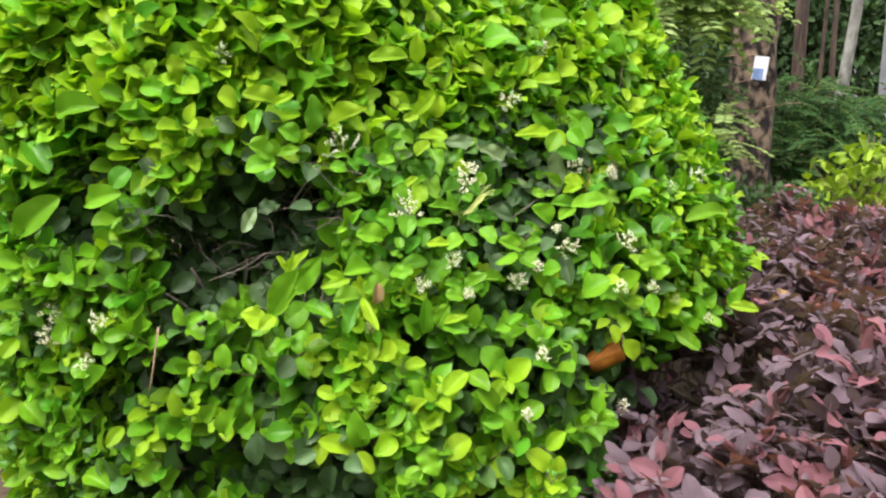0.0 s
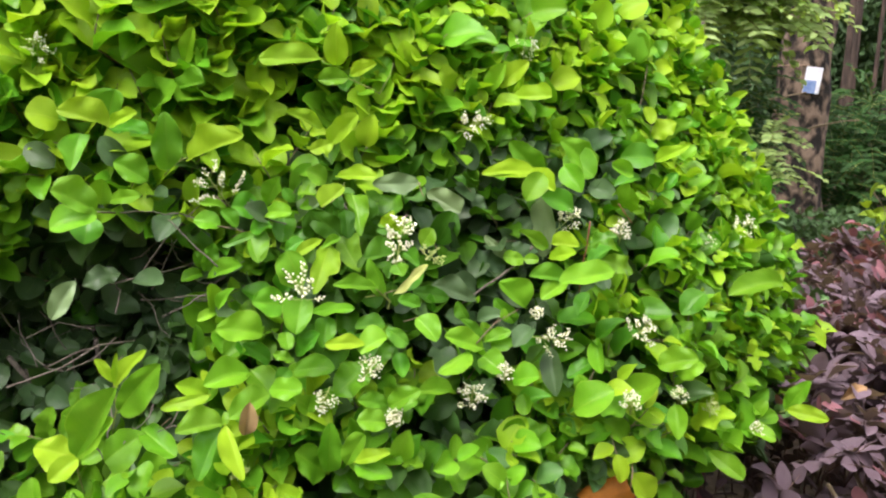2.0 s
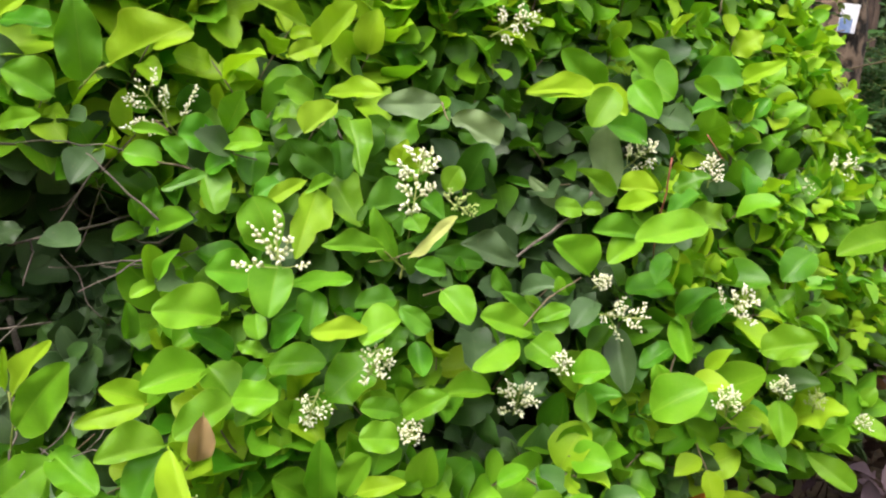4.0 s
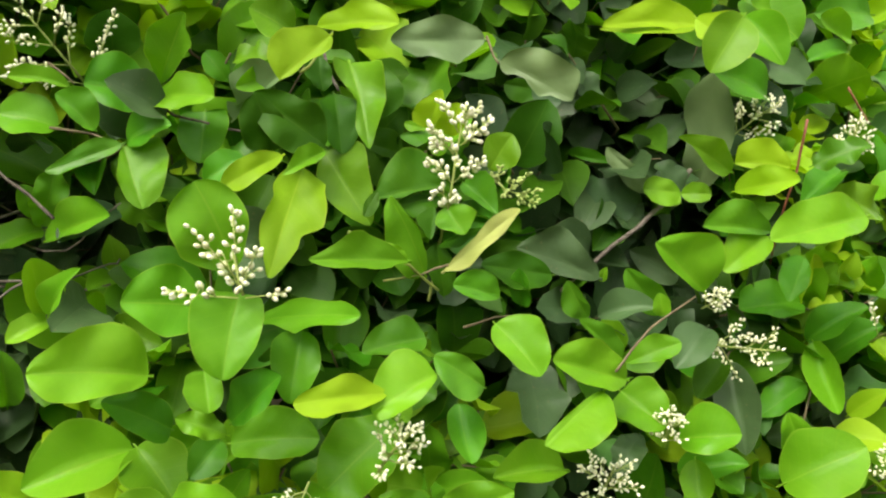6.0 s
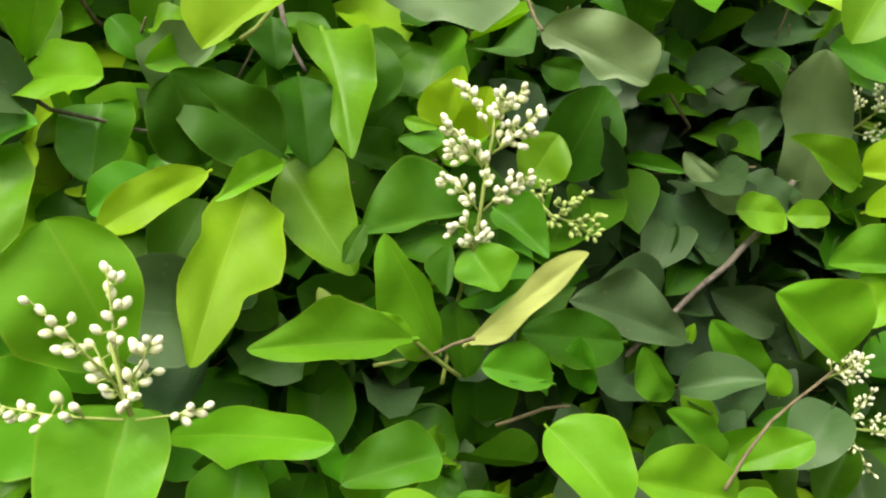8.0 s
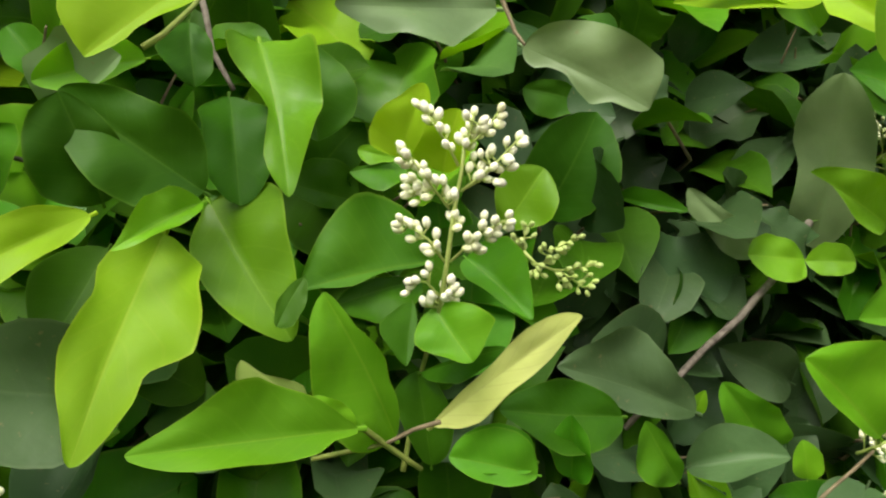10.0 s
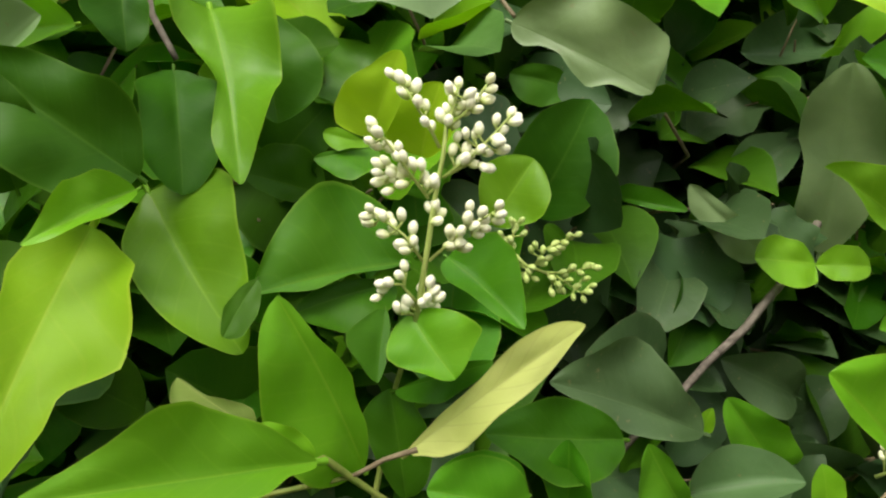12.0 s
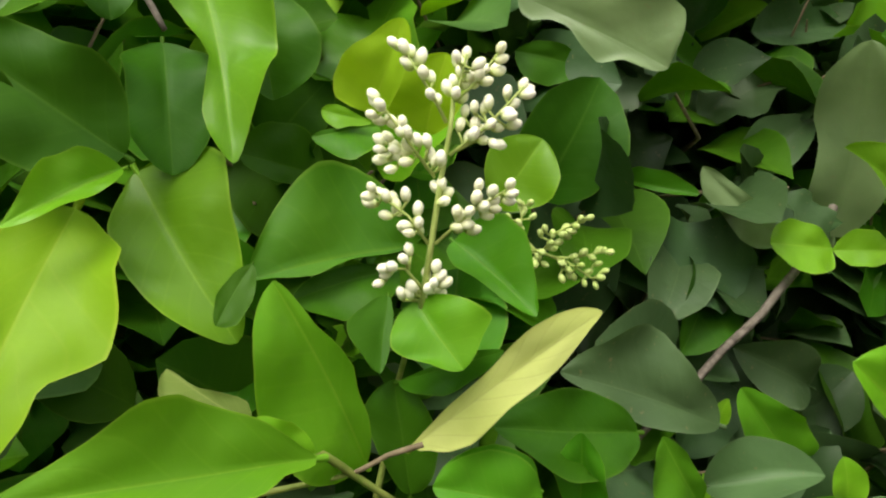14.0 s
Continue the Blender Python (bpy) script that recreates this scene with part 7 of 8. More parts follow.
head((0.0475, 1.886, 1.1945), [
    ([(0.8, -4.2), (3.8, 16.7), (5.9, 32.9), (8.1, 45.4), (9.0, 55.4)], []),
    ([(7.0, 46.7), (3.3, 53.8), (-5.2, 66.4)], [(-6.7, 66.4), (-4.0, 65.3), (-3.2, 61.6), (0.5, 63.1), (1.0, 59.1), (2.9, 53.8)]),
    ([(8.6, 51.3), (10.2, 56.2), (11.9, 63.8)], [(9.3, 63.0), (11.9, 64.1), (10.4, 59.5), (13.2, 58.5), (14.8, 61.3), (7.1, 55.4), (9.2, 54.2)]),
    ([(9.5, 52.4), (15.5, 57.8), (20.4, 65.1)], [(20.4, 65.4), (20.8, 62.7), (20.3, 59.7), (17.1, 57.1), (15.1, 59.0)]),
    ([(4.1, 32.5), (-5.1, 45.2), (-11.0, 53.6)], [(-11.3, 53.4), (-9.6, 51.2), (-11.7, 48.8), (-10.1, 47.2), (-7.0, 46.9), (-4.2, 46.8)]),
    ([(3.9, 33.2), (0.4, 37.5), (-6.6, 40.6)], [(-3.1, 44.3), (-8.0, 42.6), (-6.2, 40.3), (-10.1, 39.6), (-0.4, 42.1), (2.1, 41.9), (-10.1, 36.6), (-7.2, 34.6), (-3.3, 36.5), (3.0, 38.2), (5.7, 37.6), (-2.9, 40.5), (-5.1, 37.8)]),
    ([(7.9, 38.4), (17.4, 45.9), (26.4, 56.0)], [(14.0, 50.8), (17.7, 51.9), (14.4, 46.6), (10.6, 46.1), (18.2, 46.5), (22.9, 48.8), (24.2, 51.7), (22.4, 54.6), (26.4, 56.5), (27.4, 54.2)]),
    ([(9.7, 39.6), (15.1, 42.4), (19.5, 42.0)], [(19.2, 41.6), (16.6, 42.2), (20.7, 41.1), (13.9, 44.0)]),
    ([(2.7, 14.7), (-2.6, 22.3), (-12.1, 29.4)], [(-12.0, 30.1), (-12.9, 27.7), (-8.5, 27.7), (-3.3, 28.1), (-5.7, 25.4), (-8.5, 22.3), (-0.1, 24.1), (-3.3, 19.9), (0.2, 20.6), (-2.4, 18.1)]),
    ([(5.7, 27.3), (6.3, 29.4)], [(6.0, 30.8), (7.6, 28.1), (4.4, 29.8)]),
    ([(4.6, 14.8), (13.2, 23.4), (24.1, 31.2)], [(15.4, 31.3), (18.8, 30.2), (23.3, 32.0), (23.8, 29.5), (19.6, 27.0), (14.9, 28.2), (18.0, 22.9), (13.2, 24.3), (10.0, 24.0), (12.8, 20.4), (10.3, 19.7), (16.8, 25.8)]),
    ([(1.9, 0.1), (3.5, 3.4), (4.7, 7.6)], [(4.9, 8.8), (2.3, 6.1), (5.9, 6.0), (-1.7, 3.4), (5.1, 2.1), (-2.2, 1.5), (2.7, 2.8), (4.1, 4.5)]),
    ([(1.9, 1.7), (-3.3, 8.4), (-7.4, 9.2)], [(-8.2, 7.5), (-6.6, 10.3), (-2.4, 13.4), (-3.7, 11.7)]),
], 0.0030, "white", "tall open cluster of cream white privet flower buds")
head((-0.0575, 1.790, 1.1675), [
    ([(-2.7, -3.9), (-4.8, 4.6), (-6.8, 22.6)], []),
    ([(-4.8, 4.6), (-5.8, 22.6), (-6.2, 43.5)], [(-7.5, 44.1), (-3.4, 42.5), (-6.9, 37.7), (-2.7, 33.5), (-6.9, 29.3), (-10.3, 25.2), (-2.9, 27.0), (-5.8, 22.6)]),
    ([(-6.1, 6.0), (-18.1, 22.4), (-29.3, 35.7)], [(-29.1, 35.8), (-26.3, 31.8), (-22.6, 28.8), (-24.8, 24.7), (-17.4, 28.9), (-22.0, 19.3), (-18.1, 18.5), (-20.5, 25.1)]),
    ([(-3.4, 6.0), (3.8, 15.9), (8.2, 25.0)], [(7.2, 24.4), (3.8, 20.0), (8.2, 19.8), (1.8, 21.6)]),
    ([(-5.0, 1.8), (-8.5, 8.7), (-13.1, 19.7)], [(-14.4, 19.4), (-7.6, 18.2), (-12.2, 13.1), (-6.8, 11.5), (-13.9, 8.4), (-10.3, 5.6)]),
    ([(-3.7, 1.8), (0.6, 7.5), (6.2, 11.2)], [(-2.9, 9.9), (2.6, 13.1), (6.4, 10.4), (-2.7, 4.9), (2.2, 7.2), (-3.7, 0.9), (-0.6, 3.8)]),
    ([(-5.5, -5.3), (-26.8, -4.3), (-45.3, -0.9)], [(-45.2, -0.6), (-41.2, -3.4), (-35.9, -4.1), (-32.4, -7.5), (-29.3, -4.6), (-26.1, 1.7), (-19.5, -0.2), (-22.7, -3.0), (-38.1, -1.3)]),
    ([(-1.5, -5.3), (10.7, -3.6), (22.8, -0.6)], [(12.1, -2.5), (16.4, -0.4), (21.7, -0.6), (14.6, -5.3), (18.9, -3.8)]),
], 0.0032, "white", "broad cluster of cream white privet flower buds over a leaf")
head((0.078, 1.950, 1.190), [
    ([(4.4, 8.0), (9.8, 2.7), (21.5, -1.4)], []),
    ([(4.4, 8.6), (4.8, 14.3), (5.4, 20.0)], [(0.0, 14.9), (4.0, 19.6), (7.3, 20.0), (5.5, 16.4), (4.0, 12.4), (8.5, 15.2), (5.0, 9.5), (1.8, 11.6)]),
    ([(12.0, 0.6), (16.2, 9.2), (26.3, 15.3)], [(12.6, 11.1), (15.8, 9.0), (19.1, 9.2), (15.1, 5.8), (18.0, 5.8), (20.0, 11.4), (22.9, 12.5), (24.4, 15.0), (27.5, 15.7)]),
    ([(8.7, 3.2), (10.9, 0.6), (12.1, -2.0)], [(11.9, 2.8), (10.0, -1.6), (13.3, -1.9), (10.9, 1.0), (9.0, 2.7)]),
    ([(16.2, 0.2), (24.5, 0.3), (35.3, 3.1)], [(19.4, -1.4), (21.6, -3.6), (23.5, 0.8), (26.5, 2.9), (29.7, 0.8), (32.3, 3.0), (35.5, 3.1)]),
    ([(21.5, -1.4), (26.9, -4.6), (31.7, -7.8)], [(19.6, -6.8), (22.3, -6.2), (25.7, -1.6), (29.0, -4.6), (32.2, -1.7), (32.4, -5.6), (31.3, -8.9), (27.5, -8.3)]),
], 0.0025, "green", "small cluster of unripe pale green privet flower buds")
spray((0.308, 2.080, 1.232), 0.055, "white", (0.6, -0.3, 0.6))
spray((0.393, 2.080, 1.216), 0.040)
spray((0.278, 1.980, 1.062), 0.066, "white", (0.75, -0.35, 0.05), False, 0.75, 5)
spray((0.252, 1.968, 1.104), 0.022, "white", (0.5, -0.3, 0.5))
spray((0.205, 1.895, 1.034), 0.032)
spray((0.158, 1.865, 1.008), 0.052, "white", (0.1, -0.5, 0.8), False, 0.85)
spray((0.022, 1.798, 1.068), 0.050, "white", (0.35, -0.3, 0.6))
spray((-0.039, 1.805, 1.020), 0.036, "white", (-0.3, -0.2, -0.9))
spray((0.055, 1.805, 0.999), 0.034, "white", (0.1, -0.7, 0.4))
spray((0.422, 2.018, 1.068), 0.052, "white", (0.4, -0.4, 0.6), False, 0.9)
spray((0.690, 2.405, 1.173), 0.075, "white", (0.5, -0.3, 0.5), False, 0.9, 5)
spray((0.605, 2.320, 1.150), 0.050)
spray((0.401, 1.955, 0.972), 0.040)
spray((0.498, 2.050, 0.950), 0.034)
spray((0.575, 2.125, 0.900), 0.034, "green")
spray((0.690, 2.215, 0.825), 0.034)
spray((0.151, 2.055, 1.383), 0.062, "white", (0.7, -0.4, 0.35), False, 0.7, 5)
spray((0.238, 2.220, 1.508), 0.046, "white", (0.6, -0.3, 0.4))
spray((-0.211, 1.915, 1.289), 0.075, "white", (-0.3, -0.3, 0.6), False, 1.0, 4, 0.0022)
spray((-0.140, 1.744, 0.944), 0.030, "green")
spray((-0.449, 1.900, 1.480), 0.052, "white", (0.2, -0.4, 0.7))
spray((-0.605, 1.915, 1.323), 0.052, "white", (0.8, -0.4, 0.1))
spray((-0.650, 1.915, 1.345), 0.034, "white", (0.8, -0.4, 0.1))
spray((-0.950, 1.975, 1.335), 0.052, "white", (0.8, -0.4, 0.0))
spray((-0.825, 1.860, 0.948), 0.062, "white", (0.8, -0.5, 0.1))
spray((-0.700, 1.790, 0.945), 0.050, "white", (0.8, -0.5, 0.2))
spray((-0.840, 1.860, 0.890), 0.060)
spray((-0.745, 1.815, 0.850), 0.048, "white", (0.7, -0.5, 0.3))
spray((0.208, 1.795, 0.870), 0.042)
spray((0.422, 1.978, 0.681), 0.046)
spray((0.172, 1.735, 0.765), 0.030)

# ---- dead leaves caught in the shrub ----
def dead_leaf(name, base, tip, normal, width, mat, shape, label):
    b, t = Vector(base), Vector(tip)
    ob = thing(name, b, label, "dead leaf")
    leaf_object(ob, leaf_matrix(b, t - b, normal, (t - b).length, width), mat, shape, 0, "blade")
    return ob


def rolled_leaf(name, base, tip, width, mat, label):
    """A dead leaf rolled in along its length into an open trough, torn at its ends."""
    b, t = Vector(base), Vector(tip)
    ob = thing(name, b, label, "dead leaf")
    verts, uvs, faces = [], [], []
    for i in range(15):
        v = i / 14
        for j in range(17):
            u = -1 + j / 8
            reach = 0.5 * (1 - 0.25 * max(0, v - 0.8) / 0.2 - 0.12 * max(0, 0.12 - v) / 0.12)
            a_ = u * 1.25
            tear = 0.05 * noise.noise(Vector((u * 3.1, v * 2, 5.0))) * (1 if i in (0, 14) else 0)
            crease = -0.05 * math.exp(-((u - 0.12) / 0.10) ** 2)
            verts.append((reach * math.sin(a_) * 1.05, v + tear, 0.5 * (math.cos(a_) - 0.4) + crease + 0.03 * noise.noise(Vector((u * 2, v * 4, 1.0)))))
            uvs.append(((u + 1) / 2, v))
    for i in range(14):
        for j in range(16):
            faces.append((i * 17 + j, i * 17 + j + 1, (i + 1) * 17 + j + 1, (i + 1) * 17 + j))
    me = mesh_from("blade", np.array(verts), faces, mat, np.array(uvs))
    y = (t - b).normalized()
    n = Vector((-0.05, -0.85, 0.5))
    z = (n - y * n.dot(y)).normalized()
    m = Matrix((y.cross(z) * width, y * (t - b).length, z * width)).transposed().to_4x4()
    m.translation = b
    part("blade", me, ob, m=m)
    return ob


big = rolled_leaf("dry_leaf", (0.4125, 1.975, 0.823), (0.338, 1.978, 0.788), 0.050, DRY_LEAF, "large rolled orange-brown dead leaf caught in the privet")
leaf_object(big, leaf_matrix((0.416, 1.985, 0.842), (0.034, -0.004, -0.05), (0.35, -0.8, 0.4), 0.058, 0.046), KIND["l"], "fold", 1, "green_half")
v, f = tube(((0.413, 1.985, 0.871), (0.415, 1.980, 0.847), (0.4125, 1.975, 0.823)), (0.0008, 0.0010, 0.0014), 5)
part("stalk", mesh_from("stalk", v, f, TWIG["tan"]), big)
dead_leaf("curled_dead_leaf", (-0.125, 1.752, 1.035), (-0.132, 1.748, 0.990), (0.4, -0.8, 0.3), 0.024, TAN_LEAF, "fold", "small brown curled dead leaf hanging under a green leaf")

# ---- purple fringe flower shrub ----
purple = thing("purple_shrub", (1.2, 2.4, 0.0), "low spreading shrub with dusky purple leaves", "shrub")


def rim(x, y):
    """0 in the middle of the purple shrub, 1 at its outline."""
    return (abs(x - 1.6) / 1.7) ** 3 + (abs(y - 2.6) / 1.7) ** 3 + 0.14 * noise.noise(Vector((x * 2.2, y * 2.2, 9.5)))


def mound(x, y):
    z = 0.90 - 0.50 * max(0.0, 0.88 - x) ** 1.15 - 0.25 * max(0.0, 1.35 - y)
    z += 0.10 * noise.noise(Vector((x * 3.2, y * 3.2, 1.5))) + 0.07 * noise.noise(Vector((x * 9, y * 9, 2.5)))
    z -= 0.34 * math.exp(-((x - 0.66) / 0.12) ** 2 - ((y - 2.08) / 0.15) ** 2) + 0.12 * math.exp(-((x - 0.95) / 0.06) ** 2 - ((y - 2.35) / 0.08) ** 2)
    return z * (1 - 0.85 * smooth(0.80, 1.12, rim(x, y)))


pr = random.Random(5)
p_mass = {"p": [], "w": []}
p_shoots = []


def purple_shoot(x, y, depth):
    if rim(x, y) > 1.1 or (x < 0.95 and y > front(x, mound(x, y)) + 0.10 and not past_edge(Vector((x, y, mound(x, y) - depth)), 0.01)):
        return
    up = Vector((0, 0, 1))
    if depth < 0.10 and noise.noise(Vector((x * 7.5, y * 7.5, 31.0))) > 0.30:
        depth += 0.12
    p = Vector((x, y, mound(x, y) - depth))
    d = (up * 0.75 + Vector((-0.30, -0.40, 0)) + rand_dir(pr) * 0.6).normalized()
    side = d.cross(up + rand_dir(pr) * 0.5).normalized()
    n = pr.choice((4, 5, 6, 7, 8))
    gap = pr.uniform(0.017, 0.025)
    start = p - d * gap * n
    p_shoots.append((start, p, depth))
    young = pr.random() < (0.26 if x > 0.55 else 0.40) and depth < 0.04
    size = pr.uniform(0.050, 0.070)
    face_up = d.cross(side)
    face_up = face_up if face_up.z > 0 else -face_up
    for k in range(n):
        q = start + d * gap * k
        rad = side * (1 if k % 2 else -1) + rand_dir(pr) * 0.3
        axis = (d * pr.uniform(0.45, 0.9) + rad * 0.85).normalized() if k < n - 1 else d
        nrm = face_up + up * 0.35 + Vector((0, -0.45, 0)) + rand_dir(pr) * 0.3
        ln = size * pr.uniform(0.85, 1.1) * (0.7 if k == n - 1 else 1)
        rec = (leaf_matrix(q, axis, nrm, ln, ln * pr.uniform(0.50, 0.64)), pr.choice(("flat", "flat", "flat", "plain")), q, depth)
        p_mass["w" if young and k > n - 4 or pr.random() < 0.02 else "p"].append(rec)


for i in range(1750):
    r_ = pr.random()
    purple_shoot(pr.uniform(0.30, 1.75), pr.uniform(1.15, 2.9), pr.uniform(0, 0.04) if r_ < 0.5 else pr.uniform(0.04, 0.14) if r_ < 0.8 else pr.uniform(0.14, 0.35))
for i in range(700):
    purple_shoot(pr.uniform(0.9, 2.6), pr.uniform(2.6, 3.9), pr.uniform(0, 0.10))
for i in range(2600):
    x, y = pr.uniform(-0.2, 3.4), pr.uniform(0.8, 4.4)
    if x > 1.75 or y > 2.9 or rim(x, y) > 0.8:
        purple_shoot(x, y, pr.uniform(0, 0.10) if rim(x, y) < 0.8 else pr.uniform(0, 0.5) * mound(x, y))
count = 0
for key, mat in (("w", WINE), ("p", PURPLE)):
    rest = []
    for m, s, c, depth in p_mass[key]:
        if count < 260 and depth < 0.03 and 0.4 < c.x < 1.0 and c.y < 2.15:
            leaf_object(purple, m, mat, s, count % 2)
            count += 1
        else:
            rest.append((m, s if c.y < 2.4 and depth < 0.06 else s + "_far"))
    leaf_mass("foliage", purple, rest, mat, "")
v, f = join([tube((a + Vector((pr.uniform(-0.03, 0.03), pr.uniform(-0.02, 0.05), -0.09)), a, b), (0.0022, 0.0014, 0.0008), 4) for a, b, dd in p_shoots])
part("shoot_mass", mesh_from("shoot_mass", v, f, TWIG["wood"]), purple, "thin dusky brown shoots", kind="stuff")
for i in range(16):
    x1, y1 = pr.uniform(0.6, 2.2), pr.uniform(1.4, 3.4)
    v, f = stem(((1.3 + pr.uniform(-0.3, 0.3), 2.4 + pr.uniform(-0.3, 0.3), -0.02), ((x1 + 1.3) / 2, (y1 + 2.4) / 2, 0.4), (x1, y1, mound(x1, y1) - 0.1)), 0.011, 0.003)
    part("stem", mesh_from("stem", v, f, TWIG["brown"]), purple)
dead_leaf("curled_tan_leaf", (0.955, 2.36, 0.865), (0.900, 2.34, 0.845), (0.1, -0.6, 0.7), 0.026, TAN_LEAF, "curl", "pale tan curled dead leaf lying on the purple shrub")

# ---- trees and plants behind ----
def tree_trunk(points, radii, mat, parent, name="trunk", sides=20, rough=0.10):
    pts, rs = [], []
    for i in range(len(points) - 1):
        for k in range(10):
            pts.append(Vector(points[i]).lerp(Vector(points[i + 1]), k / 10))
            rs.append(radii[i] + (radii[i + 1] - radii[i]) * k / 10)
    pts.append(Vector(points[-1]))
    rs.append(radii[-1])
    v, f = tube(pts, rs, sides)
    out = []
    for n_, q in enumerate(v):
        c = pts[n_ // sides]
        out.append(c + (q - c) * (1 + rough * noise.noise(Vector((q.x * 9, q.y * 9, q.z * 3))) * 2))
    return part(name, mesh_from(name, out, f, mat), parent)


def cloud(parent, name, centre, radii, n, size, mat, seed, flat=0.5, shapes=("plain", "point"), gaps=0.0):
    r = random.Random(seed)
    recs = []
    while len(recs) < n:
        d = rand_dir(r) * r.random() ** 0.4
        p = Vector((centre[0] + d.x * radii[0], centre[1] + d.y * radii[1], centre[2] + d.z * radii[2]))
        if noise.noise(p * (0.9 / max(radii[0], 0.3))) < gaps:
            if r.random() < 0.9:
                continue
        ln = size * r.uniform(0.6, 1.25)
        axis = rand_dir(r) + Vector((0, 0, -0.25))
        recs.append((leaf_matrix(p, axis, Vector((0, -0.4, 1)) * flat + rand_dir(r) * 0.6, ln, ln * r.uniform(0.4, 0.6)), r.choice(shapes) + "_far"))
    leaf_mass(name, parent, recs, mat, "")


def fronds(parent, centre, radii, n, mat, seed, leaflet=0.05):
    """Feathery leaves: leaflets in two rows along drooping midribs."""
    r = random.Random(seed)
    recs, ribs = [], []
    for i in range(n):
        d = rand_dir(r) * r.random() ** 0.45
        p = Vector((centre[0] + d.x * radii[0], centre[1] + d.y * radii[1], centre[2] + d.z * radii[2]))
        way = (Vector((r.uniform(-1, 1), r.uniform(-1, 0.3), r.uniform(-0.3, 0.4)))).normalized()
        pts = [p]
        for k in range(6):
            way = (way + Vector((0, 0, -0.10))).normalized()
            pts.append(pts[-1] + way * leaflet * 0.75)
            for s in (-1, 1):
                side = way.cross(Vector((0, 0, 1))).normalized() * s
                recs.append((leaf_matrix(pts[-1], way * 0.6 + side, Vector((0, -0.8, 0.8)) + rand_dir(r) * 0.4, leaflet * r.uniform(0.9, 1.25), leaflet * 0.38), "lance_far"))
        ribs.append(tube(pts, [0.003] * len(pts), 3))
    v, f = join(ribs)
    part("midrib_mass", mesh_from("midrib_mass", v, f, TWIG["green"]), parent, kind="stuff")
    leaf_mass("foliage", parent, recs, mat, "")


tx, ty = 2.38, 6.55
tree = thing("tagged_tree", (tx, ty, 0.45), "tree with flaky reddish-brown bark and a small tag", "tree")
tree_trunk(((tx + 0.05, ty, 0.35), (tx + 0.05, ty, 0.8), (tx + 0.05, ty, 1.8), (tx + 0.11, ty, 3.4), (tx + 0.2, ty + 0.1, 6.0)), (0.24, 0.185, 0.165, 0.15, 0.11), BARK, tree)
tree_trunk(((tx + 0.30, ty + 0.35, 0.4), (tx + 0.32, ty + 0.35, 1.8), (tx + 0.42, ty + 0.4, 6.0)), (0.055, 0.05, 0.04), ORANGE_BARK, tree, "second_trunk")
for i in range(5):
    a = i * 1.3
    v, f = stem(((tx + 0.15, ty, 3.2 + 0.4 * i), (tx + 0.15 + 0.9 * math.cos(a), ty + 0.9 * math.sin(a), 3.9 + 0.4 * i), (tx + 0.15 + 1.8 * math.cos(a), ty + 1.8 * math.sin(a), 4.2 + 0.5 * i)), 0.06, 0.015)
    part("limb", mesh_from("limb", v, f, BARK), tree)
cloud(tree, "crown", (tx + 0.2, ty + 0.4, 5.6), (2.4, 2.2, 1.5), 2400, 0.12, FAR_LEAF, 21, gaps=-0.1)

tag = thing("tree_tag", (tx - 0.03, ty - 0.19, 1.62), "white card tag with blue print tied to the trunk", "tag")
bm = bmesh.new()
bmesh.ops.create_cube(bm, size=1, matrix=Matrix.Diagonal((0.105, 0.004, 0.175, 1)))
bmesh.ops.bevel(bm, geom=bm.edges[:], offset=0.001, segments=1, affect="EDGES")
me = bpy.data.meshes.new("card")
bm.to_mesh(me)
bm.free()
me.materials.append(PAPER)
tilt = pose(tx + 0.035, ty - 0.185, 1.60, 0, 6, -12)
part("card", me, tag, m=tilt)
bm = bmesh.new()
bmesh.ops.create_cube(bm, size=1, matrix=Matrix.Translation((-0.012, -0.005, -0.045)) @ Matrix.Diagonal((0.075, 0.003, 0.085, 1)))
me = bpy.data.meshes.new("print_block")
bm.to_mesh(me)
bm.free()
me.materials.append(INK)
part("print_block", me, tag, m=tilt)
v, f = tube([(tx + 0.0 + 0.172 * math.cos(a), ty + 0.172 * math.sin(a), 1.70) for a in [k * 0.3142 for k in range(21)]], 0.003, 4)
part("string", mesh_from("string", v, f, TWIG["tan"]), tag)

feather = thing("feathery_tree", (1.5, 5.9, 0.45), "slender young tree with feathery light green leaves", "tree")
tree_trunk(((1.35, 6.0, 0.4), (1.4, 5.9, 1.4), (1.5, 5.7, 2.6)), (0.03, 0.024, 0.012), TWIG["brown"], feather, sides=8)
for i in range(9):
    a = i * 0.9
    v, f = stem(((1.4, 5.9, 1.0 + 0.16 * i), (1.6 + 0.3 * math.cos(a), 5.7 + 0.3 * math.sin(a), 1.25 + 0.16 * i), (1.85 + 0.5 * math.cos(a), 5.5 + 0.4 * math.sin(a), 1.35 + 0.16 * i)), 0.010, 0.003)
    part("limb", mesh_from("limb", v, f, TWIG["brown"]), feather)
fronds(feather, (1.45, 5.3, 2.02), (0.40, 0.30, 0.22), 190, FROND, 31, 0.080)
fronds(feather, (1.66, 5.6, 1.25), (0.20, 0.30, 0.45), 190, FERN, 32, 0.055)
fronds(feather, (1.74, 5.3, 1.16), (0.08, 0.20, 0.20), 26, FROND, 33, 0.055)

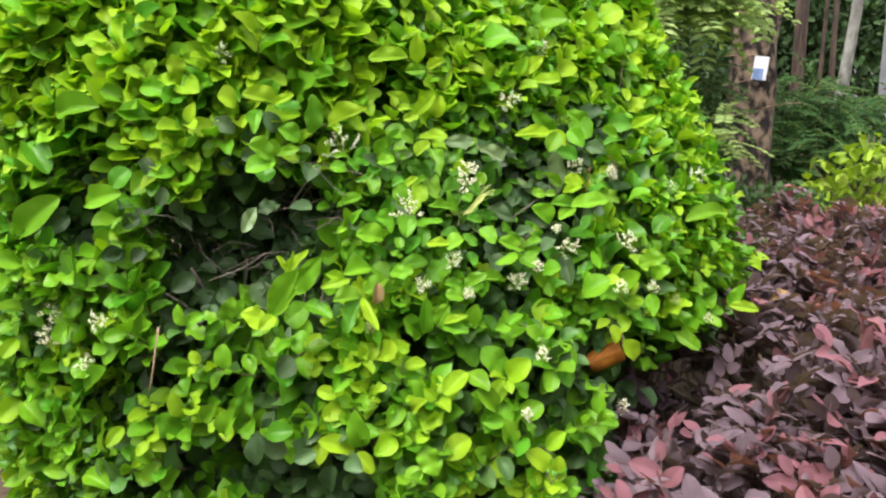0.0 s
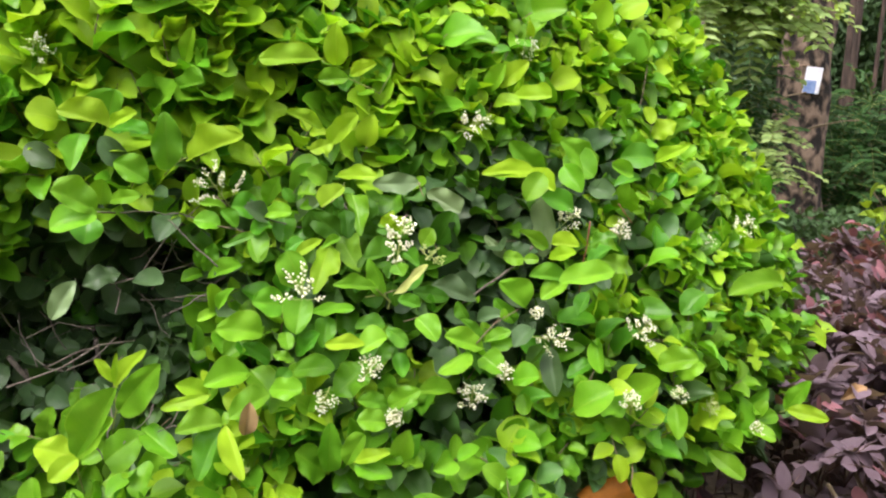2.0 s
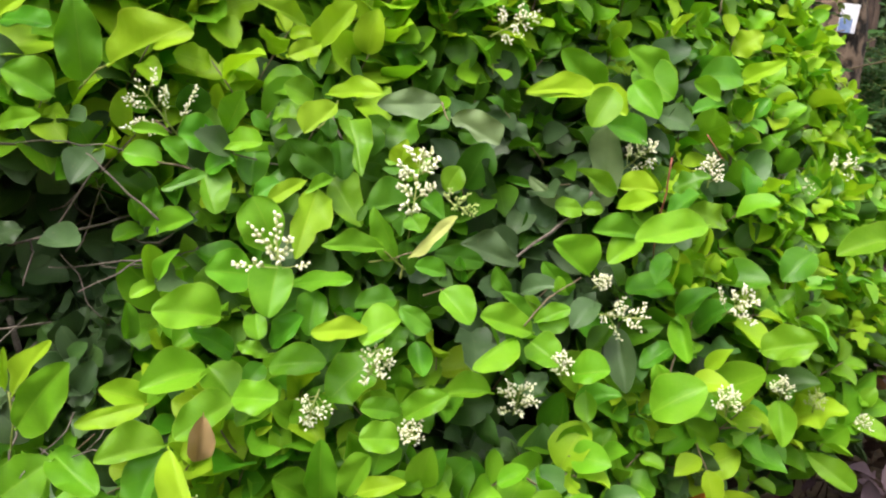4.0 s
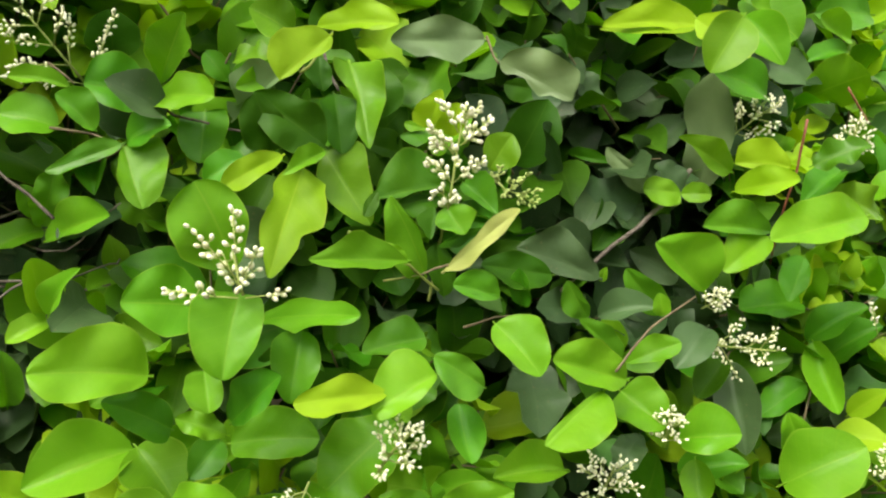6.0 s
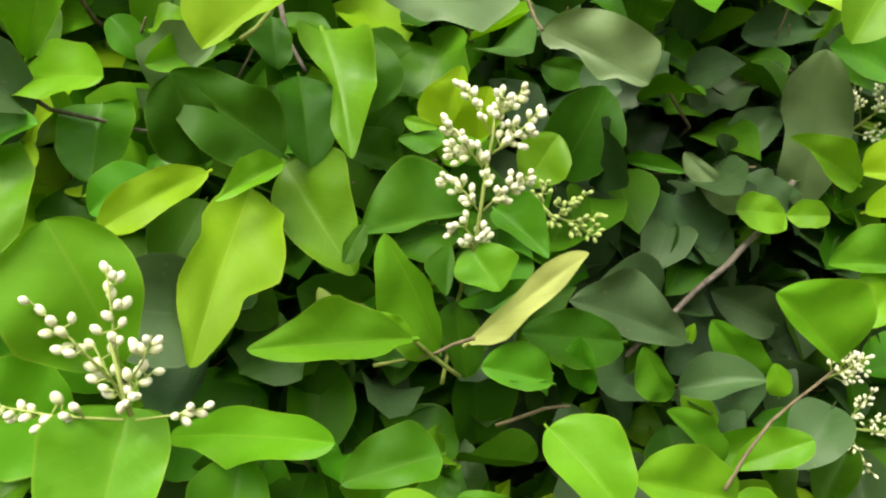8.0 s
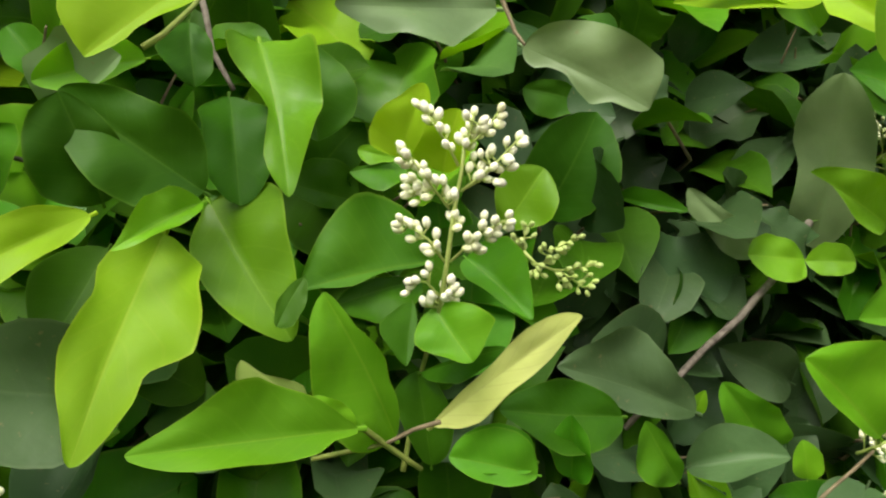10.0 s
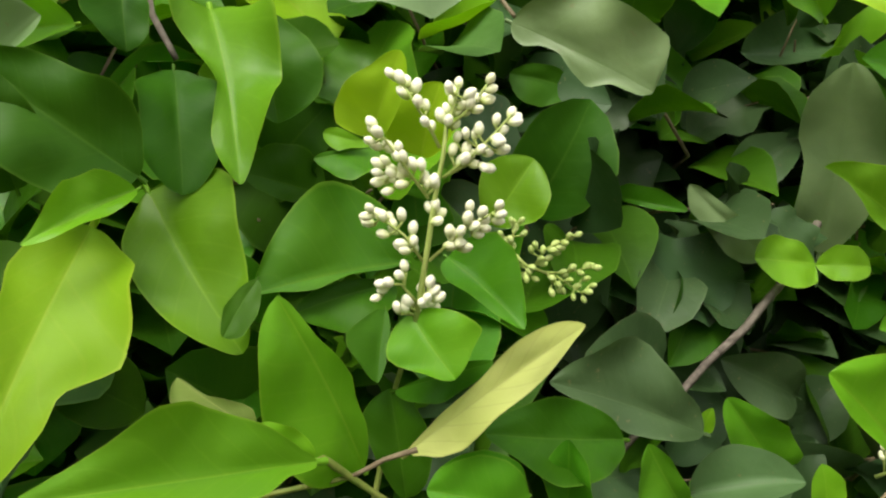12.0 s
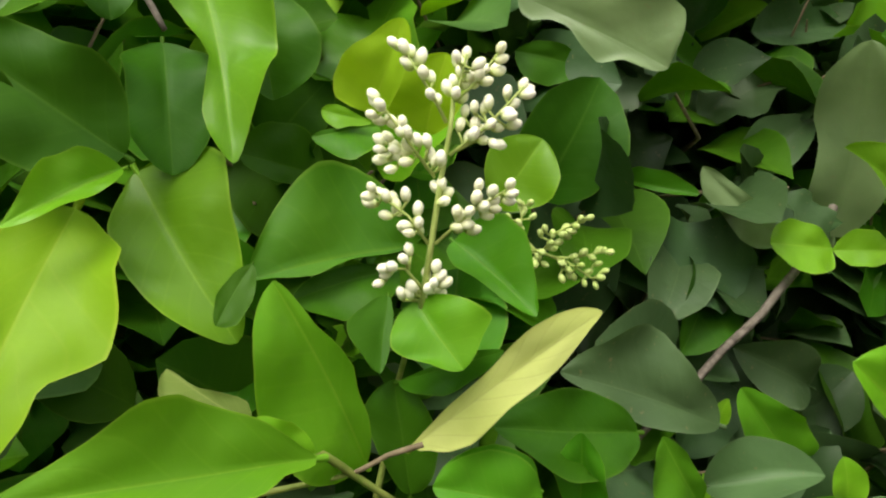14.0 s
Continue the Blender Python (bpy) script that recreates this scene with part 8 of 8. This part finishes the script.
golden = thing("golden_shrub", (2.75, 5.3, 0.4), "small shrub with bright yellow-green leaves", "shrub")
for i in range(14):
    a, rr = i * 2.4, 0.1 + 0.30 * (i % 5) / 5
    x, y = 2.75 + rr * math.cos(a), 5.3 + rr * math.sin(a)
    v, f = stem(((2.75, 5.3, 0.42), ((x + 2.75) / 2, (y + 5.3) / 2, 0.7), (x, y, 0.85 + 0.1 * (i % 4))), 0.006, 0.002)
    part("stem", mesh_from("stem", v, f, TWIG["brown"]), golden)
cloud(golden, "foliage", (2.78, 5.25, 0.88), (0.45, 0.4, 0.28), 190, 0.105, GOLD_LEAF, 41)
cloud(golden, "foliage", (2.45, 4.4, 0.78), (0.5, 0.5, 0.16), 200, 0.05, GOLD_LEAF, 42)

under = thing("undergrowth", (2.2, 6.0, 0.45), "dark green ferny undergrowth round the tree", "undergrowth", kind="stuff")
cloud(under, "foliage", (2.3, 6.1, 0.56), (0.8, 0.5, 0.24), 1800, 0.06, SHADE_LEAF, 51, 0.3, ("lance", "point"))
fronds(under, (3.45, 7.6, 1.05), (0.95, 0.6, 0.55), 420, FERN, 52, 0.075)
cloud(under, "foliage", (1.75, 7.4, 1.5), (0.75, 0.4, 1.2), 4000, 0.08, SHADE_LEAF, 55, 0.4, ("lance", "plain"))
cloud(under, "foliage", (1.0, 6.6, 1.4), (1.1, 0.5, 1.3), 4500, 0.09, SHADE_LEAF, 53, 0.4, ("lance", "plain"))
cloud(under, "foliage", (4.2, 9.0, 0.85), (2.2, 1.2, 0.5), 4200, 0.10, FAR_LEAF, 54, 0.3, ("lance", "point"))


def slim_tree(name, x, y, r0, lean, mat, label, top=7.0):
    ob = thing(name, (x, y, 0.45), label, "tree", "slim trees behind the shrubs")
    tree_trunk(((x, y, 0.3), (x + lean * 0.4, y, 2.4), (x + lean, y, top)), (r0 * 1.25, r0, r0 * 0.6), mat, ob, sides=10, rough=0.04)
    return ob


slim_tree("pale_tree", 4.25, 9.0, 0.055, 0.5, PALE_BARK, "slim tree with pale grey lichen-covered bark")
for i, (x, y, r0, lean) in enumerate(((4.75, 11.0, 0.030, 0.05), (4.98, 11.6, 0.040, -0.05), (5.12, 11.2, 0.025, 0.08), (5.45, 12.5, 0.05, 0.0), (5.75, 13.5, 0.03, 0.1), (6.0, 12.6, 0.04, -0.1), (5.35, 14.0, 0.035, 0.05))):
    slim_tree("slim_tree", x, y, r0, lean, ORANGE_BARK, "slim young tree with reddish-brown bark")

post = thing("grey_post", (5.80, 10.4, 0.45), "broad pale grey plastered post behind the trees", "post")
bm = bmesh.new()
bmesh.ops.create_cube(bm, size=1, matrix=Matrix.Translation((5.80, 10.4, 1.6)) @ Matrix.Diagonal((0.42, 0.30, 2.5, 1)))
bmesh.ops.bevel(bm, geom=bm.edges[:], offset=0.02, segments=2, affect="EDGES")
me = bpy.data.meshes.new("shaft")
bm.to_mesh(me)
bm.free()
me.materials.append(GREY_PAINT)
part("shaft", me, post)

woods = thing("far_and_unseen_woods", (4, 18, 0.45), "dense dark green trees in the distance, and unseen ones added to block low sky light", "woods", kind="stuff")
for i, (x, y, z, rx, rz, n) in enumerate(((2.0, 15, 3.0, 4.0, 3.2, 9000), (7.0, 16, 2.2, 4.0, 2.4, 15000), (7.0, 18.5, 2.6, 6.0, 3.0, 9000), (11.0, 17, 3.0, 4.5, 3.4, 4500), (-4.0, 16, 3.0, 5.0, 3.4, 3500), (5.0, 22, 5.5, 9.0, 4.0, 5000))):
    cloud(woods, "foliage", (x, y, z), (rx, 1.8, rz), n, 0.19, FAR_LEAF, 60 + i, 0.3)

# Unseen foliage added behind and beside the camera to cut low sky light.
for i, (x, y, z, rx, ry, rz, n) in enumerate(((0, -8, 3.2, 8, 2, 3.6, 6000), (-9, -1, 3.0, 2, 8, 3.6, 5000), (10, -1, 3.0, 2, 8, 3.6, 5000))):
    cloud(woods, "foliage", (x, y, z), (rx, ry, rz), n, 0.55, FAR_LEAF, 80 + i, 0.3)
